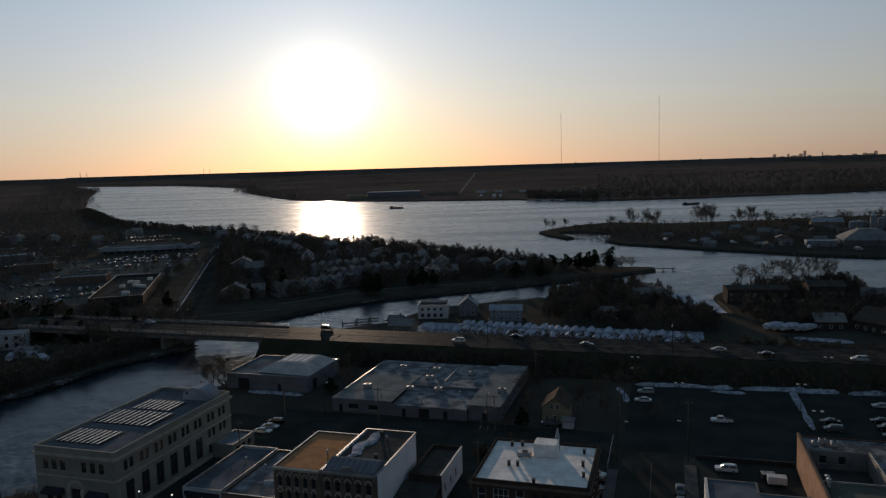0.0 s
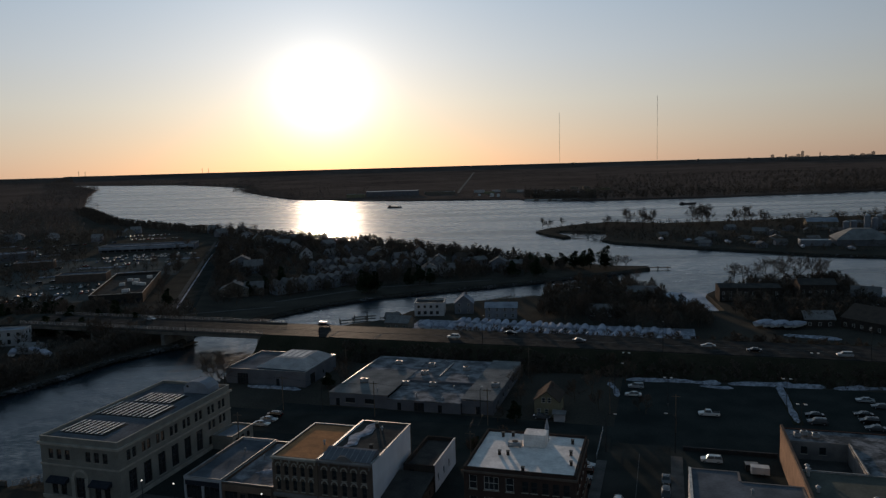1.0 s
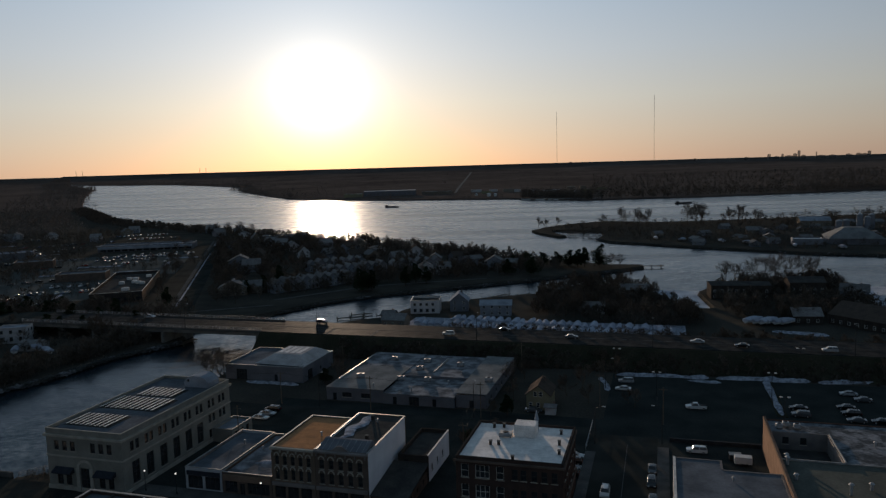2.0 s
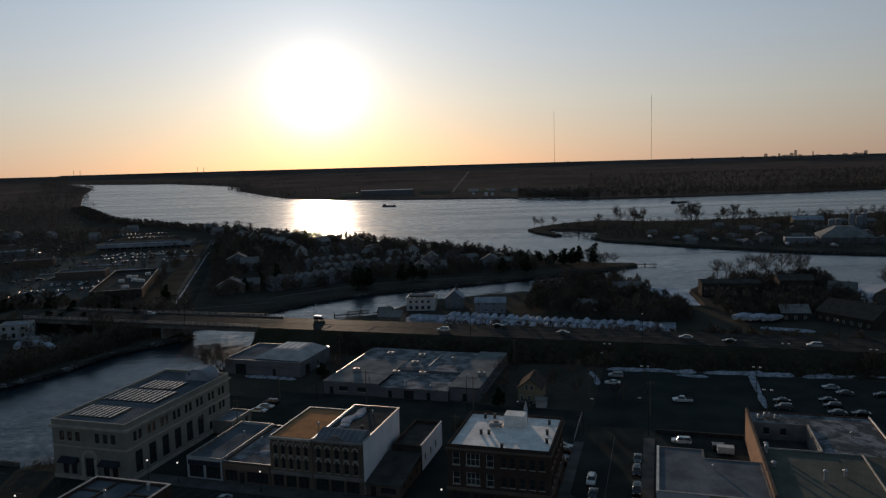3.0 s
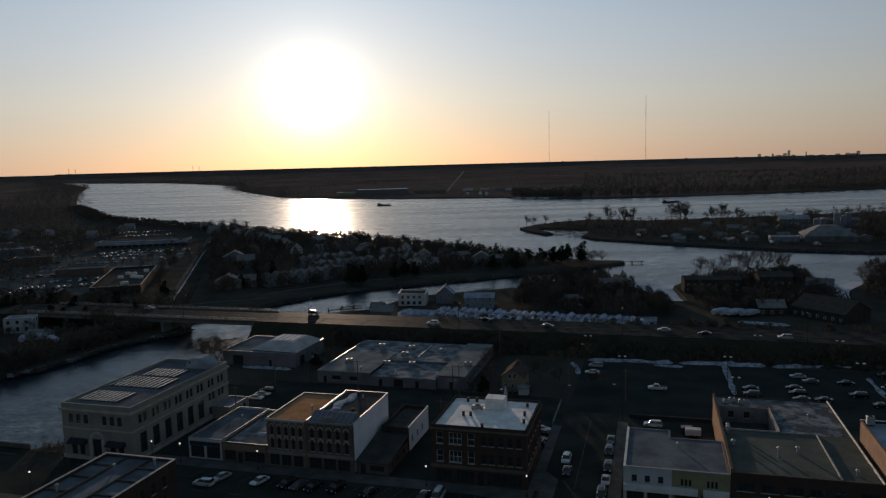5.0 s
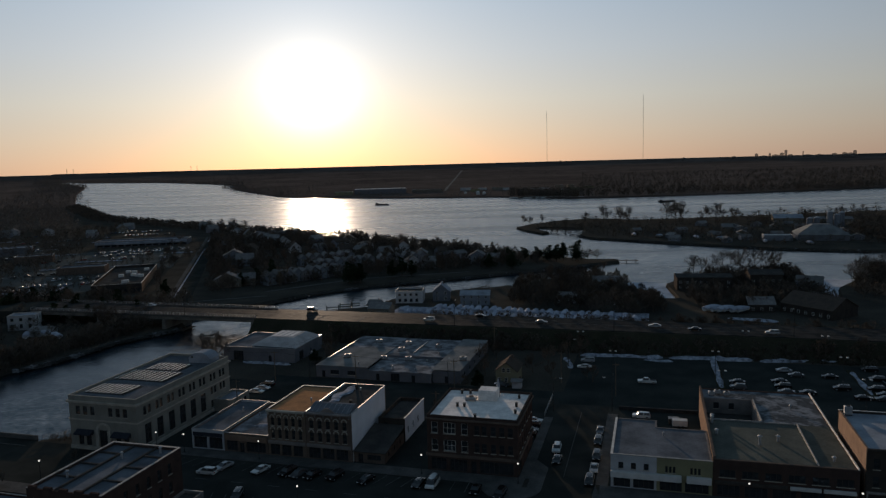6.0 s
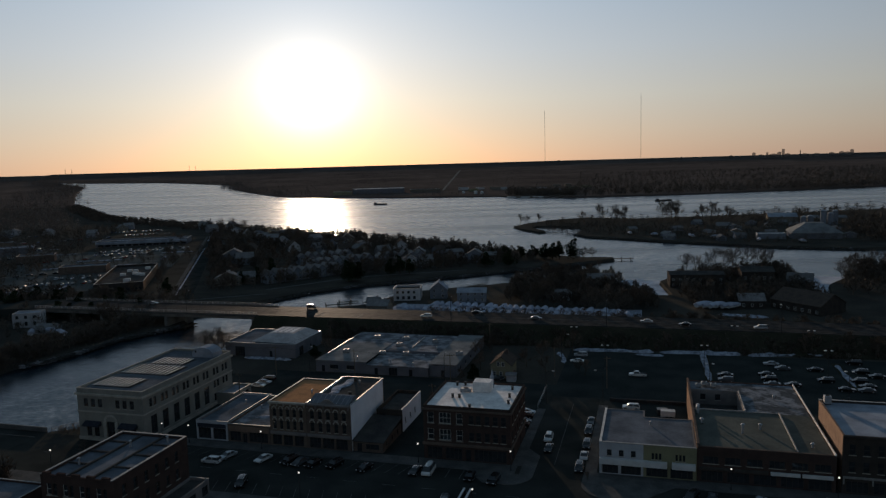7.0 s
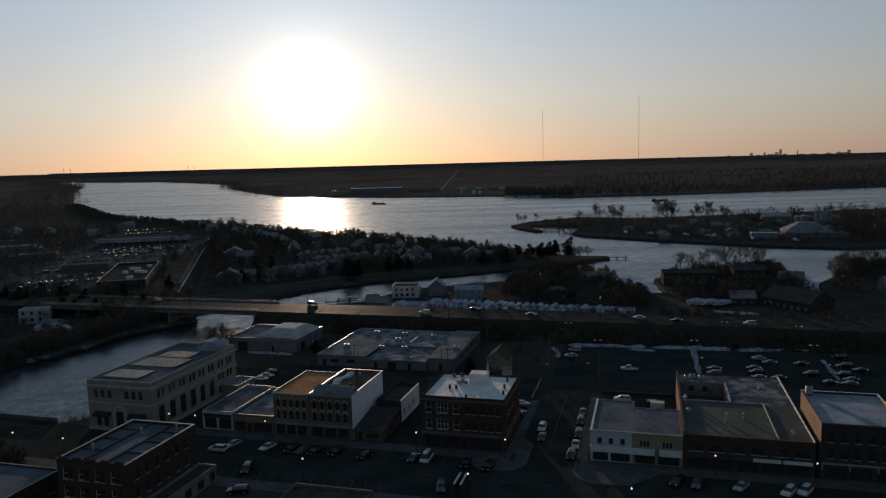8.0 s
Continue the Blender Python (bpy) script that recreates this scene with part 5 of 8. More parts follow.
def bare_tree_meshes(seed, h, spread=0.55, stout=1.0):
    """Trunk with limbs, and a crown of branching bare twigs."""
    r = random.Random(seed)
    tv, tf, cv, cf = [], [], [], []

    def grow(p, d, length, rad, level):
        steps = (3, 3, 2, 1)[level - 1]
        q = p
        for k in range(steps):
            rad = max(rad, h * 0.0036)
            e = q + d * (length / steps)
            r1 = max(h * 0.0030, rad * 0.75)
            limb(*((tv, tf) if level < 2 else (cv, cf)), q, e, rad, r1, 5 if level < 2 else 3)
            q, rad = e, r1
            d = (d + Vector((r.uniform(-.2, .2), r.uniform(-.2, .2), r.uniform(0.0, .2)))).normalized()
            if level == 3:
                for i in range(6 if stout == 1.0 else 5):
                    side = (d + Vector((r.uniform(-1, 1), r.uniform(-1, 1), r.uniform(-.5, .6))) * 1.1).normalized() * length * r.uniform(0.4, 1.0)
                    n = len(cv)
                    wide = side.cross(Vector((r.uniform(-1, 1), r.uniform(-1, 1), 0.3))).normalized() * h * 0.0036 * stout
                    cv.extend((tuple(q - wide), tuple(q + wide), tuple(q + side)))
                    cf.append((n, n + 1, n + 2))
            elif level < 3:
                for i in range(2 if k + 1 == steps else 1):
                    side = (d + Vector((r.uniform(-1, 1), r.uniform(-1, 1), r.uniform(-.2, .5))) * 0.95).normalized()
                    grow(q, side, length * r.uniform(0.45, 0.68), rad * 0.62, level + 1)

    q, d, rad = Vector((0, 0, -0.4)), Vector((0, 0, 1)), h * 0.024
    n = 6
    for k in range(n):
        e = q + d * (h * 0.115)
        limb(tv, tf, q, e, rad, rad * 0.8, 7)
        q, rad = e, rad * 0.8
        d = (d + Vector((r.uniform(-.12, .12), r.uniform(-.12, .12), 0.1))).normalized()
        if k >= 1:
            for i in range(2):
                a = r.uniform(0, 2 * math.pi)
                tilt = spread * r.uniform(0.9, 1.5) * (1.15 - 0.08 * k)
                nd = Vector((math.cos(a) * math.sin(tilt), math.sin(a) * math.sin(tilt), math.cos(tilt)))
                grow(q, nd, h * (0.40 - 0.035 * k) * r.uniform(0.8, 1.15), rad * 0.6, 1)
    grow(q, d, h * 0.22, rad * 0.8, 1)
    top = max(v[2] for v in cv)
    k = h / top
    out = []
    for name, v, f, m in (("bare_tree", tv, tf, M["bark"]), ("crown", cv, cf, M["twig"])):
        me = bpy.data.meshes.new(name)
        me.from_pydata([(x * k, y * k, z * k) for x, y, z in v], [], f)
        me.materials.append(m)
        out.append(me)
    return out


def conifer_meshes(seed, h, w):
    """A broad evergreen: a straight trunk and an uneven rounded crown of many small needle sprays."""
    r = random.Random(seed)
    tv, tf, cv, cf = [], [], [], []
    limb(tv, tf, Vector((0, 0, -0.4)), Vector((0, 0, h * 0.9)), h * 0.018, 0.04, 6)
    lobes = [(Vector((r.gauss(0, w * 0.42), r.gauss(0, w * 0.42), h * r.uniform(0.25, 0.62))), w * r.uniform(0.45, 0.8)) for k in range(9)]
    lobes += [(Vector((r.gauss(0, w * 0.15), r.gauss(0, w * 0.15), h * z)), w * s) for z, s in ((0.3, 0.9), (0.5, 0.8), (0.7, 0.58), (0.84, 0.38), (0.93, 0.2))]
    for c, rad in lobes:
        limb(tv, tf, Vector((0, 0, max(0.5, c.z - rad))), c, h * 0.008, 0.03, 4)
        for k in range(int(70 + 40 * rad)):
            d = Vector((r.gauss(0, 1), r.gauss(0, 1), r.gauss(0, 0.8))).normalized()
            p = c + d * rad * (0.55 + 0.5 * r.random()) * Vector((1, 1, 1)).length / 1.732
            s = Vector((r.gauss(0, 1), r.gauss(0, 1), r.gauss(0, 0.6))).normalized() * r.uniform(0.22, 0.5)
            t = (d + Vector((r.uniform(-.6, .6), r.uniform(-.6, .6), r.uniform(-.2, .6)))).normalized() * r.uniform(0.4, 0.9)
            b = len(cv)
            cv += [tuple(p - s), tuple(p + s), tuple(p + t)]
            cf.append((b, b + 1, b + 2))
    out = []
    for name, v, f, m in (("conifer", tv, tf, M["bark"]), ("crown", cv, cf, M["needle"])):
        me = bpy.data.meshes.new(name)
        me.from_pydata(v, [], f)
        me.materials.append(m)
        out.append(me)
    return out


BARE = [bare_tree_meshes(11 + i, 12.0, (0.8, 0.95, 0.66, 1.0, 0.85)[i]) for i in range(5)]
BARE_FAR = [bare_tree_meshes(41 + i, 12.0, (0.6, 0.75, 0.55, 0.8, 0.65)[i], 1.6) for i in range(5)]
CONIFER = [conifer_meshes(31 + i, 12.0, (2.6, 3.2, 2.1)[i]) for i in range(3)]
BARE_LABEL = ("tall bare grey-brown tree with fine spreading twigs", "wide bare leafless tree with a rounded twig crown", "slender bare tree with upright limbs", "broad bare tree with low spreading limbs",
              "leafless brown tree in winter")


def tree(x, y, h, kind=None, z=0.0):
    i = rng.randrange(5) if kind is None else kind
    trunk, crown = (BARE_FAR if y > 430 else BARE)[i]
    t = new("bare_tree", trunk)
    k = h / 12.0
    t.matrix_basis = pose(x, y, z, 0, 0, rng.uniform(0, 360)) @ Matrix.Diagonal((k, k, k, 1))
    tagged(t, BARE_LABEL[i], "tree", "bare trees")
    c = new("crown", crown)
    c.parent = t


def conifer(x, y, h, kind=None, wide=1.0, z=0.0):
    i = rng.randrange(3) if kind is None else kind
    trunk, crown = CONIFER[i]
    t = new("conifer", trunk)
    k = h / 12.0
    t.matrix_basis = pose(x, y, z, 0, 0, rng.uniform(0, 360)) @ Matrix.Diagonal((k * wide, k * wide, k, 1))
    tagged(t, "dark evergreen with a broad dense rounded crown", "tree", "conifers")
    c = new("crown", crown)
    c.parent = t


def inside(x, y, pts):
    hit = False
    for (x0, y0), (x1, y1) in zip(pts, pts[1:] + pts[:1]):
        if (y0 > y) != (y1 > y) and x < (x1 - x0) * (y - y0) / (y1 - y0) + x0:
            hit = not hit
    return hit


def tufts(name, spots, label, category, material, blades=14, lean=0.5, thick=0.06, lift=None):
    """Many bare bushes in one mesh: blades that fan out of each spot (x, y, z, height)."""
    v, f = [], []
    for x, y, z, h in spots:
        for b in range(blades):
            a = rng.uniform(0, 2 * math.pi)
            d = Vector((math.cos(a), math.sin(a), 0))
            s = Vector((-d.y, d.x, 0)) * h * thick
            base = Vector((x, y, z - 0.2)) + d * rng.uniform(0, 0.25) * h
            mid = base + Vector((0, 0, h * rng.uniform(0.35, 0.6))) + d * h * lean * rng.uniform(0.2, 0.6)
            tip = mid + Vector((0, 0, h * rng.uniform(0.2, 0.5))) + d * h * lean * rng.uniform(-0.1, 0.6)
            n = len(v)
            v += [tuple(base - s * 0.6), tuple(base + s * 0.6), tuple(mid + s), tuple(mid - s), tuple(tip)]
            f += [(n, n + 1, n + 2, n + 3), (n + 3, n + 2, n + 4)]
    return from_arrays(name, v, f, material, label, category, "stuff")


def wood(name, spots, label, material, leaves=22, map_far=True):
    """A wood in one mesh: each tree is a thin stem and a ragged crown of small clumps; spots (x, y, z, height)."""
    v, f = [], []
    long, wide = (2.0, 0.8) if map_far else (3.2, 0.42)
    for x, y, z, h in spots:
        n = len(v)
        r = h * 0.02 + 0.05
        v += [(x - r, y, z - 0.3), (x + r, y, z - 0.3), (x, y, z + h * 0.7)]
        f.append((n, n + 1, n + 2))
        wd = h * rng.uniform(0.26, 0.42)
        for k in range(leaves):
            a, t = rng.uniform(0, 2 * math.pi), rng.random()
            zz = 0.22 + 0.78 * t
            rr = wd * math.sin(math.pi * min(1, 0.12 + 0.86 * t)) * math.sqrt(rng.random()) * 1.1
            c = Vector((x + math.cos(a) * rr, y + math.sin(a) * rr, z + h * zz * rng.uniform(0.86, 1.04)))
            s = h * rng.uniform(0.03, 0.07)
            n = len(v)
            up = Vector((math.cos(a) * 0.7 + rng.uniform(-.5, .5), math.sin(a) * 0.7 + rng.uniform(-.5, .5), 1.0)) * s * long
            side = Vector((rng.gauss(0, 1), rng.gauss(0, 1), rng.gauss(0, 0.5))) * s * wide
            v += [tuple(c - side), tuple(c + side), tuple(c + up)]
            f.append((n, n + 1, n + 2))
    if map_far:
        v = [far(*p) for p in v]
    return from_arrays(name, v, f, material, label, "woods", "stuff")


def scatter(pts, count, h0, h1, avoid=(), z=0.0):
    xs, ys = [p[0] for p in pts], [p[1] for p in pts]
    out = []
    while len(out) < count:
        x, y = rng.uniform(min(xs), max(xs)), rng.uniform(min(ys), max(ys))
        if inside(x, y, pts) and not any(inside(x, y, a) for a in avoid):
            out.append((x, y, z, rng.uniform(h0, h1)))
    return out


# far shore: dense at the water, thinning inland
spots = []
CLEAR = [(120, 1500), (190, 1500), (560, 6600), (430, 6600)]
PLANT_SITE = [(-150, 1600), (20, 1600), (20, 1740), (-150, 1740)]
for x, y in FAR_SHORE:
    if x < -1700 or x > 1500:
        continue
    a = math.atan2(x, y)
    for k in range(64):
        s = (rng.random() ** 2.2) * (4200 if k > 22 else 120) + 4
        px, py = x + math.sin(a) * s + rng.uniform(-40, 40), y + math.cos(a) * s
        if 100 < px < 420 and s < 420 and rng.random() < 0.8:
            continue
        if inside(px, py, CLEAR) or inside(px, py, PLANT_SITE):
            continue
        spots.append((px, py, 0.3, rng.uniform(6, 13)))
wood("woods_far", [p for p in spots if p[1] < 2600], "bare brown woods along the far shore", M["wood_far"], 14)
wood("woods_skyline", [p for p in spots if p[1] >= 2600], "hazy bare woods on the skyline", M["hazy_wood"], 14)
spots = []
for (x0, y0), (x1, y1) in zip(FAR_SHORE, FAR_SHORE[1:]):
    if not 185 < x0 < 1600:
        continue
    for k in range(300):
        t = rng.random()
        x, y = x0 + (x1 - x0) * t, y0 + (y1 - y0) * t
        a = math.atan2(x, y)
        s = rng.random() ** 1.9 * (1900 if x > 300 else 260) + 3
        px, py = x + math.sin(a) * s, y + math.cos(a) * s
        spots.append((px, py, 0.3, rng.uniform(8, 14)))
wood("woods_shore", spots, "dense dark bare wood on the far shore", M["scrub"], 24)
spots = []
for x, y in WEST_SHORE:
    for k in range(32):
        s = rng.random() ** 1.6 * 2600 + 6
        spots.append((x - s, y + rng.uniform(-60, 60), 0.3, rng.uniform(7, 14)))
    for k in range(34):
        s = rng.random() ** 1.4 * 160 + 3
        spots.append((x - s, y + rng.uniform(-60, 60), 0.3, rng.uniform(11, 19)))
for k in range(2600):
    y = rng.uniform(820, 1440)
    x = -(0.475 + 0.75 * rng.random() ** 1.5) * y + rng.uniform(-20, 20)
    spots.append((x, y, 0, rng.uniform(7, 14)))
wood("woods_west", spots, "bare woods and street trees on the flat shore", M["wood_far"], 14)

# the river edge of the near shore
EDGE = resample([(-640, 1440), (-560, 1290), (-427, 1045), (-277, 890), (-137, 750), (-50, 672), (12, 592), (61, 527), (98, 495)], 5)
spots = []
for x, y in EDGE:
    d = math.hypot(x, y)
    for k in range(5):
        s = rng.random() ** 1.5 * 34 + 2
        spots.append((x - 0.45 * s + rng.uniform(-4, 4), y - s, 0, rng.uniform(4.0, 7.5)))
wood("woods_river_edge", spots, "dense low trees and scrub along the river edge", M["scrub"], 110)
for k in range(26):
    x, y = EDGE[rng.randrange(40, len(EDGE))]
    tree(x - rng.uniform(2, 14), y - rng.uniform(4, 25), rng.uniform(7, 11))
for x, y, h in ((-205, 780, 15), (-190, 770, 16), (-222, 800, 14), (-172, 745, 15), (36, 536, 12), (22, 560, 11), (45, 525, 11), (-6, 590, 11), (120, 456, 10), (126, 457, 9)):
    tree(x, y, h, rng.choice((1, 3, 4)))
for x, y, h, w in ((100, 462, 12, 1.5), (105, 464, 13, 1.5), (95, 466, 11, 1.5), (113, 458, 15, 1.1), (88, 470, 10, 1.6), (80, 476, 9, 1.5), (70, 480, 9, 1.6), (60, 474, 8, 1.6), (52, 440, 10, 1.4), (66, 436, 11, 1.3)):
    conifer(x, y, h, wide=w)

# peninsula gardens
PEN = [(-110, 372), (-75, 392), (-30, 420), (40, 436), (90, 452), (60, 510), (10, 575), (-60, 650), (-150, 720), (-200, 720), (-150, 520)]
for x, y, z, h in scatter(PEN, 58, 6, 12):
    tree(x, y, h)
wood("garden_trees", scatter(PEN, 620, 3, 9) + scatter([(-84, 392), (-30, 424), (40, 440), (90, 454), (60, 470), (-20, 462), (-60, 440), (-100, 410)], 170, 2.5, 6), "small bare garden trees and hedges", M["scrub"], 150, False)
for x, y, h, w in ((-34, 396, 13, 1.1), (-31, 400, 11, 1.2), (-28, 398, 12, 1.2), (-10, 412, 11, 1.4), (-4, 420, 12, 1.3), (2, 418, 10, 1.5), (-90, 412, 9, 1.2), (-132, 372, 10, 1.2), (-85, 430, 12, 1.1), (-98, 402, 8, 1.3)):
    conifer(x, y, h, wide=w)
# west bank by the bridge
WESTBANK = [(-190, 300), (-125, 305), (-112, 330), (-140, 375), (-230, 360)]
for x, y, z, h in scatter(WESTBANK, 26, 7, 11):
    conifer(x, y, h, wide=rng.uniform(1.2, 1.7)) if rng.random() < 0.6 else tree(x, y, h)
wood("street_trees_west", scatter([(-520, 380), (-240, 430), (-330, 830), (-760, 830)], 1100, 4, 10) + scatter([(-300, 470), (-160, 500), (-170, 600), (-285, 590)], 110, 3, 7) + scatter([(-270, 385), (-190, 380), (-180, 470), (-260, 470)], 60, 3, 6) + scatter([(-350, 300), (-235, 330), (-250, 420), (-400, 420)], 120, 4, 8), "bare street trees and shrubs among car parks", M["scrub"], 60, False)
AVENUE = resample([(-106, 372), (-138, 480), (-196, 700)], 14)
for x, y in AVENUE:
    tree(x + rng.uniform(2, 9), y, rng.uniform(7, 11))
    if rng.random() < 0.7:
        tree(x - rng.uniform(24, 34), y, rng.uniform(6, 10))

# marina wood and the right-hand shore
MARINA = [(48, 318), (68, 300), (96, 282), (118, 288), (119, 345), (114, 394), (92, 398), (60, 378), (56, 350)]
for x, y, z, h in scatter(MARINA, 40, 7, 11):
    tree(x, y, h)
wood("marina_scrub", scatter(MARINA, 300, 3, 8), "thick dark bare scrub in the boatyard", M["scrub"], 150, False)
RIGHT = [(128, 286), (190, 280), (196, 300), (206, 340), (222, 374), (222, 388), (166, 384), (145, 360), (137, 322)]
for x, y, z, h in scatter(RIGHT, 24, 5, 9):
    tree(x, y, h)
for x, y, h in ((164, 384, 13), (170, 386, 12), (182, 387, 15), (188, 388, 14), (193, 389, 16), (203, 390, 14), (210, 390, 15), (216, 389, 13), (243, 352, 13), (250, 358, 14), (236, 340, 12), (228, 335, 10)):
    tree(x, y, h, rng.choice((0, 2, 4)))
for x, y, h in ((236, 345, 13), (246, 351, 12), (262, 363, 14), (272, 366, 13), (286, 369, 15), (300, 371, 13), (240, 333, 11), (255, 342, 13), (266, 350, 12), (281, 355, 14), (230, 320, 9), (246, 318, 10)):
    tree(x, y, h, rng.choice((0, 1, 3)))
wood("harbour_scrub", scatter(RIGHT, 420, 2.5, 7) + scatter([(226, 330), (262, 340), (330, 340), (330, 374), (258, 367)], 220, 4, 9) + scatter([(206, 300), (330, 290), (420, 372), (320, 372), (258, 364), (224, 332)], 180, 3, 8), "dark bare scrub round the harbour houses", M["scrub"], 130, False)
for x, y, h in ((203, 735, 22), (220, 738, 21), (228, 728, 20), (223, 742, 17), (271, 736, 23), (278, 729, 25), (284, 735, 24), (290, 742, 21), (305, 713, 20), (317, 722, 22), (324, 728, 21), (121, 752, 12), (128, 742, 11), (145, 774, 10), (191, 757, 13), (332, 716, 17), (340, 722, 15)):
    tree(x, y, h, rng.choice((1, 3, 4)))
POINT = [(150, 690), (185, 610), (270, 512), (400, 500), (600, 540), (600, 760), (420, 740), (300, 765), (210, 790), (165, 770)]
wood("point_scrub", scatter(POINT, 1300, 2, 6.5) + scatter([(122, 705), (135, 670), (165, 615), (270, 508), (330, 500), (300, 600), (180, 720), (160, 780), (135, 755)], 800, 1, 3.8) + scatter([(360, 620), (700, 600), (900, 900), (430, 780), (340, 740)], 500, 5, 11) + scatter([(352, 500), (470, 490), (560, 560), (480, 640), (408, 620), (360, 560)], 420, 7, 13), "bare trees and scrub on the harbour point", M["scrub"], 60, False)

# embankment brush and single trees in the town
spots = []
for k in range(1500):
    u = rng.uniform(-118, 190)
    v = rng.uniform(231.8, 240.8)
    if -96 < u < -40 and v < 233:
        continue
    p = town(u, v)
    spots.append((p.x, p.y, max(0, (v - 233.5) * 0.6), rng.uniform(0.6, 1.6)))
for k in range(700):
    u = rng.uniform(-100, 190)
    v = rng.uniform(262.5, 270)
    p = town(u, v)
    spots.append((p.x, p.y, max(0, (267 - v) * 0.8), rng.uniform(0.8, 2.4)))
tufts("brush", spots, "tangled bare brush on the embankment", "brush", M["twig"], 12)
for k in range(24):
    u = rng.uniform(-40, 170)
    p = town(u, rng.uniform(233, 239))
    tree(p.x, p.y, rng.uniform(4.5, 8.5), z=1.5)
for u, v, h in ((-137.6, 196, 12), (-135, 199.2, 10), (-134.5, 187, 7), (-97.5, 206, 7), (-98.5, 212, 8), (-38.5, 199, 7), (-41.5, 212, 8), (-39, 220, 7), (-24, 205, 7), (-20, 212, 8), (-17, 200, 6), (-14.5, 222, 7),
                (-42, 184, 5), (-11, 226, 8), (-38, 172, 4), (-43, 160, 5), (-118, 110, 4), (-135, 85, 8), (-140, 84, 7), (-133, 92, 6)):
    p = town(u, v)
    tree(p.x, p.y, h)
for u, v, h in ((-37.5, 185, 6), (-40.5, 167, 3.5), (-43.2, 164.8, 3.0), (-100.5, 203, 5)):
    p = town(u, v)
    conifer(p.x, p.y, h, wide=1.6)


spots = []
for k in range(420):
    u, v = rng.uniform(-112, -36), rng.uniform(230.8, 240)
    p = town(u, v)
    spots.append((p.x, p.y, max(0, (v - 233.5) * 0.6), rng.uniform(1.2, 2.6)))
for k in range(520):
    u, v = rng.uniform(-76, 190), rng.uniform(263, 268.5)
    p = town(u, v)
    spots.append((p.x, p.y, max(0, (267 - v) * 1.2), rng.uniform(2.2, 4.6)))
for k in range(420):
    u, v = rng.uniform(-40, 190), rng.uniform(232.5, 240)
    p = town(u, v)
    spots.append((p.x, p.y, max(0, (v - 233.5) * 0.6), rng.uniform(1.0, 2.4)))
wood("embankment_scrub", spots, "dense bare scrub on both sides of the high road", M["scrub"], 110, False)
spots = []
for k in range(260):
    u, v = rng.uniform(-420, -208), rng.uniform(266, 300)
    p = town(u, v)
    spots.append((p.x, p.y, 0, rng.uniform(4, 8)))
for k in range(160):
    u, v = rng.uniform(-330, -204), rng.uniform(190, 240)
    p = town(u, v)
    spots.append((p.x, p.y, 0, rng.uniform(2, 6)))
for k in range(230):
    u, v = rng.uniform(-214, -204), rng.uniform(150, 240)
    p = town(u + max(0, v - 195) * 0.2, v)
    spots.append((p.x, p.y, 0, rng.uniform(3, 7)))
for k in range(60):
    p = town(rng.uniform(-140.5, -121), rng.uniform(84, 93))
    spots.append((p.x, p.y, 0, rng.uniform(3, 6)))
for k in range(26):
    p = town(rng.uniform(-138.5, -130), rng.uniform(120.8, 125.5))
    spots.append((p.x, p.y, 0, rng.uniform(0.5, 1.2)))
wood("west_bank_scrub", spots, "dense bare trees on the west river bank", M["scrub"], 110, False)
for x, y, h in ((-128, 291, 11), (-133, 297, 12), (-121, 296, 10), (-138, 301, 11), (-143, 308, 9), (-118, 303, 9)):
    tree(x, y, h, rng.choice((1, 3)))
tree(58, 190, 5.5)
tree(57, 193, 4.5)

# snow heaps and ice
def snow_heap(name, pts, width, height, label, z=0.0, m=None):
    """A ploughed ridge of old snow along a line of town points."""
    v, f = [], []
    line = resample(pts, 1.6)
    k = 9
    for i, (x, y) in enumerate(line):
        a, b = line[max(0, i - 1)], line[min(len(line) - 1, i + 1)]
        d = Vector((b[0] - a[0], b[1] - a[1], 0)).normalized()
        s = Vector((-d.y, d.x, 0))
        w = width * (0.55 + 0.75 * noise.noise((x * 0.16, y * 0.16, 3)) + 0.25) * (0.15 if i in (0, len(line) - 1) else 1)
        w = max(0.1, w)
        for j in range(k):
            t = -1 + 2 * j / (k - 1)
            hh = height * (1 - t * t) * (0.5 + 0.9 * abs(noise.noise((x * 0.35 + 9, y * 0.35 + t * 2, 1)))) * min(1, w / width + 0.2)
            p = Vector((x, y, z)) + s * t * w * 0.5
            v.append((p.x, p.y, z + hh - 0.02))
    for i in range(len(line) - 1):
        for j in range(k - 1):
            f.append((i * k + j, (i + 1) * k + j, (i + 1) * k + j + 1, i * k + j + 1))
    ob = from_arrays(name, v, f, M["snow"], label, "snowdrift", "", "ploughed snowdrifts", TOWN if m is None else m)
    for p in ob.data.polygons:
        p.use_smooth = True


snow_heap("snowdrift", [(-11, 229.5), (4, 231.0), (12, 230.4), (17, 231)], 3.2, 1.2, "long ploughed heap of old snow by the lot's edge", 0.03)
snow_heap("snowdrift", [(19, 231), (32, 232.4), (41, 232), (46, 233)], 3.6, 1.3, "long ploughed heap of old snow by the lot's edge", 0.03)
snow_heap("snowdrift", [(48, 232), (66, 235), (82, 235.5)], 3.3, 1.2, "long ploughed heap of old snow by the lot's edge", 0.03)
snow_heap("snowdrift", [(90, 236), (118, 236), (140, 236)], 3.0, 1.1, "long ploughed heap of old snow by the lot's edge", 0.03)
snow_heap("snowdrift", [(10.5, 227.3), (20.3, 226.7)], 2.4, 0.7, "flat strip of old snow on the asphalt", 0.03)
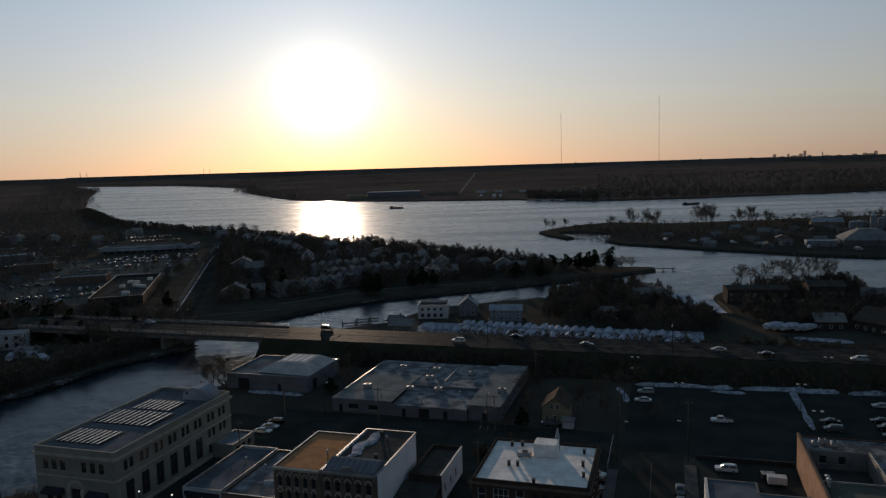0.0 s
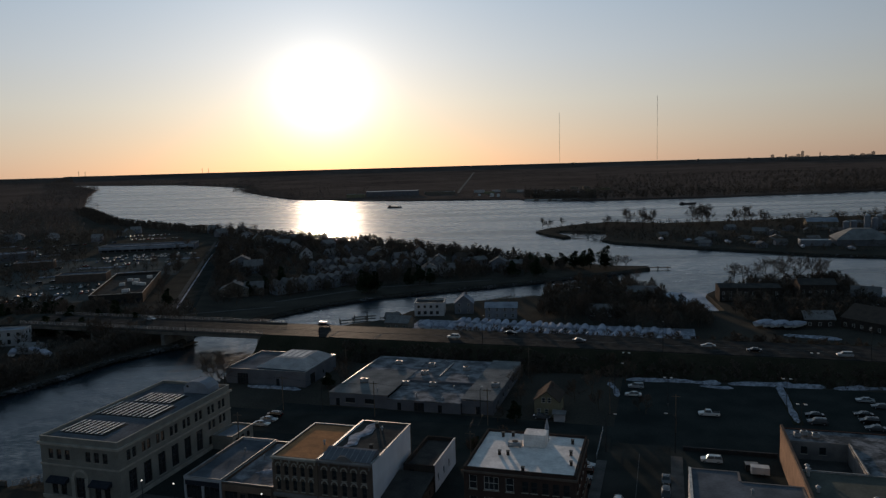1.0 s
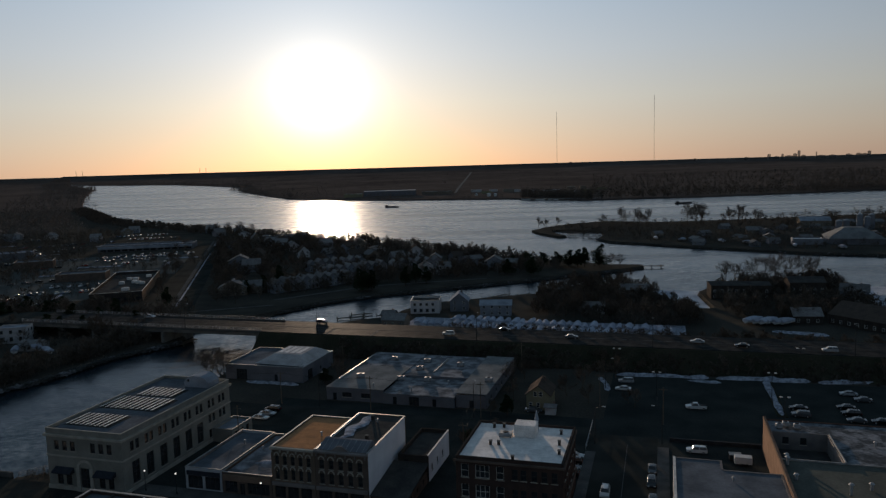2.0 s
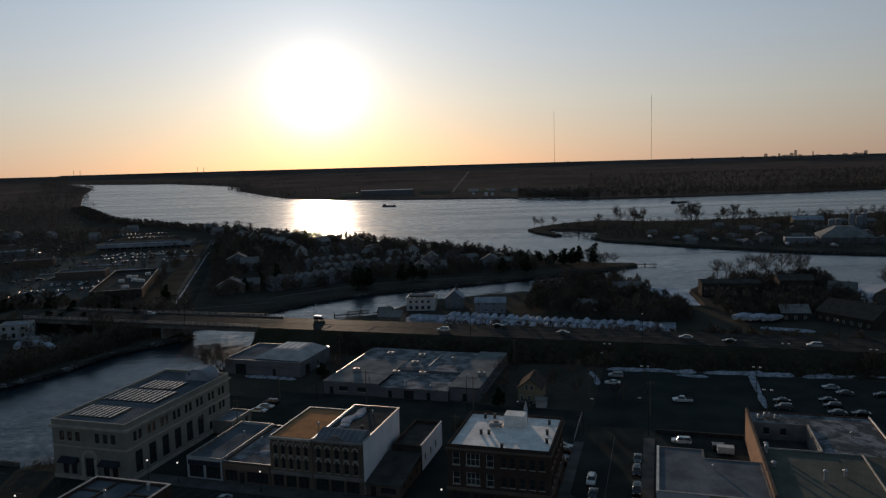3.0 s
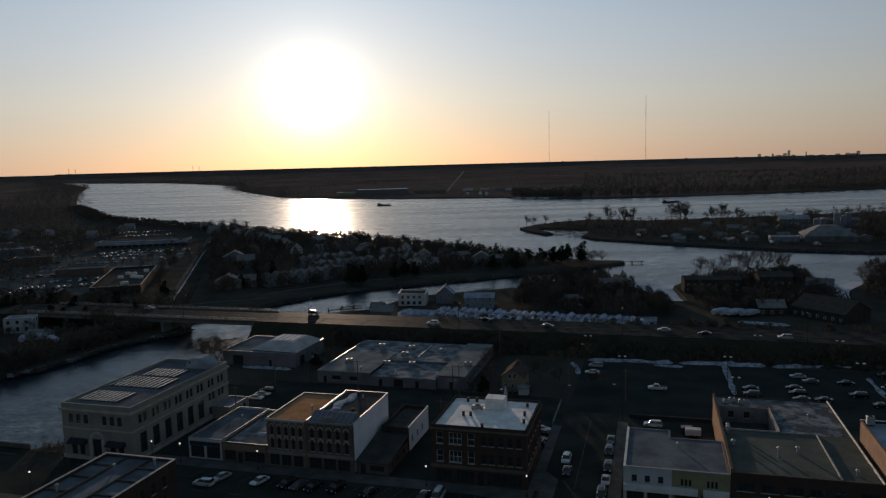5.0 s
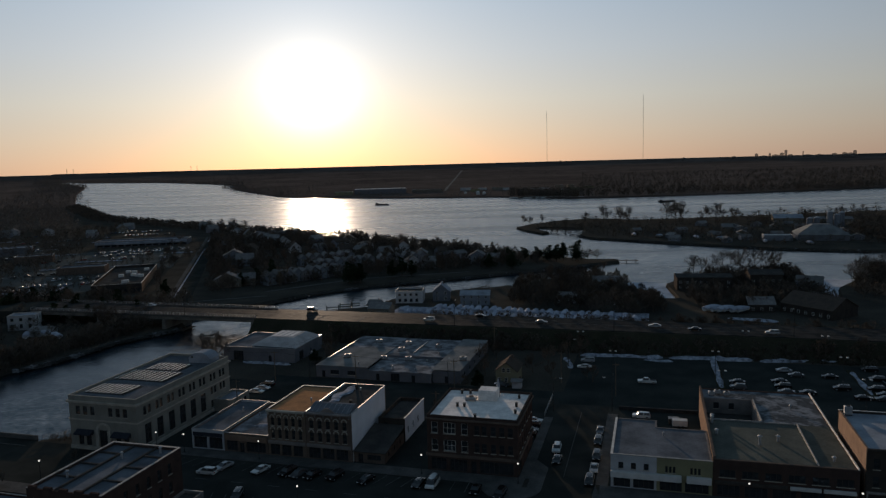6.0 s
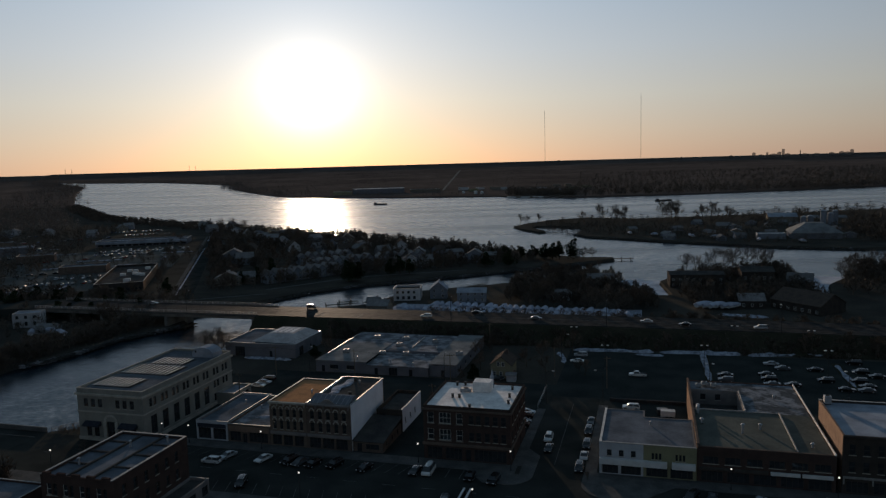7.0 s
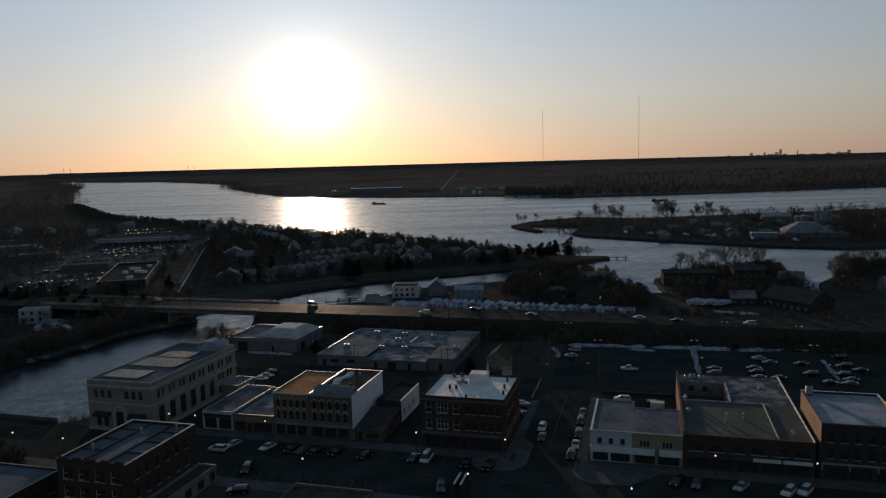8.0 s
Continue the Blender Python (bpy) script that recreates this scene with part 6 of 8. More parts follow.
snow_heap("snowdrift", [(-127, 199.6), (-118, 199.8), (-108, 199.4)], 3.0, 0.8, "bank of old snow in front of the warehouse", 0.0)
snow_heap("snowdrift", [(-16.0, 226), (-13.4, 219), (-12.5, 212)], 2.2, 0.7, "patch of old snow by a hedge", 0.03)
slab("traffic_island", [(32.2, 34.8, 198, 232), (72.5, 75.0, 196, 226)], -0.2, 0.17, M["grass"], "grassed kerbed island in the parking lot", "traffic island")
snow_heap("snowdrift", [(33.5, 199), (33.4, 212), (33.2, 231)], 2.3, 0.8, "old snow on a kerbed island of the lot", 0.17)
snow_heap("snowdrift", [(73.7, 200), (73.7, 224)], 1.9, 0.5, "old snow on a kerbed island of the lot", 0.17)


def flat_sheet(name, pts, z, material, label, category):
    bm = bmesh.new()
    prism(bm, pts, z - 0.25, z)
    return solid(name, bm, material, None, label, category, kind="structure")


M["ice"] = mat("snow_covered_ice", (0.55, 0.58, 0.63), (0.34, 0.37, 0.42), 0.08, 0.5, fine=0.8, detail=0.15)
flat_sheet("ice", [(121.5, 315), (134, 315), (141, 352), (150, 372), (132, 382), (119, 378), (120, 345)], -1.9, M["ice"], "snow-covered ice in a boat slip", "ice")
flat_sheet("ice", [(195, 298), (207, 298), (222, 330), (254, 364), (236, 372), (214, 372), (203, 338)], -1.9, M["ice"], "snow-covered ice in a boat slip", "ice")

WORLD = Matrix.Identity(4)
for x, y, a, L in ((-262, 500, 12, 30), (-215, 508, 12, 24), (-255, 540, 10, 34), (-205, 585, 8, 26), (-300, 590, 20, 22), (-340, 630, 24, 28), (-238, 398, 16, 20), (-205, 402, 100, 18), (-395, 640, 24, 26), (-190, 540, 100, 26), (-310, 700, 20, 24), (-420, 720, 28, 24)):
    c, s = math.cos(radians(a)), math.sin(radians(a))
    snow_heap("snowdrift", [(x, y), (x + c * L, y + s * L)], 2.6, 0.9, "ploughed ridge of snow in a western car park", 0.03, WORLD)
snow_heap("snowdrift", [(-126, 366), (-137, 420), (-149, 478), (-166, 560), (-176, 610)], 1.3, 0.4, "long low ridge of sunlit snow beside the avenue", 0.1, WORLD)
snow_heap("snowdrift", [(-190, 672), (-204, 737), (-214, 785)], 1.8, 0.5, "long low ridge of sunlit snow beside the avenue", 0.1, WORLD)
snow_heap("snowdrift", [(136, 272), (144, 268), (153, 262)], 7.0, 0.9, "wide patch of old snow by the harbour houses", 0.0, WORLD)
snow_heap("snowdrift", [(76, 280), (88, 279), (98, 277)], 5.5, 0.9, "wide patch of old snow at the boatyard's end", 0.0, WORLD)
snow_heap("snowdrift", [(-62.9, 131.5), (-61.6, 134), (-62.8, 138), (-61.2, 141), (-61.8, 147)], 3.4, 0.2, "drift of old snow along a roof parapet", 11.38)
snow_heap("snowdrift", [(-83, 131), (-80, 132.5), (-77.5, 132)], 2.6, 0.35, "thin patch of old snow on a shop roof", 4.36)


# boulders along the river banks
def boulders(name, line, count, label, spread=2.0, z0=-1.6, z1=-0.1):
    v, f = [], []
    pts = resample(line, 1.0)
    for k in range(count):
        x, y = pts[rng.randrange(len(pts))]
        t = rng.random()
        c = Vector((x + rng.uniform(-spread, spread) * 0.5, y + rng.uniform(-spread, spread) * 0.5, z0 + (z1 - z0) * t))
        r = rng.uniform(0.3, 0.8)
        n = len(v)
        for i in range(5):
            a = 2 * math.pi * i / 5 + rng.uniform(-.3, .3)
            v.append((c.x + math.cos(a) * r * rng.uniform(.7, 1.1), c.y + math.sin(a) * r * rng.uniform(.7, 1.1), c.z))
        v.append((c.x + rng.uniform(-.2, .2), c.y, c.z + r * rng.uniform(.5, .9)))
        v.append((c.x, c.y + rng.uniform(-.1, .1), c.z - r * 0.6))
        for i in range(5):
            f += [(n + i, n + (i + 1) % 5, n + 5), (n + (i + 1) % 5, n + i, n + 6)]
    from_arrays(name, v, f, M["rock"], label, "rocks", "stuff")


boulders("riprap", uvs((-204, 176), (-200.5, 187), (-198.5, 198), (-197.6, 219), (-185.6, 246)), 700, "grey boulders with old snow along the river bank")
boulders("riprap", uvs((-141, 225), (-140.5, 200), (-134.5, 175), (-131.5, 150), (-132, 127)), 420, "grey boulders along the town bank")
boulders("riprap", [(-72, 347), (-52, 369), (-30, 385), (-11, 392), (39, 411), (57, 418), (90, 434), (126, 449)], 900, "grey boulders along the canal bank")
boulders("riprap", [(118, 700), (128, 671), (150, 654), (160, 611), (180, 591), (210, 559), (271, 500), (324, 471)], 700, "grey boulders round the harbour point", 4.0)
boulders("riprap", [(112, 729), (130, 761), (160, 791), (205, 815), (256, 780), (352, 784)], 500, "grey boulders round the harbour point", 4.0)

# ---- houses, marina, far buildings ----
WALLS = ("siding_grey", "siding_tan", "siding_blue", "siding_white")


def house(x, y, turn, w, d, eave, ridge, wallm, roofm, along, label, group="houses"):
    b = new("house")
    b.matrix_basis = pose(x, y, -0.1, 0, 0, turn)
    tagged(b, label, "house", group)
    gable_house(b, w, d, eave, ridge, M[wallm], M[roofm], along)
    n = max(2, int(w / 3.2))
    for floor in range(2 if eave > 4.2 else 1):
        for i in range(n):
            window_on(b, pose((i + 0.5) * w / n - 0.55, -0.02, 0.9 + floor * 2.7), 1.1, 1.4, "white_sash")
    return b


def terrace(x0, y0, turn, units, w=5.6):
    d = Vector((math.cos(radians(turn)), math.sin(radians(turn))))
    for i in range(units):
        house(x0 + d.x * i * (w + 0.05), y0 + d.y * i * (w + 0.05) + (1.2 if i % 2 else 0), turn, w, 9.0, 5.4, 8.0 if i % 2 else 7.6, "siding_grey" if i % 3 else "siding_blue", "shingle", "y",
              "pale gabled townhouse with a steep dark roof", "townhouses")


terrace(-82, 399, 36, 9)
terrace(-62, 446, 30, 8)
terrace(-20, 470, 14, 6)
terrace(-75, 480, 24, 7)
house(-133, 497, 10, 17, 10, 6.2, 10.6, "siding_blue", "shingle", "y", "large blue-grey house with a broad gable")
house(-121, 489, 10, 12, 9, 5.0, 8.6, "siding_blue", "shingle", "x", "blue-grey house wing with a dark roof")
house(-112, 396, 8, 15, 9, 4.6, 8.4, "siding_tan", "shingle", "y", "tan house with layered dark gables")
house(-100, 402, 8, 10, 8, 4.0, 7.0, "siding_tan", "shingle", "x", "tan house wing with a dark shingle roof")
house(-2, 452, 6, 9, 8, 5.2, 8.0, "siding_white", "shingle", "y", "white gabled waterside house")
house(9, 451, 6, 9, 8, 4.8, 7.4, "siding_white", "shingle", "x", "white waterside house with a long roof")
house(40, 466, -10, 13, 9, 5.0, 8.8, "siding_blue", "shingle", "y", "blue-grey gabled waterside house")
house(54, 470, -10, 8, 8, 3.6, 6.0, "siding_tan", "shingle", "x", "low tan house wing by the water")
hr = random.Random(5)
for k, (x, y) in enumerate(((-52, 528), (-38, 522), (-72, 545), (-95, 560), (-20, 508), (4, 498), (-60, 580), (-110, 600), (-85, 625), (-132, 560), (-128, 640), (-40, 560), (22, 500), (-160, 690), (-140, 655), (-10, 545), (30, 478),
                            (-58, 612), (-172, 640), (-185, 735), (-215, 770), (-160, 735), (-240, 820), (-200, 800))):
    house(x, y, hr.uniform(-12, 40), hr.uniform(9, 13), hr.uniform(8, 9.5), hr.uniform(4.2, 5.6), hr.uniform(7.2, 9.0), WALLS[k % 4], "shingle" if k % 3 else "shingle_brown", "xy"[k % 2], "suburban house with a dark shingle roof")
# west side of the avenue
for k in range(16):
    x, y = -420 + hr.uniform(-130, 90), 640 + hr.uniform(-60, 220)
    house(x, y, hr.uniform(-20, 40), hr.uniform(9, 13), 9, 4.4, 7.6, WALLS[k % 4], "shingle", "xy"[k % 2], "small house among street trees")
# harbour houses to the right
house(139, 341, -12, 27, 12, 6.8, 7.9, "brick_dark", "roof_tar", "x", "long dark boat house with a low roof", "harbour houses")
house(176, 338, -12, 16, 11, 7.6, 9.6, "brick_dark", "roof_tar", "x", "dark two-storey harbour house", "harbour houses")
house(164, 282, -64, 24, 17, 4.2, 8.6, "brick_dark", "shingle_brown", "x", "broad brown-roofed house by the slip", "harbour houses")
house(196, 330, -30, 12, 8, 4.4, 7.2, "siding_blue", "shingle", "x", "blue-grey house by the frozen slip", "harbour houses")
house(150, 283, -12, 11, 8, 3.6, 6.2, "brick_dark", "shingle", "x", "small tan harbour house", "harbour houses")
for k, (x, y) in enumerate(((235, 300), (262, 322), (285, 300), (310, 340), (340, 318))):
    house(x, y, hr.uniform(-40, 10), 12, 9, 4.6, 7.6, WALLS[k % 4], "shingle", "xy"[k % 2], "shore house among bare trees", "harbour houses")
for k in range(22):
    house(178 + hr.uniform(0, 190), 560 + hr.uniform(-25, 130), hr.uniform(-40, 20), hr.uniform(6, 12), hr.uniform(5, 9), 2.8, 4.8, WALLS[(k + 1) % 3], "shingle", "xy"[k % 2], "low building on the harbour point", "harbour houses")


def big_shed(name, x, y, turn, w, d, h, wallm, roofm, label, category, front=(), parapet=0.5, cope=None, mats=None):
    b = new(name)
    b.matrix_basis = pose(x, y, -0.1, 0, 0, turn)
    tagged(b, label, category)
    shell(b, w, d, h, M[wallm], front, (), (), (), sills=False, mats=mats)
    flat_roof(b, w, d, h, M[roofm], parapet, cope)
    return b


# shopping strip on the west side
b = big_shed("shopping_strip", -284, 646, 8, 80, 26, 5.2, "stucco_grey", "roof_grey", "long low grey shopping strip with a pale fascia", "building", [(2 + 6 * i, 6.5 + 6 * i, 0.4, 2.2, "dark_cross") for i in range(13)])
bm = bmesh.new()
bevelled(bm, 0.5, 79.5, -2.6, -0.004, 2.4, 4.6, 0.1)
part("canopy", bm, M["roof_pale"], b, "pale canopy fascia")
# Right wall tan and parapet edges white: sunlight on them put into colour.
b = big_shed("court_building", -177.3, 385.2, 13.2, 26.5, 87.0, 5.4, "brick_dark", "roof_tar", "low dark flat-roofed building with pale parapet edges", "building", [(2 + 5 * i, 5.5 + 5 * i, 0.5, 2.6, "dark_cross") for i in range(5)], 1.6, M["coping_sunlit"], {"right": M["brick_tan"]})
for i in range(9):
    px, py = hr.uniform(4, 22), hr.uniform(14, 74)
    p = b.matrix_basis @ Vector((px, py, 0))
    ob = new("air_conditioner")
    ob.matrix_basis = pose(p.x, p.y, 3.7, 0, 0, 13.5)
    tagged(ob, "white metal rooftop unit on a dark roof", "air conditioner", "rooftop equipment")
    bm = bmesh.new()
    bevelled(bm, 0, 3.0, 0, 2.2, 0, 1.6, 0.1)
    part("casing", bm, M["sign_white"], ob)
big_shed("shop", -236, 470, 12, 30, 16, 5.0, "brick_brown", "roof_grey", "low flat-roofed shop between car parks", "building")
big_shed("shop", -300, 540, 20, 26, 18, 5.5, "brick_brown", "roof_grey", "low flat-roofed brick shop", "building")
big_shed("shop", -350, 600, 24, 30, 18, 6.0, "stucco_grey", "roof_pale", "grey flat-roofed shop by the road", "building")
big_shed("shop", -150, 690, 6, 40, 18, 6.0, "stucco_grey", "roof_grey", "low pale building at the avenue's end", "building")


# the white house by the river
def white_house():
    b = new("house")
    b.matrix_basis = pose(-176.0, 296.5, -0.1, 0, 0, 8)
    tagged(b, "white two-storey flat-roofed riverside house", "house", "riverside houses")
    shell(b, 11.5, 8, 6.6, M["siding_white"], row(1.3, 3.6, 3, 1.3, 4.2, 5.6, "dark_sash") + row(1.3, 3.6, 3, 1.3, 1.0, 2.8, "dark_sash"), row(2, 3.0, 2, 1.3, 4.2, 5.6, "dark_sash"))
    flat_roof(b, 11.5, 8, 6.6, M["roof_pale"], 0.4)


white_house()
house(-160, 283, -8, 9, 6, 2.6, 4.0, "siding_white", "shingle", "x", "small white riverside cottage", "riverside houses")


def slab_world(name, x, y, turn, w, d, z0, z1, material, label, category, kind="structure"):
    bm = bmesh.new()
    box(bm, 0, w, 0, d, z0, z1)
    return solid(name, bm, M[material], pose(x, y, 0, 0, 0, turn), label, category, kind=kind)


def dock(x, y, turn, length, width=2.2, z=-1.2):
    """A plank deck on piles along local x."""
    d = new("dock")
    d.matrix_basis = pose(x, y, z, 0, 0, turn)
    tagged(d, "grey timber boat dock on piles", "dock", "docks")
    k = int(length / (0.9 if y < 420 else 3.5))
    bm = bmesh.new()
    box(bm, 0, length / k - 0.06, 0, width, -0.12, 0)
    me = mesh_of("plank", bm, M["timber"])
    for i in range(k):
        put(part("plank", me, None, d), pose(i * length / k, 0, 0))
    bm = bmesh.new()
    tube(bm, (0, 0, -3), (0, 0, 1.1), 0.16, sides=8)
    pm = mesh_of("pile", bm, M["timber"])
    for i in range(int(length / 6) + 1):
        for yy in (-0.18, width + 0.18):
            put(part("pile", pm, None, d), pose(min(length, i * 6.0), yy, 0))


dock(-124.5, 257.5, 75, 16, 3.0, -0.4)
dock(-145, 247, 20, 12)
dock(-150, 240, 10, 9)
dock(32, 369, 40, 18)
dock(46, 372, 32, 14)
dock(-20, 334, 60, 12)
dock(-40, 331, 12, 14)
dock(-34, 338, 12, 10)
dock(142, 462, -8, 14, 3.0, -0.6)
dock(-98, 290, 70, 10, 3)
for x, y, a, L in ((136, 716, 8, 26), (137, 702, 8, 28), (139, 688, 10, 22), (118, 742, 60, 30), (176, 716, 160, 20)):
    dock(x, y, a, L, 2.4)

HULL = {}


def boat_meshes(kind):
    """A winter-wrapped boat, 9 m long, along local y: hull, tented wrap, two stands."""
    if kind in HULL:
        return HULL[kind]
    L, W = (9.0, 3.0) if kind == 0 else (7.0, 2.4)
    bm = bmesh.new()
    rings = []
    for t in (0, 0.25, 0.55, 0.8, 1.0):
        w = W / 2 * (1 - max(0, t - 0.45) ** 2 * 3.0)
        w = max(0.06, w)
        rise = 0.5 * t * t
        ring = [(-w, 1.9 + rise), (-w * 0.9, 1.2 + rise), (0, 0.6 + rise * 1.6), (w * 0.9, 1.2 + rise), (w, 1.9 + rise)]
        rings.append([bm.verts.new((x, t * L, z)) for x, z in ring])
    for a, b in zip(rings, rings[1:]):
        for i in range(4):
            bm.faces.new((a[i], a[i + 1], b[i + 1], b[i]))
    bm.faces.new(rings[0])
    hull = mesh_of("hull", bm, M["sign_white"])
    bm = bmesh.new()
    rings = []
    for t, h in ((0, 2.8), (0.15, 3.2), (0.5, 3.4), (0.8, 3.0), (1.0, 2.6)):
        w = W / 2 * (1 - max(0, t - 0.45) ** 2 * 3.0) + 0.06
        w = max(0.1, w)
        rise = 0.5 * t * t
        ring = [(-w, 1.7 + rise), (-w, 2.2 + rise), (-w * 0.45, h - 0.3), (0, h), (w * 0.45, h - 0.3), (w, 2.2 + rise), (w, 1.7 + rise)]
        rings.append([bm.verts.new((x, -0.1 + t * (L + 0.2), z)) for x, z in ring])
    for a, b in zip(rings, rings[1:]):
        for i in range(6):
            bm.faces.new((a[i], a[i + 1], b[i + 1], b[i]))
    bm.faces.new(rings[0])
    bm.faces.new(rings[-1][::-1])
    wrap = mesh_of("wrap", bm, M["wrap"])
    bm = bmesh.new()
    for x in (-1, 1):
        tube(bm, (x * W * 0.45, 0, 0), (x * W * 0.3, 0, 1.4), 0.06, sides=5)
    box(bm, -W * 0.45, W * 0.45, -0.1, 0.1, 0, 0.12)
    box(bm, -0.12, 0.12, -0.12, 0.12, 0.12, 0.75)
    stand = mesh_of("stand", bm, M["metal_dark"])
    HULL[kind] = (hull, wrap, stand, L)
    return HULL[kind]


def boat(m, kind=0, label="boat in white shrink wrap on winter stands"):
    hull, wrap, stand, L = boat_meshes(kind)
    b = new("boat", hull)
    b.matrix_basis = m
    tagged(b, label, "boat", "stored boats")
    part("wrap", wrap, None, b)
    for t in (0.2, 0.62):
        put(part("stand", stand, None, b), pose(0, L * t, 0))


for k in range(32):
    u = -97 + k * 3.3
    v = 297 - 0.105 * (u + 97)
    boat(TOWN @ pose(u + hr.uniform(-.5, .5), v - 12 + hr.uniform(-1.8, 1.8), 0, 0, 0, hr.uniform(-6, 6)), 0 if hr.random() < 0.6 else 1)
    if k > 3:
        boat(TOWN @ pose(u + 1, v - 1 + hr.uniform(-1.5, 1.5), 0, 0, 0, hr.uniform(-6, 6)), k % 2)
for k in range(6):
    boat(pose(131 + k * 2.5, 284 - k * 0.6 + hr.uniform(-1, 1), 0, 0, 0, -70 + hr.uniform(-12, 12)), k % 2)
for x, y, a in ((-149, 279, 60), (-143, 274, 50), (-158, 276, 20)):
    boat(pose(x, y, 0, 0, 0, a), 1)


def marina_buildings():
    b = new("boat_house")
    b.matrix_basis = pose(-6, 331, -0.1, 0, 0, -6)
    tagged(b, "white two-storey flat-roofed marina building", "building", "marina buildings")
    shell(b, 13.5, 12, 6.2, M["siding_white"], row(1.4, 2.8, 4, 1.2, 3.8, 5.0, "dark_sash") + row(1.4, 2.8, 4, 1.4, 0.8, 2.4, "dark"), row(2, 3, 3, 1.2, 3.8, 5.0, "dark"))
    flat_roof(b, 13.5, 12, 6.2, M["roof_tar"], 0.9)
    house(12.5, 333, -6, 8.5, 9, 5.0, 8.6, "siding_blue", "roof_pale", "y", "grey-blue gabled boat shed", "marina buildings")
    house(25.5, 320, -8, 14, 10, 5.0, 6.6, "siding_blue", "roof_pale", "x", "grey metal boat shed with a low pale roof", "marina buildings")
    house(-18, 304, -18, 10, 8, 3.4, 5.6, "siding_tan", "shingle", "x", "dark shed beside the high road", "marina buildings")
    house(-19, 319, -18, 6, 5, 2.6, 4.2, "siding_tan", "shingle", "x", "small dark dock shed", "marina buildings")
    house(72, 318, -18, 9, 7, 3.0, 5.0, "siding_white", "shingle", "x", "small white shed among bare trees", "marina buildings")
    house(97, 350, -18, 14, 9, 4.8, 7.0, "siding_tan", "shingle", "x", "dark boathouse by the slip", "marina buildings")


marina_buildings()
slab("boatyard", [(-104, 12, 272, 306)], -0.3, 0.02, M["snow"], "snow-covered boatyard ground", "yard")


# harbour point: hall, sheds and silos
def harbour_point():
    b = new("sports_hall")
    b.matrix_basis = pose(308, 540, -0.1, 0, 0, -20)
    tagged(b, "large grey hall with a broad hipped roof", "hall")
    w, d, e, r = 37, 30, 4.5, 12.0
    bm = bmesh.new()
    base = [(0, 0), (w, 0), (w, d), (0, d)]
    prism(bm, base, 0, e)
    part("wall", bm, M["stucco_grey"], b)
    bm = bmesh.new()
    rings = []
    for k in range(7):
        t = k / 6
        inset = 1 - (1 - t) ** 1.0
        z = e + (r - e) * t ** 0.9
        i = 10.5 * inset
        rings.append([bm.verts.new(p) for p in ((-0.8 + i * 1.2, -0.8 + i * 1.1, z), (w + 0.8 - i * 1.2, -0.8 + i * 1.1, z), (w + 0.8 - i * 1.2, d + 0.8 - i * 1.1, z), (-0.8 + i * 1.2, d + 0.8 - i * 1.1, z))])
    for a, c in zip(rings, rings[1:]):
        for i in range(4):
            bm.faces.new((a[i], a[(i + 1) % 4], c[(i + 1) % 4], c[i]))
    bm.faces.new(rings[-1])
    part("roof", bm, M["roof_mid"], b, "grey hipped roof")
    big_shed("shed", 283, 545, -17, 21, 11, 4.6, "siding_blue", "roof_white", "long low shed with a white roof", "shed")
    house(352, 668, -18, 26, 18, 7, 10, "siding_tan", "roof_pale", "x", "broad pale warehouse on the point", "harbour buildings")
    house(384, 655, -18, 34, 16, 6, 8, "siding_tan", "shingle", "x", "broad dark warehouse on the point", "harbour buildings")
    for i, (x, y, h) in enumerate(((362, 622, 10), (368, 621, 10.5), (384, 628, 14.5), (390, 627, 12), (402, 640, 13))):
        s = new("silo")
        s.matrix_basis = pose(x, y, 0)
        tagged(s, "tall white cylindrical silo", "silo", "silos")
        bm = bmesh.new()
        tube(bm, (0, 0, 0), (0, 0, h), 2.6, sides=18)
        part("shaft", bm, M["siding_blue"], s)
        bm = bmesh.new()
        tube(bm, (0, 0, h), (0, 0, h + 1.3), 2.7, 0.4, 18)
        part("cap", bm, M["metal"], s)


harbour_point()


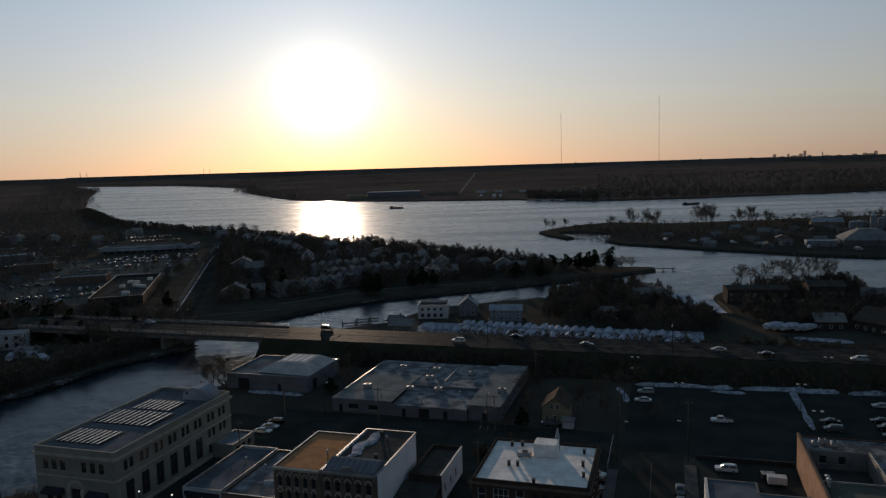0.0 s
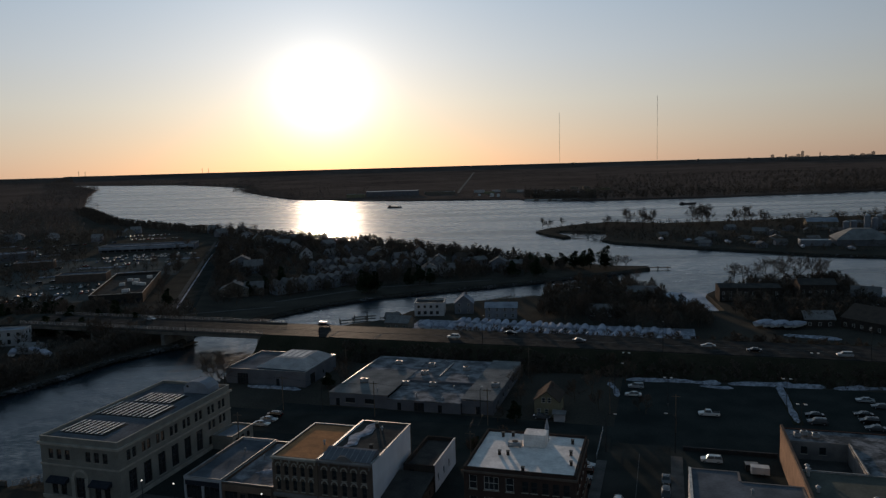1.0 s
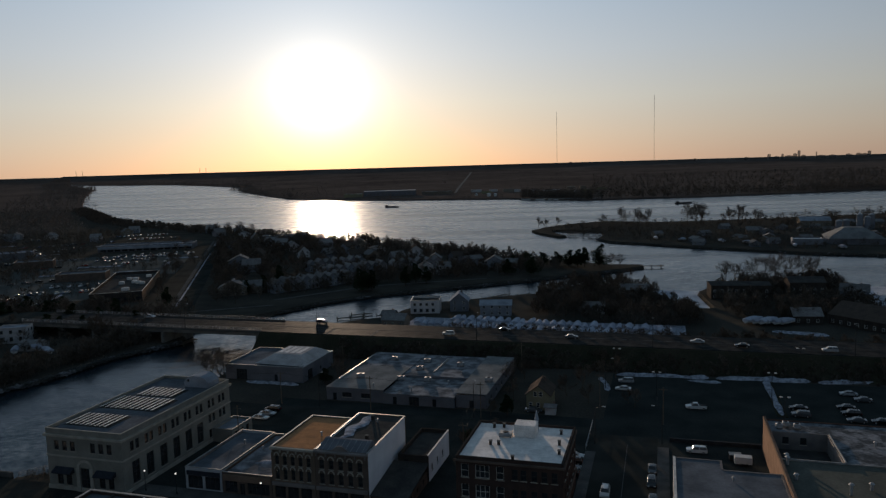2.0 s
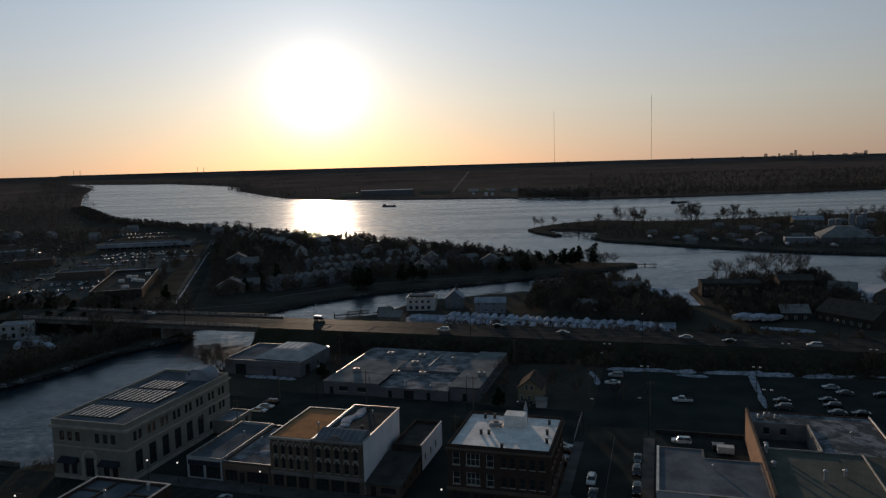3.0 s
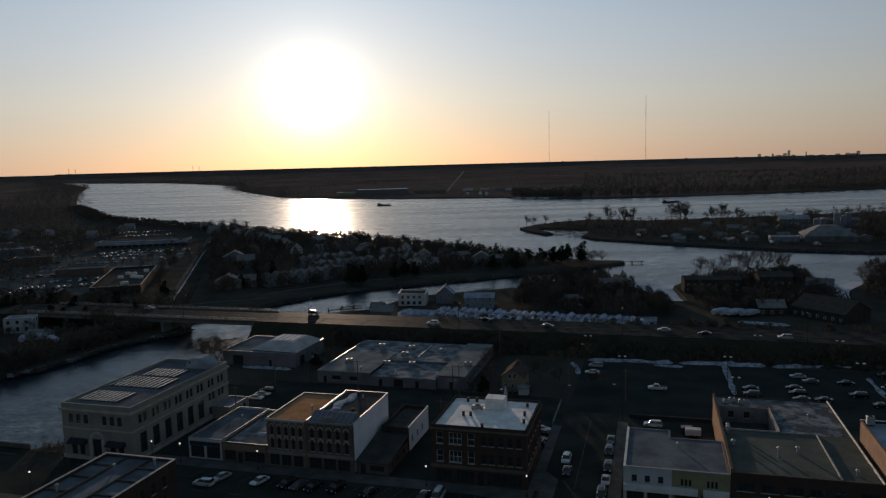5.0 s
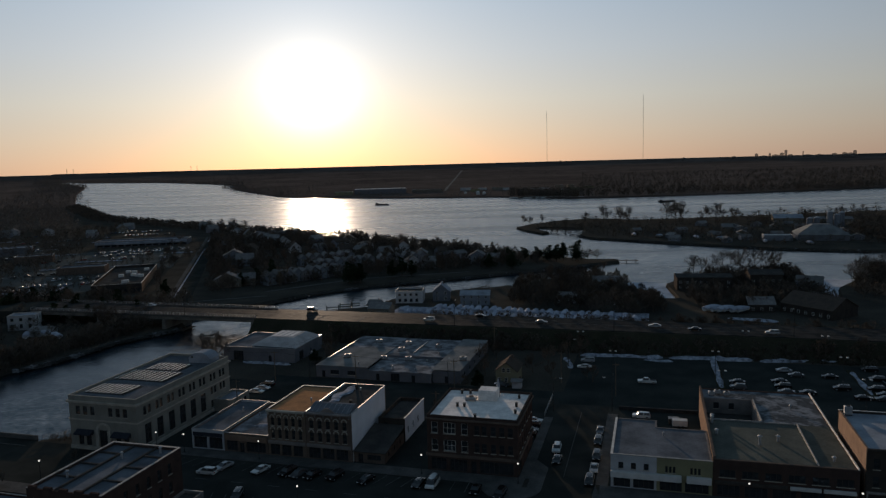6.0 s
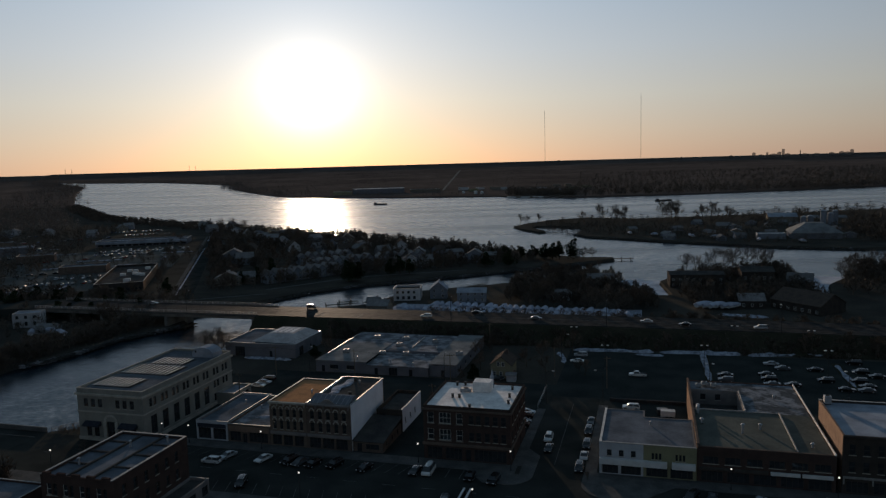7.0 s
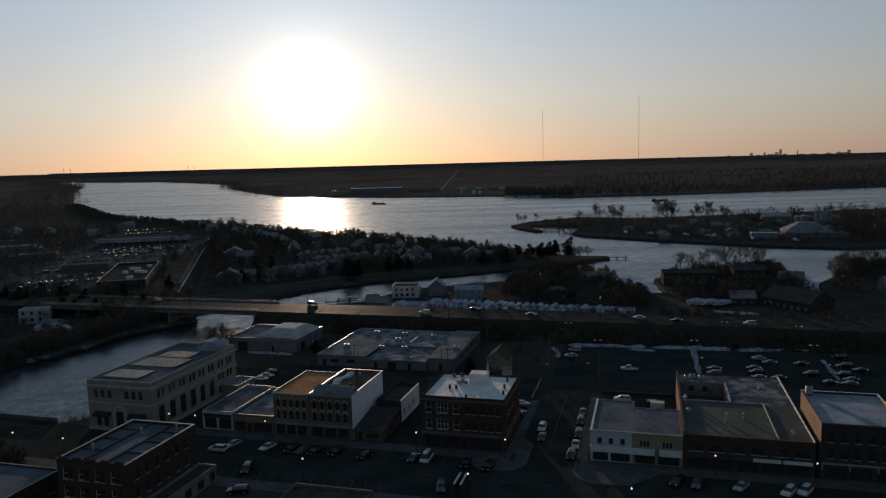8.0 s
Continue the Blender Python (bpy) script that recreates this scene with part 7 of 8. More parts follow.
# far shore: works, tanks, clearing, masts, skyline
def far_shore():
    verts, faces = [], []
    line = resample([(81, 1730), (113, 2152), (168, 2837), (271, 4142), (394, 5710)], 200)
    for x, y in line:
        w = 1.5 + 0.0009 * y
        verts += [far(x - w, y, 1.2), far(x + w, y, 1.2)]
    for i in range(len(line) - 1):
        faces.append((2 * i, 2 * i + 1, 2 * i + 3, 2 * i + 2))
    from_arrays("clearing", verts, faces, M["concrete_dark"], "straight pale clearing through the far woods", "clearing", "structure")
    # White works roofs: the sun's glint off them put into the colour.
    big_shed("works_building", -128, 1668, 2, 118, 50, 12, "stucco_grey", "roof_white", "long pale works building on the far shore", "building")
    big_shed("works_building", -170, 1640, 2, 40, 30, 8, "stucco_cream", "roof_pale", "low works building on the far shore", "building")
    big_shed("works_building", 3, 1690, 0, 70, 20, 7, "siding_tan", "roof_white", "low works building on the far shore", "building")
    for x, y, r, h in ((139, 1500, 4.0, 6.5), (152, 1498, 3.2, 5.5), (118, 1560, 3, 4)):
        t = new("storage_tank")
        t.matrix_basis = pose(x, y, 0)
        tagged(t, "white cylindrical storage tank", "tank", "storage tanks")
        bm = bmesh.new()
        tube(bm, (0, 0, 0), (0, 0, h), r, sides=20)
        part("shell", bm, M["sign_white"], t)
        bm = bmesh.new()
        tube(bm, (0, 0, h), (0, 0, h + 1.2), r, r * 0.3, 20)
        part("roof", bm, M["sign_white"], t)
    for x, y, L in ((195, 1352, 40), (225, 1345, 46), (250, 1330, 50), (270, 1320, 30), (180, 1392, 60)):
        slab_world("jetty", x, y, -30, L, 3, -3, 0.4, "timber", "low timber jetty on the far shore", "jetty", "")
    r = random.Random(3)
    for k in range(16):
        slab_world("moored_boat", 185 + k * 8, 1358 - k * 4 + r.uniform(-8, 8), r.uniform(-40, -20), 9, 3, -2.3, 0.6, "sign_white", "white boat moored at the far jetties", "boat", "")
    for k in range(14):
        big_shed("shore_building", 120 + k * 22 + r.uniform(-8, 8), 1480 + r.uniform(0, 320), r.uniform(-20, 10), r.uniform(12, 26), 12, r.uniform(4, 7), r.choice(("siding_white", "stucco_cream", "siding_tan")), "roof_pale", "small building behind the far jetties", "building")


far_shore()


def mast(dx, dy, dist, height, label, r=0.9):
    m = new("radio_mast")
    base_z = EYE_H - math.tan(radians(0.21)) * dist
    m.matrix_basis = pose(dx * dist, dy * dist, base_z - 4)
    tagged(m, label, "mast", "radio masts")
    H = height
    seg = 24
    for i, (x, y) in enumerate(((1, 0), (-0.5, 0.87), (-0.5, -0.87))):
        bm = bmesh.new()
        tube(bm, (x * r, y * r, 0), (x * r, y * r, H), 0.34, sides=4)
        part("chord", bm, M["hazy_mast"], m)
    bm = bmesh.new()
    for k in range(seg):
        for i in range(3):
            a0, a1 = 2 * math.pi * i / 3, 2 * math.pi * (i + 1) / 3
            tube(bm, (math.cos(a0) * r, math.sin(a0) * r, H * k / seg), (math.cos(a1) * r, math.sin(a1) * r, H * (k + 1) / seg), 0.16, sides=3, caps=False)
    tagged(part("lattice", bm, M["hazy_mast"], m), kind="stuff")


mast(0.18225, 0.98325, 4200, 287, "tall thin lattice radio mast on the horizon")
mast(0.30278, 0.95305, 4200, 355, "tall thin lattice radio mast on the horizon")
for ox, hh in ((0, 36), (34, 34)):
    mast(-0.4151 + ox / 4400, 0.9098, 4400, hh, "small lattice pylon on the horizon", 1.6)
    mast(-0.2815 + ox / 4400, 0.9596, 4400, hh, "small lattice pylon on the horizon", 1.6)


def skyline():
    """City towers on the horizon."""
    r = random.Random(9)
    items = [(1371, 6, 6), (1384, 2, 10), (1395, 6, 4), (1406, 3, 14), (1417, 6, 7), (1424, 11, 5), (1432, 3, 8), (1455, 8, 2), (1463, 2, 16), (1484, 2, 12), (1512, 3, 9), (1530, 4, 8), (1549, 7, 6), (1541, 3, 14), (1240, 2, 5), (1020, 2, 6), (1330, 2, 7)]
    for px, h, w in items:
        a = math.atan((px - 784 + 0.0) / 1310.0) + radians(1.3)
        d = 4450
        k = d / 1310.0
        t = new("tower_block")
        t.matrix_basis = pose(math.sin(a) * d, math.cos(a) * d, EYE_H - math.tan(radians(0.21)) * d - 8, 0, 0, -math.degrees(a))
        tagged(t, "hazy city tower block on the skyline", "tower block", "skyline")
        bm = bmesh.new()
        H, W = h * k * 0.9 + 8, w * k * 0.85
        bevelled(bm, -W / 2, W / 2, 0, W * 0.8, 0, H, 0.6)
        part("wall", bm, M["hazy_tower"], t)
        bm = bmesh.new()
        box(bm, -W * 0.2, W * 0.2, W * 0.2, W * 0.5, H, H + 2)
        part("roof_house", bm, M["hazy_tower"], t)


skyline()


def barge(x, y, turn, L):
    b = new("barge")
    b.matrix_basis = pose(x, y, WATER_Z - 0.3, 0, 0, turn)
    tagged(b, "long dark barge on the river", "barge", "river craft")
    bm = bmesh.new()
    pts = [(0, -3), (L * 0.9, -3), (L, 0), (L * 0.9, 3), (0, 3)]
    prism(bm, pts, 0, 2.6)
    part("hull", bm, M["metal_dark"], b)
    bm = bmesh.new()
    bevelled(bm, 1.0, 4.5, -1.8, 1.8, 2.6, 4.4, 0.2)
    part("wheelhouse", bm, M["metal_dark"], b)


barge(-60, 1256, -25, 25)
barge(388, 1106, 27, 33)


# small craft and docks on the harbour point
pr = random.Random(17)
for k, (x, y, a) in enumerate(((166, 606, -58), (190, 582, -58), (222, 551, -55), (250, 523, -55), (285, 492, -30))):
    dock(x, y, a, 14, 2.0)
for k in range(4, 15, 2):
    x, y = 150 + k * 10 + pr.uniform(-4, 4), 632 - k * 9.5 + pr.uniform(0, 8)
    boat(pose(x + 8, y + 12, 0, 0, 0, pr.uniform(0, 180)), k % 2, "wrapped boat stored on the harbour point")

# ---- cars ----
PAINT = {}
for key, c in dict(white=(0.62, 0.62, 0.60), silver=(0.36, 0.37, 0.38), black=(0.012, 0.012, 0.013), grey=(0.09, 0.095, 0.10), red=(0.20, 0.02, 0.015), blue=(0.03, 0.05, 0.12), tan=(0.26, 0.22, 0.16)).items():
    PAINT[key] = mat("car_paint_" + key, c, tuple(a * 0.85 for a in c), 0.8, 0.13, fine=6.0, bump=0.0, detail=0.04, spec=0.25)
M["car_glass"] = mat("car_window_glass", (0.018, 0.02, 0.022), (0.026, 0.028, 0.03), 0.7, 0.28, fine=3.0, bump=0.0, spec=0.7)
M["lamp_clear"] = mat("headlamp_glass", (0.6, 0.6, 0.58), (0.5, 0.5, 0.5), 3.0, 0.15, bump=0)
M["lamp_red"] = mat("tail_lamp_red", (0.25, 0.01, 0.01), (0.2, 0.01, 0.01), 3.0, 0.2, bump=0)
CAR_MESH = {}
# length, width, bonnet height, roof height, cabin from, to (along the length), roof from, to
CAR_SHAPE = dict(sedan=(4.7, 1.8, 0.92, 1.45, 1.15, 4.05, 1.95, 3.35), suv=(4.7, 1.9, 1.08, 1.72, 1.15, 4.55, 1.75, 4.3), pickup=(5.5, 1.95, 1.1, 1.8, 1.45, 3.35, 1.95, 3.15), van=(5.2, 2.0, 1.15, 2.1, 0.55, 5.1, 1.25, 5.0))


def car_meshes(shape, colour):
    key = (shape, colour)
    if key in CAR_MESH:
        return CAR_MESH[key]
    L, W, hb, hr_, c0, c1, r0, r1 = CAR_SHAPE[shape]
    w = W / 2
    bm = bmesh.new()
    prof = [(0.05, 0.45), (0.0, 0.62), (0.12, hb * 0.82), (c0, hb), (c1, hb), (L - 0.08, hb * 0.93), (L, 0.6), (L - 0.05, 0.4), (L - 0.5, 0.3), (0.5, 0.3)]
    rings = []
    for y, k in ((-w, 0.94), (-w * 0.92, 1.0), (w * 0.92, 1.0), (w, 0.94)):
        zc = 0.6
        rings.append([bm.verts.new((L / 2 + (x - L / 2) * (0.985 if k < 1 else 1), y, zc + (z - zc) * k)) for x, z in prof])
    n = len(prof)
    for a, b in zip(rings, rings[1:]):
        for i in range(n):
            bm.faces.new((a[i], a[(i + 1) % n], b[(i + 1) % n], b[i]))
    bm.faces.new(rings[0])
    bm.faces.new(rings[-1][::-1])
    body = mesh_of("body", bm, PAINT[colour])
    bm = bmesh.new()
    lo = [(c0, -w * 0.93, hb - 0.01), (c1, -w * 0.93, hb - 0.01), (c1, w * 0.93, hb - 0.01), (c0, w * 0.93, hb - 0.01)]
    hi = [(r0, -w * 0.71, hr_ - 0.06), (r1, -w * 0.71, hr_ - 0.06), (r1, w * 0.71, hr_ - 0.06), (r0, w * 0.71, hr_ - 0.06)]
    lo = [bm.verts.new(p) for p in lo]
    hi = [bm.verts.new(p) for p in hi]
    bm.faces.new(hi)
    bm.faces.new(lo[::-1])
    for i in range(4):
        bm.faces.new((lo[i], lo[(i + 1) % 4], hi[(i + 1) % 4], hi[i]))
    glass = mesh_of("window_glass", bm, M["car_glass"])
    bm = bmesh.new()
    grid = []
    for i in range(5):
        a = -1 + i * 0.5
        grid.append([bm.verts.new(((r0 + r1) / 2 + a * ((r1 - r0) / 2 + 0.05), c * w * 0.75, hr_ - 0.1 + 0.1 * (1 - a * a * a * a * 0.7) * (1 - c * c * 0.9))) for c in (-1, -0.6, 0, 0.6, 1)])
    for a, b in zip(grid, grid[1:]):
        for i in range(4):
            bm.faces.new((a[i], b[i], b[i + 1], a[i + 1]))
    for x in (r0 + (r1 - r0) * 0.45,) if shape != "pickup" else ():
        for s in (-1, 1):
            vs = [bm.verts.new(p) for p in ((x - 0.06, s * w * 0.945, hb), (x + 0.06, s * w * 0.945, hb), (x + 0.06, s * w * 0.725, hr_ - 0.05), (x - 0.06, s * w * 0.725, hr_ - 0.05))]
            bm.faces.new(vs)
    roof = mesh_of("roof", bm, PAINT[colour], True)
    bm = bmesh.new()
    tube(bm, (0, -0.11, 0), (0, 0.11, 0), 0.33, sides=14)
    tyre = mesh_of("wheel", bm, M["tyre"])
    bm = bmesh.new()
    tube(bm, (0, -0.115, 0), (0, 0.115, 0), 0.2, sides=10)
    rim = mesh_of("rim", bm, M["metal"])
    bm = bmesh.new()
    box(bm, -0.02, 0.06, -0.2, 0.2, -0.08, 0.08)
    lamp = mesh_of("headlight", bm, M["lamp_clear"])
    bm = bmesh.new()
    box(bm, -0.06, 0.02, -0.18, 0.18, -0.08, 0.08)
    tail = mesh_of("tail_light", bm, M["lamp_red"])
    CAR_MESH[key] = (body, glass, roof, tyre, rim, lamp, tail, L, W, hb)
    return CAR_MESH[key]


CAR_KIND = {}
NAMES = dict(sedan="car", suv="car", pickup="pickup_truck", van="van")
WORDS = dict(sedan="saloon car", suv="tall estate car", pickup="pickup truck", van="panel van")


def car(x, y, turn, shape="sedan", colour="grey", z=0.035, where="parked on dark asphalt"):
    key = (shape, colour, where)
    m = pose(x, y, z, 0, 0, turn)
    if key in CAR_KIND:
        return copy_thing(CAR_KIND[key], m)
    body, glass, roof, tyre, rim, lamp, tail, L, W, hb = car_meshes(shape, colour)
    c = new(NAMES[shape])
    c.matrix_basis = m
    tagged(c, f"{colour} {WORDS[shape]} {where}", "car" if shape in ("sedan", "suv") else shape, "cars")
    o = pose(-L / 2, 0, 0)
    for name, me in (("body", body), ("window_glass", glass), ("roof", roof)):
        put(part(name, me, None, c), o)
    near = "western" not in where
    for px in (0.85, L - 0.9):
        for py in (-W / 2 + 0.08, W / 2 - 0.08):
            w = put(part("wheel", tyre, None, c), o @ pose(px, py, 0.33))
            if near:
                part("rim", rim, None, w)
    for py in (-W * 0.34, W * 0.34) if near else ():
        put(part("headlight", lamp, None, c), o @ pose(0.02, py, hb * 0.72))
        put(part("tail_light", tail, None, c), o @ pose(L - 0.02, py, hb * 0.75))
    if shape == "pickup":
        bm = bmesh.new()
        box(bm, 3.5, L - 0.12, -W * 0.4, W * 0.4, hb - 0.02, hb + 0.012)
        put(part("load_bed", bm, M["metal_dark"], c), o)
    CAR_KIND[key] = c
    return c


U, V = TURN, TURN + 90       # headings along the streets
LOT = ((62, 213, U + 3, "suv", "silver"), (59, 205.5, U, "sedan", "white"), (74, 186.8, U + 4, "pickup", "white"), (100.5, 183, U, "sedan", "black"), (98.5, 177.8, U, "suv", "grey"), (120, 193, U, "sedan", "silver"), (121, 187.5, U, "sedan", "grey"),
       (113, 182, U, "sedan", "black"), (111.5, 177, U, "suv", "black"), (110, 172, U, "sedan", "grey"), (115.5, 170.5, U, "sedan", "black"), (130, 184.5, U, "sedan", "black"), (127, 173, U, "suv", "black"), (136, 171, U, "suv", "black"), (135.5, 166, U, "sedan", "black"),
       (133, 162.5, U, "sedan", "grey"), (128, 164, U + 180, "sedan", "black"), (142, 180, U, "suv", "black"), (144, 175, U, "sedan", "black"), (146, 190, U, "suv", "black"))
for row_ in LOT:
    car(*row_)
for x, y, s, c in ((36.4, 137, "suv", "white"), (35.2, 130.6, "sedan", "black"), (47.2, 140.5, "suv", "black"), (44.6, 131.5, "suv", "black"), (42.4, 125, "sedan", "silver"), (39.8, 118.6, "suv", "black"), (49.5, 147.5, "sedan", "grey")):
    car(x, y, V, s, c, 0.04, "parked at the kerb of the side street")
for u, v, s, c in ((-16.6, 149.5, "suv", "black"), (-16.6, 152.8, "sedan", "black"), (-16.6, 156.2, "suv", "black"), (-16.6, 159.6, "sedan", "silver"), (-103.4, 168, "sedan", "white"), (-103.2, 171.5, "sedan", "silver"), (-103.6, 175, "suv", "black"), (10.8, 168.6, "suv", "white"), (-31, 189.2, "sedan", "grey")):
    p = town(u, v)
    car(p.x, p.y, U + (180 if s == "sedan" else 0), s, c, 0.02, "parked in a yard")
MAIN = ((-83.6, 111.5, 0, "suv", "white"), (-81.6, 115.2, 74, "sedan", "silver"), (-72.1, 115.2, 74, "sedan", "white"), (-70.2, 102.1, 106, "suv", "black"), (-65.4, 115.3, 74, "suv", "black"), (-62.6, 115.2, 74, "sedan", "grey"),
        (-59.2, 115.2, 74, "sedan", "black"), (-54.0, 115.7, 74, "suv", "black"), (-46.5, 115.4, 74, "sedan", "black"), (-34.7, 116.1, 86, "sedan", "black"), (-31.7, 116.6, 90, "van", "white"), (-22.1, 115.8, 90, "sedan", "black"), (-16.6, 114.9, 84, "suv", "black"), (-24.1, 102.4, 100, "suv", "grey"),
        (27.9, 115.5, 80, "sedan", "grey"), (36.6, 115.9, 62, "sedan", "silver"), (45.6, 115.3, 62, "suv", "white"), (48.9, 116.4, 62, "suv", "white"), (24.0, 115.6, 66, "suv", "black"), (-66.2, 91.6, 20, "suv", "black"),
        (-95, 110, 0, "sedan", "black"), (-112, 106.5, 180, "sedan", "grey"), (60, 112, 0, "suv", "grey"))
for u, v, a, s, c in MAIN:
    p = town(u, v)
    car(p.x, p.y, U + a, s, c, 0.035, "on the dark main street")
for x, y, s, c, flip in ((92, 234, "sedan", "silver", 0), (104, 226.5, "sedan", "black", 0), (128, 217, "suv", "silver", 0), (9, 258.5, "suv", "white", 0), (-41, 287, "suv", "black", 180), (-118, 310.5, "sedan", "silver", 180), (52, 247, "sedan", "grey", 180), (30, 262, "sedan", "black", 180)):
    car(x, y, U + flip, s, c, ROAD_Z + 0.01, "driving on the high road")
# dumpster and trailer behind the right-hand shops
b = thing("dumpster", 17.7, 164.9, 0.02, 4, "dark steel dumpster with a pale lid in the yard", "dumpster")
bm = bmesh.new()
bevelled(bm, 0, 2.6, 0, 1.8, 0.1, 1.5, 0.06)
part("bin", bm, M["metal_dark"], b)
bm = bmesh.new()
bevelled(bm, -0.06, 2.66, -0.06, 1.86, 1.5, 1.62, 0.03)
part("lid", bm, M["coping"], b)
b = thing("box_trailer", 18.5, 162.4, 0.02, 0, "white box trailer parked in the yard", "trailer")
bm = bmesh.new()
bevelled(bm, 0, 3.7, 0, 2.0, 0.55, 2.1, 0.05)
part("box", bm, M["sign_white"], b)
for x in (1.6, 2.6):
    for y in (-0.02, 2.0):
        bm = bmesh.new()
        tube(bm, (x, y, 0.36), (x, y + 0.22, 0.36), 0.36, sides=12)
        part("wheel", bm, M["tyre"], b)

# parked cars of the western car parks
cr = random.Random(21)
slab_world("parking_lot_west", -285, 470, 12, 120, 135, -0.3, 0.02, "asphalt_pale", "wide asphalt car park before the shopping strip", "parking lot")
slab_world("parking_lot_west", -260, 380, 14, 85, 80, -0.3, 0.025, "asphalt_pale", "asphalt car park by the bridge ramp", "parking lot")
slab_world("parking_lot_west", -420, 560, 22, 120, 70, -0.3, 0.02, "asphalt_pale", "asphalt car park beyond the road", "parking lot")
COL = ("white", "silver", "black", "grey", "silver", "black", "red", "blue")


def car_row(x, y, turn, n, gap=3.0, face=90, skip=0.25):
    d = Vector((math.cos(radians(turn)), math.sin(radians(turn))))
    for i in range(n):
        if cr.random() < skip:
            continue
        car(x + d.x * i * gap, y + d.y * i * gap, turn + face + cr.uniform(-3, 3), cr.choice(("sedan", "suv", "sedan", "van" if cr.random() < 0.1 else "suv")), cr.choice(COL), 0.035, "in the western car park")


car_row(-262, 595, 8, 24)
car_row(-258, 575, 8, 22, skip=0.55)
car_row(-250, 552, 8, 20, skip=0.6)
car_row(-212, 422, 14, 8, 3.2)
car_row(-236, 418, 14, 7, 3.2)
car_row(-240, 400, 14, 8, 3.4, skip=0.4)
car_row(-226, 445, 14, 9, 3.2, skip=0.4)
car_row(-222, 380, 14, 6, 4.5, 20, skip=0.3)
car_row(-395, 590, 22, 22, skip=0.35)
car_row(-388, 612, 22, 22, skip=0.45)
car_row(-372, 640, 24, 18, skip=0.4)
car_row(-330, 566, 22, 8, skip=0.3)
car_row(-352, 668, 26, 14, skip=0.4)
car_row(-380, 700, 30, 14, 4.0, 40, skip=0.4)
car_row(-345, 720, 30, 10, 4.5, 10, skip=0.3)
car_row(-330, 800, 14, 14, 4.0, skip=0.4)
car_row(-300, 760, 10, 12, 4.0, skip=0.4)
car_row(-318, 520, 27, 9, 9.0, 0, skip=0.3)
car_row(-290, 450, 27, 9, 8.0, 180, skip=0.3)
car_row(-250, 628 - 18, 8, 20, 3.4, skip=0.5)
car_row(-470, 362, 27, 11, 13.0, 0, skip=0.25)
car_row(-430, 470, 24, 9, 5.0, 60, skip=0.3)
car_row(-455, 540, 24, 8, 5.0, 60, skip=0.3)
car_row(-440, 760, 30, 8, 6.0, 0, skip=0.3)
slab_world("road_avenue", -114, 354, 102, 380, 9, -0.3, 0.03, "asphalt", "straight asphalt avenue lined with trees", "road")
slab_world("pavement_avenue", -124, 352, 102, 380, 2.2, -0.3, 0.12, "concrete", "pale concrete walk beside the avenue", "pavement")
for x, y, L in ((-270, 656, 16), (-244, 660, 20), (-222, 664, 10)):
    snow_heap("snowdrift", [(x, y), (x + L, y + L * 0.14)], 3.2, 0.6, "drift of old snow on the shopping strip's roof", 4.6, WORLD)
slab_world("road_river", -520, 330, 27, 330, 12, -0.3, 0.03, "asphalt_pale", "wide asphalt road on the west bank", "road")
slab_world("canal_walk", -78, 378, 37, 60, 2.4, -0.2, 0.08, "concrete", "pale concrete walk along the canal", "pavement")
slab_world("canal_walk", -30, 414, 12, 70, 2.0, -0.2, 0.08, "concrete", "pale concrete walk along the canal", "pavement")
slab_world("canal_walk", -118, 352, 16, 44, 2.0, -0.2, 0.08, "concrete", "pale concrete walk along the canal", "pavement")

# ---- lamps, poles, signs ----
M["globe"].node_tree.nodes["Principled BSDF"].inputs["Emission Color"].default_value = (1.0, 0.93, 0.8, 1)
M["globe"].node_tree.nodes["Principled BSDF"].inputs["Emission Strength"].default_value = 0.7


def globe_lamp(u, v, h=4.2):
    b = thing("street_lamp", u, v, 0.1, 0, "black street lamp post with a white globe", "street lamp", "globe lamps")
    bm = bmesh.new()
    tube(bm, (0, 0, 0), (0, 0, 0.6), 0.2, 0.12, 10)
    part("base", bm, M["metal_dark"], b)
    bm = bmesh.new()
    tube(bm, (0, 0, 0.6), (0, 0, h), 0.07, 0.055, 8)
    tube(bm, (0, 0, h), (0, 0, h + 0.12), 0.13, 0.13, 8)
    part("pole", bm, M["metal_dark"], b)
    bm = bmesh.new()
    bmesh.ops.create_icosphere(bm, subdivisions=2, radius=0.2, matrix=pose(0, 0, h + 0.32))
    part("globe", bm, M["globe"], b, "white glass globe", True)
    return b


first = globe_lamp(-130.5, 122.6)
for u, v in ((-117, 121.2), (-109.2, 121.2), (-104.3, 121.4), (-96.6, 121.6), (-35.7, 121.6), (-14.0, 121.4), (-76, 121.4), (32, 121.4), (52, 121.4)):
    copy_thing(first, TOWN @ pose(u, v, 0.1))
first = globe_lamp(-115.6, 96.8, 5.9)
for u, v in ((-53.7, 97.5), (15.0, 97.4), (-86, 97.4), (-131, 97.4), (-17.0, 97.4)):
    copy_thing(first, TOWN @ pose(u, v, 0.1))


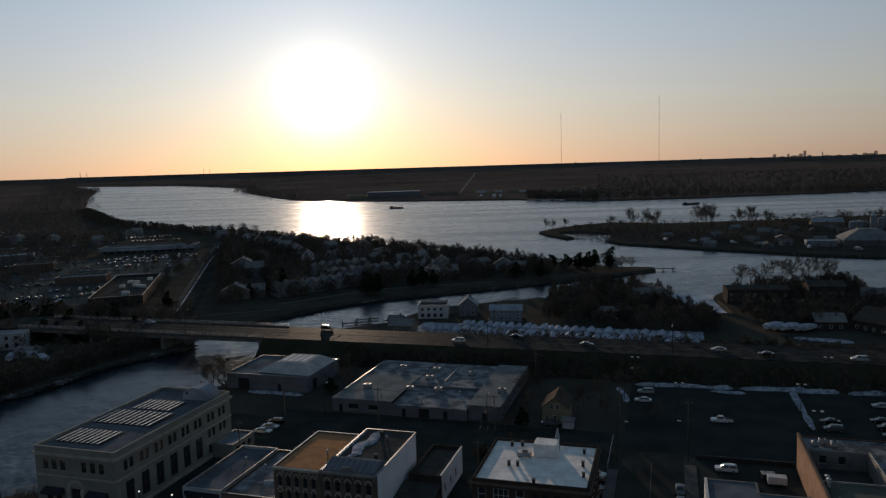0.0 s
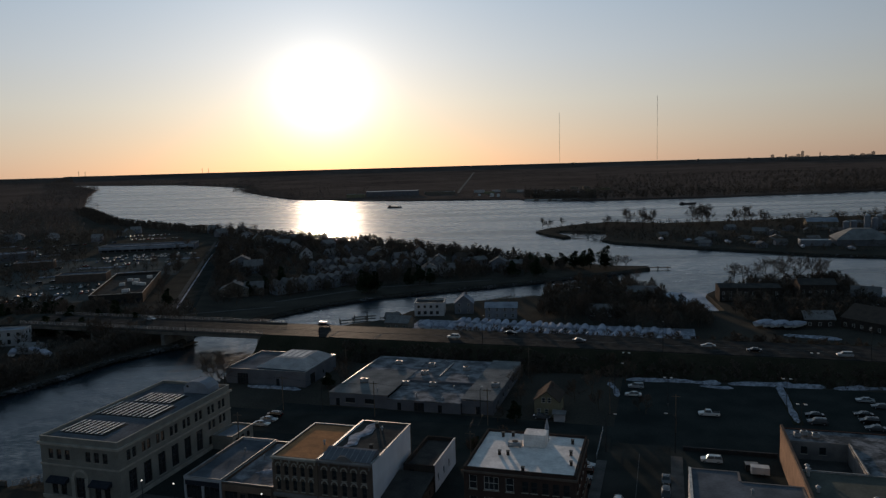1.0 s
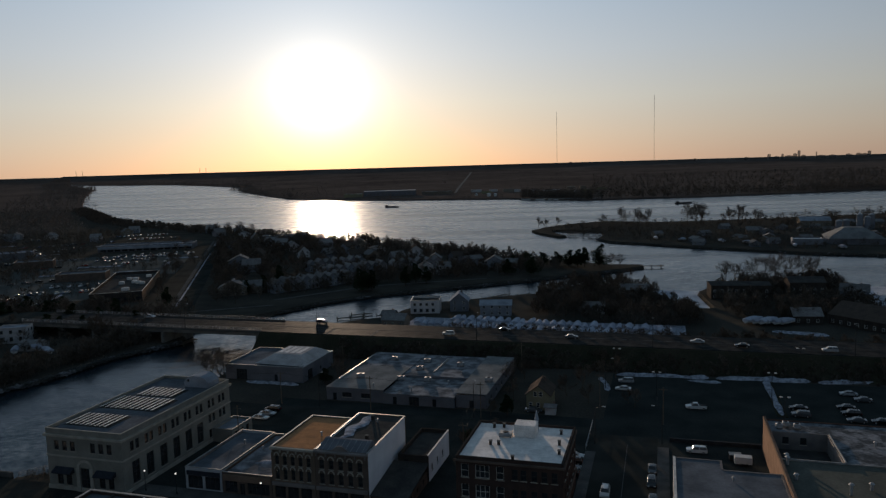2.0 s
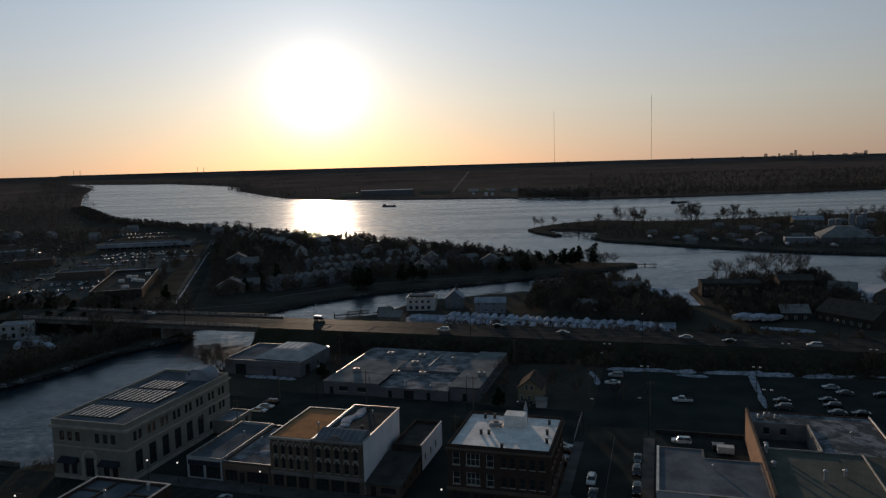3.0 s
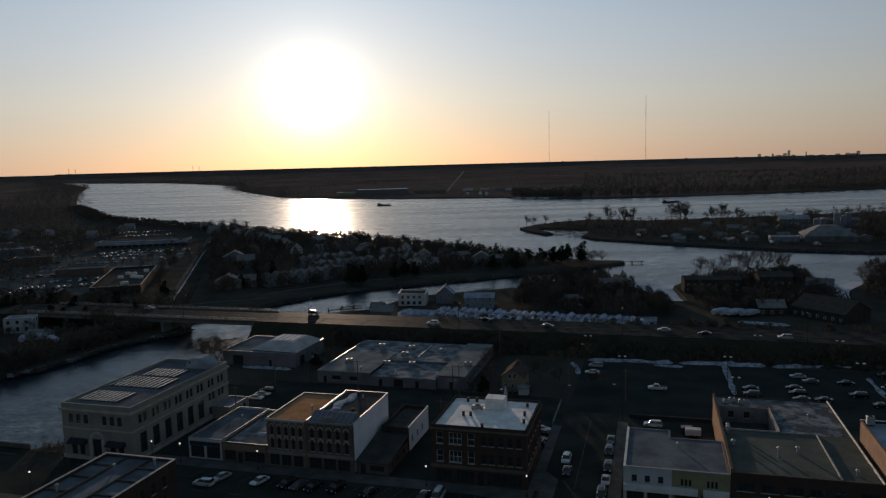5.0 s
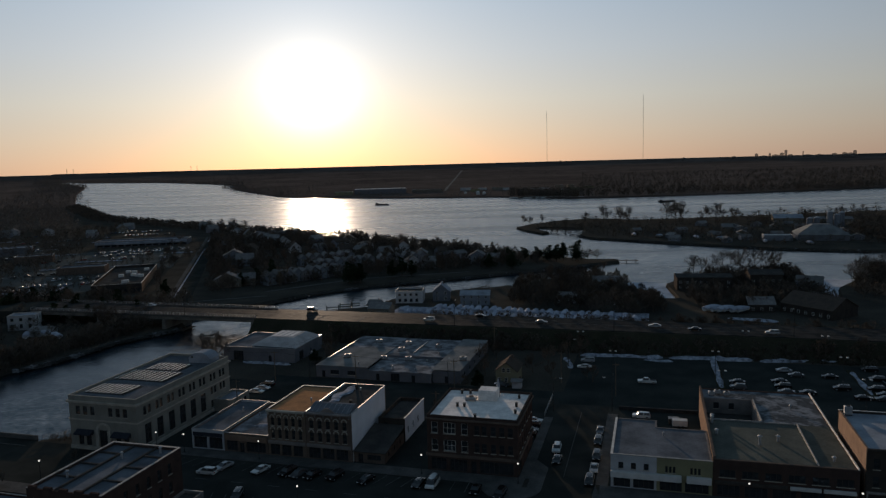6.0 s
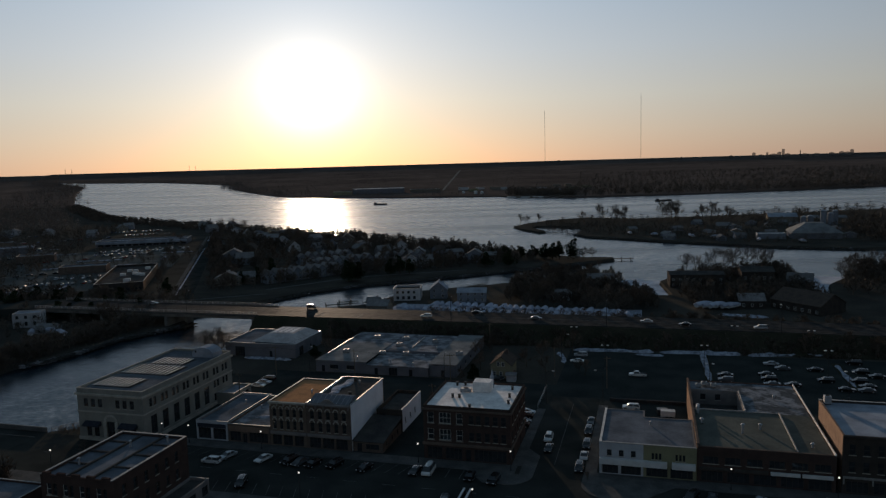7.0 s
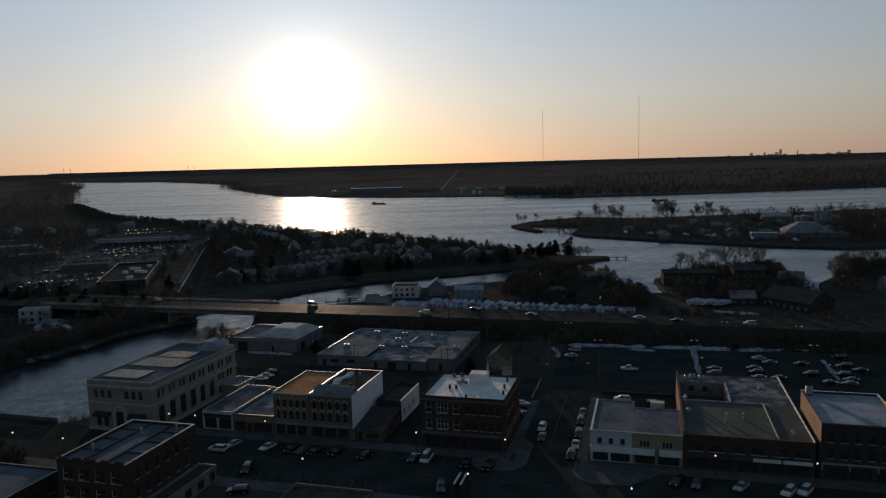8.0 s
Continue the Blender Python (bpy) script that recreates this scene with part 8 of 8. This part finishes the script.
def lot_lamp(x, y, h=8.0):
    b = new("lot_lamp")
    b.matrix_basis = pose(x, y, 0.03, 0, 0, TURN)
    tagged(b, "tall lot lamp with two flat white heads", "street lamp", "lot lamps")
    bm = bmesh.new()
    tube(bm, (0, 0, 0), (0, 0, 0.7), 0.28, sides=10)
    part("footing", bm, M["concrete"], b)
    bm = bmesh.new()
    tube(bm, (0, 0, 0.7), (0, 0, h), 0.09, 0.07, 8)
    box(bm, -0.9, 0.9, -0.04, 0.04, h - 0.08, h)
    part("pole", bm, M["metal_dark"], b)
    for s in (-1, 1):
        bm = bmesh.new()
        bevelled(bm, s * 0.9 - 0.35, s * 0.9 + 0.35, -0.3, 0.3, h - 0.1, h + 0.14, 0.04)
        part("head", bm, M["sign_white"], b)
    return b


first = lot_lamp(97, 191)
for x, y in ((90.3, 170.2), (131, 179), (124.3, 157), (66, 196), (62, 224), (140, 205), (118, 216)):
    copy_thing(first, pose(x, y, 0.03, 0, 0, TURN))


def cobra_lamp(u, v, h, turn):
    b = thing("street_light", u, v, 0.1, turn, "dark metal street light with a curved arm", "street lamp", "arm lamps")
    bm = bmesh.new()
    tube(bm, (0, 0, 0), (0, 0, h - 1), 0.12, 0.08, 8)
    last = Vector((0, 0, h - 1))
    for k in range(1, 6):
        a = k / 5 * math.pi / 2
        p = Vector((math.sin(a) * 0 + (1 - math.cos(a)) * 1.8, 0, h - 1 + math.sin(a)))
        tube(bm, last, p, 0.06, sides=6)
        last = p
    part("pole", bm, M["metal_dark"], b)
    bm = bmesh.new()
    bevelled(bm, last.x - 0.1, last.x + 0.7, -0.16, 0.16, last.z - 0.1, last.z + 0.08, 0.05)
    part("head", bm, M["sign_white"], b)
    return b


first = cobra_lamp(-12.6, 169.0, 9.5, 0)
for u, v, z, t in ((-13.4, 214, 0.1, 0), (3.0, 172, 0.1, 180), (-122, 242.0, 6.4, 90), (-60, 242.0, 6.4, 90), (0, 242.0, 6.4, 90), (60, 242, 6.4, 90), (-92, 181.5, 0.1, 90), (-46, 181.5, 0.1, 90), (-180, 242.0, 6.4, 90)):
    copy_thing(first, TOWN @ pose(u, v, z, 0, 0, t))


def utility_pole(u, v, h, z=0.0):
    b = thing("utility_pole", u, v, z, 0, "weathered timber utility pole with a cross arm", "utility pole", "utility poles")
    bm = bmesh.new()
    tube(bm, (0, 0, -0.3), (0, 0, h), 0.16, 0.11, 8)
    part("pole", bm, M["timber"], b)
    bm = bmesh.new()
    box(bm, -1.1, 1.1, -0.06, 0.06, h - 0.7, h - 0.55)
    part("cross_arm", bm, M["timber"], b)
    return b


first = utility_pole(-44, 181.2, 10)
for u, v in ((-76, 181.2), (-104, 181), (-99, 150), (-40.5, 150), (-99, 214), (-41, 226), (3.3, 186), (-13.6, 196), (-128, 182)):
    copy_thing(first, TOWN @ pose(u, v, 0))


def cable(a, b, sag=0.8):
    bm = bmesh.new()
    a, b = Vector(a), Vector(b)
    last = a
    for k in range(1, 9):
        t = k / 8
        p = a.lerp(b, t) - Vector((0, 0, sag * 4 * t * (1 - t)))
        tube(bm, last, p, 0.016, sides=4, caps=False)
        last = p
    solid("overhead_cable", bm, M["metal_dark"], TOWN, "thin black overhead cable between poles", "cable", "overhead cables")


for a, b in (((-128, 182), (-104, 181)), ((-104, 181), (-76, 181.2)), ((-76, 181.2), (-44, 181.2)), ((-44, 181.2), (-13.6, 196)), ((-99, 150), (-104, 181)), ((-104, 181), (-99, 214)), ((-41, 226), (-44, 181.2)), ((-40.5, 150), (-44, 181.2))):
    for o in (-0.9, 0.9):
        cable((a[0] + o, a[1], 9.5), (b[0] + o, b[1], 9.5))


def blade_sign():
    b = thing("blade_sign", -18.9, 92.4, 0, 0, "dark double-sided street sign box with two pale edges", "sign")
    for x in (0, 1.3):
        bm = bmesh.new()
        bevelled(bm, x, x + 0.5, 0, 5.4, 1.2, 6.2, 0.05)
        part("sign_panel", bm, M["metal_dark"], b)
        # White strip on top: the panel's lit edge put in as colour.
        bm = bmesh.new()
        box(bm, x + 0.05, x + 0.45, 0, 5.4, 6.2, 6.32)
        part("edge", bm, M["sign_white"], b, "white strip in place of a lit top edge")
    for y in (0.4, 4.6):
        bm = bmesh.new()
        box(bm, 0.6, 1.2, y, y + 0.4, 0, 5.5)
        part("post", bm, M["metal_dark"], b)


blade_sign()

# low wall and fence behind the right-hand block
b = thing("yard_wall", 4.8, 174.2, 0, 0, "low dark wall along the lot's edge", "wall")
bm = bmesh.new()
box(bm, 0, 20.5, 0, 0.4, 0, 0.9)
part("wall", bm, M["metal_dark"], b)
bm = bmesh.new()
box(bm, -0.05, 20.55, -0.05, 0.45, 0.9, 1.0)
part("coping", bm, M["metal_dark"], b)
f = thing("fence", -14.4, 165, 0, 90, "thin metal fence beside the yard", "fence")
rail_run(f, 18, 1.2, 2.5, 2)
r = thing("railing", -139, 121.4, 0, 52, "metal railing on the river bank", "railing")
rail_run(r, 9, 1.1, 1.8, 3)
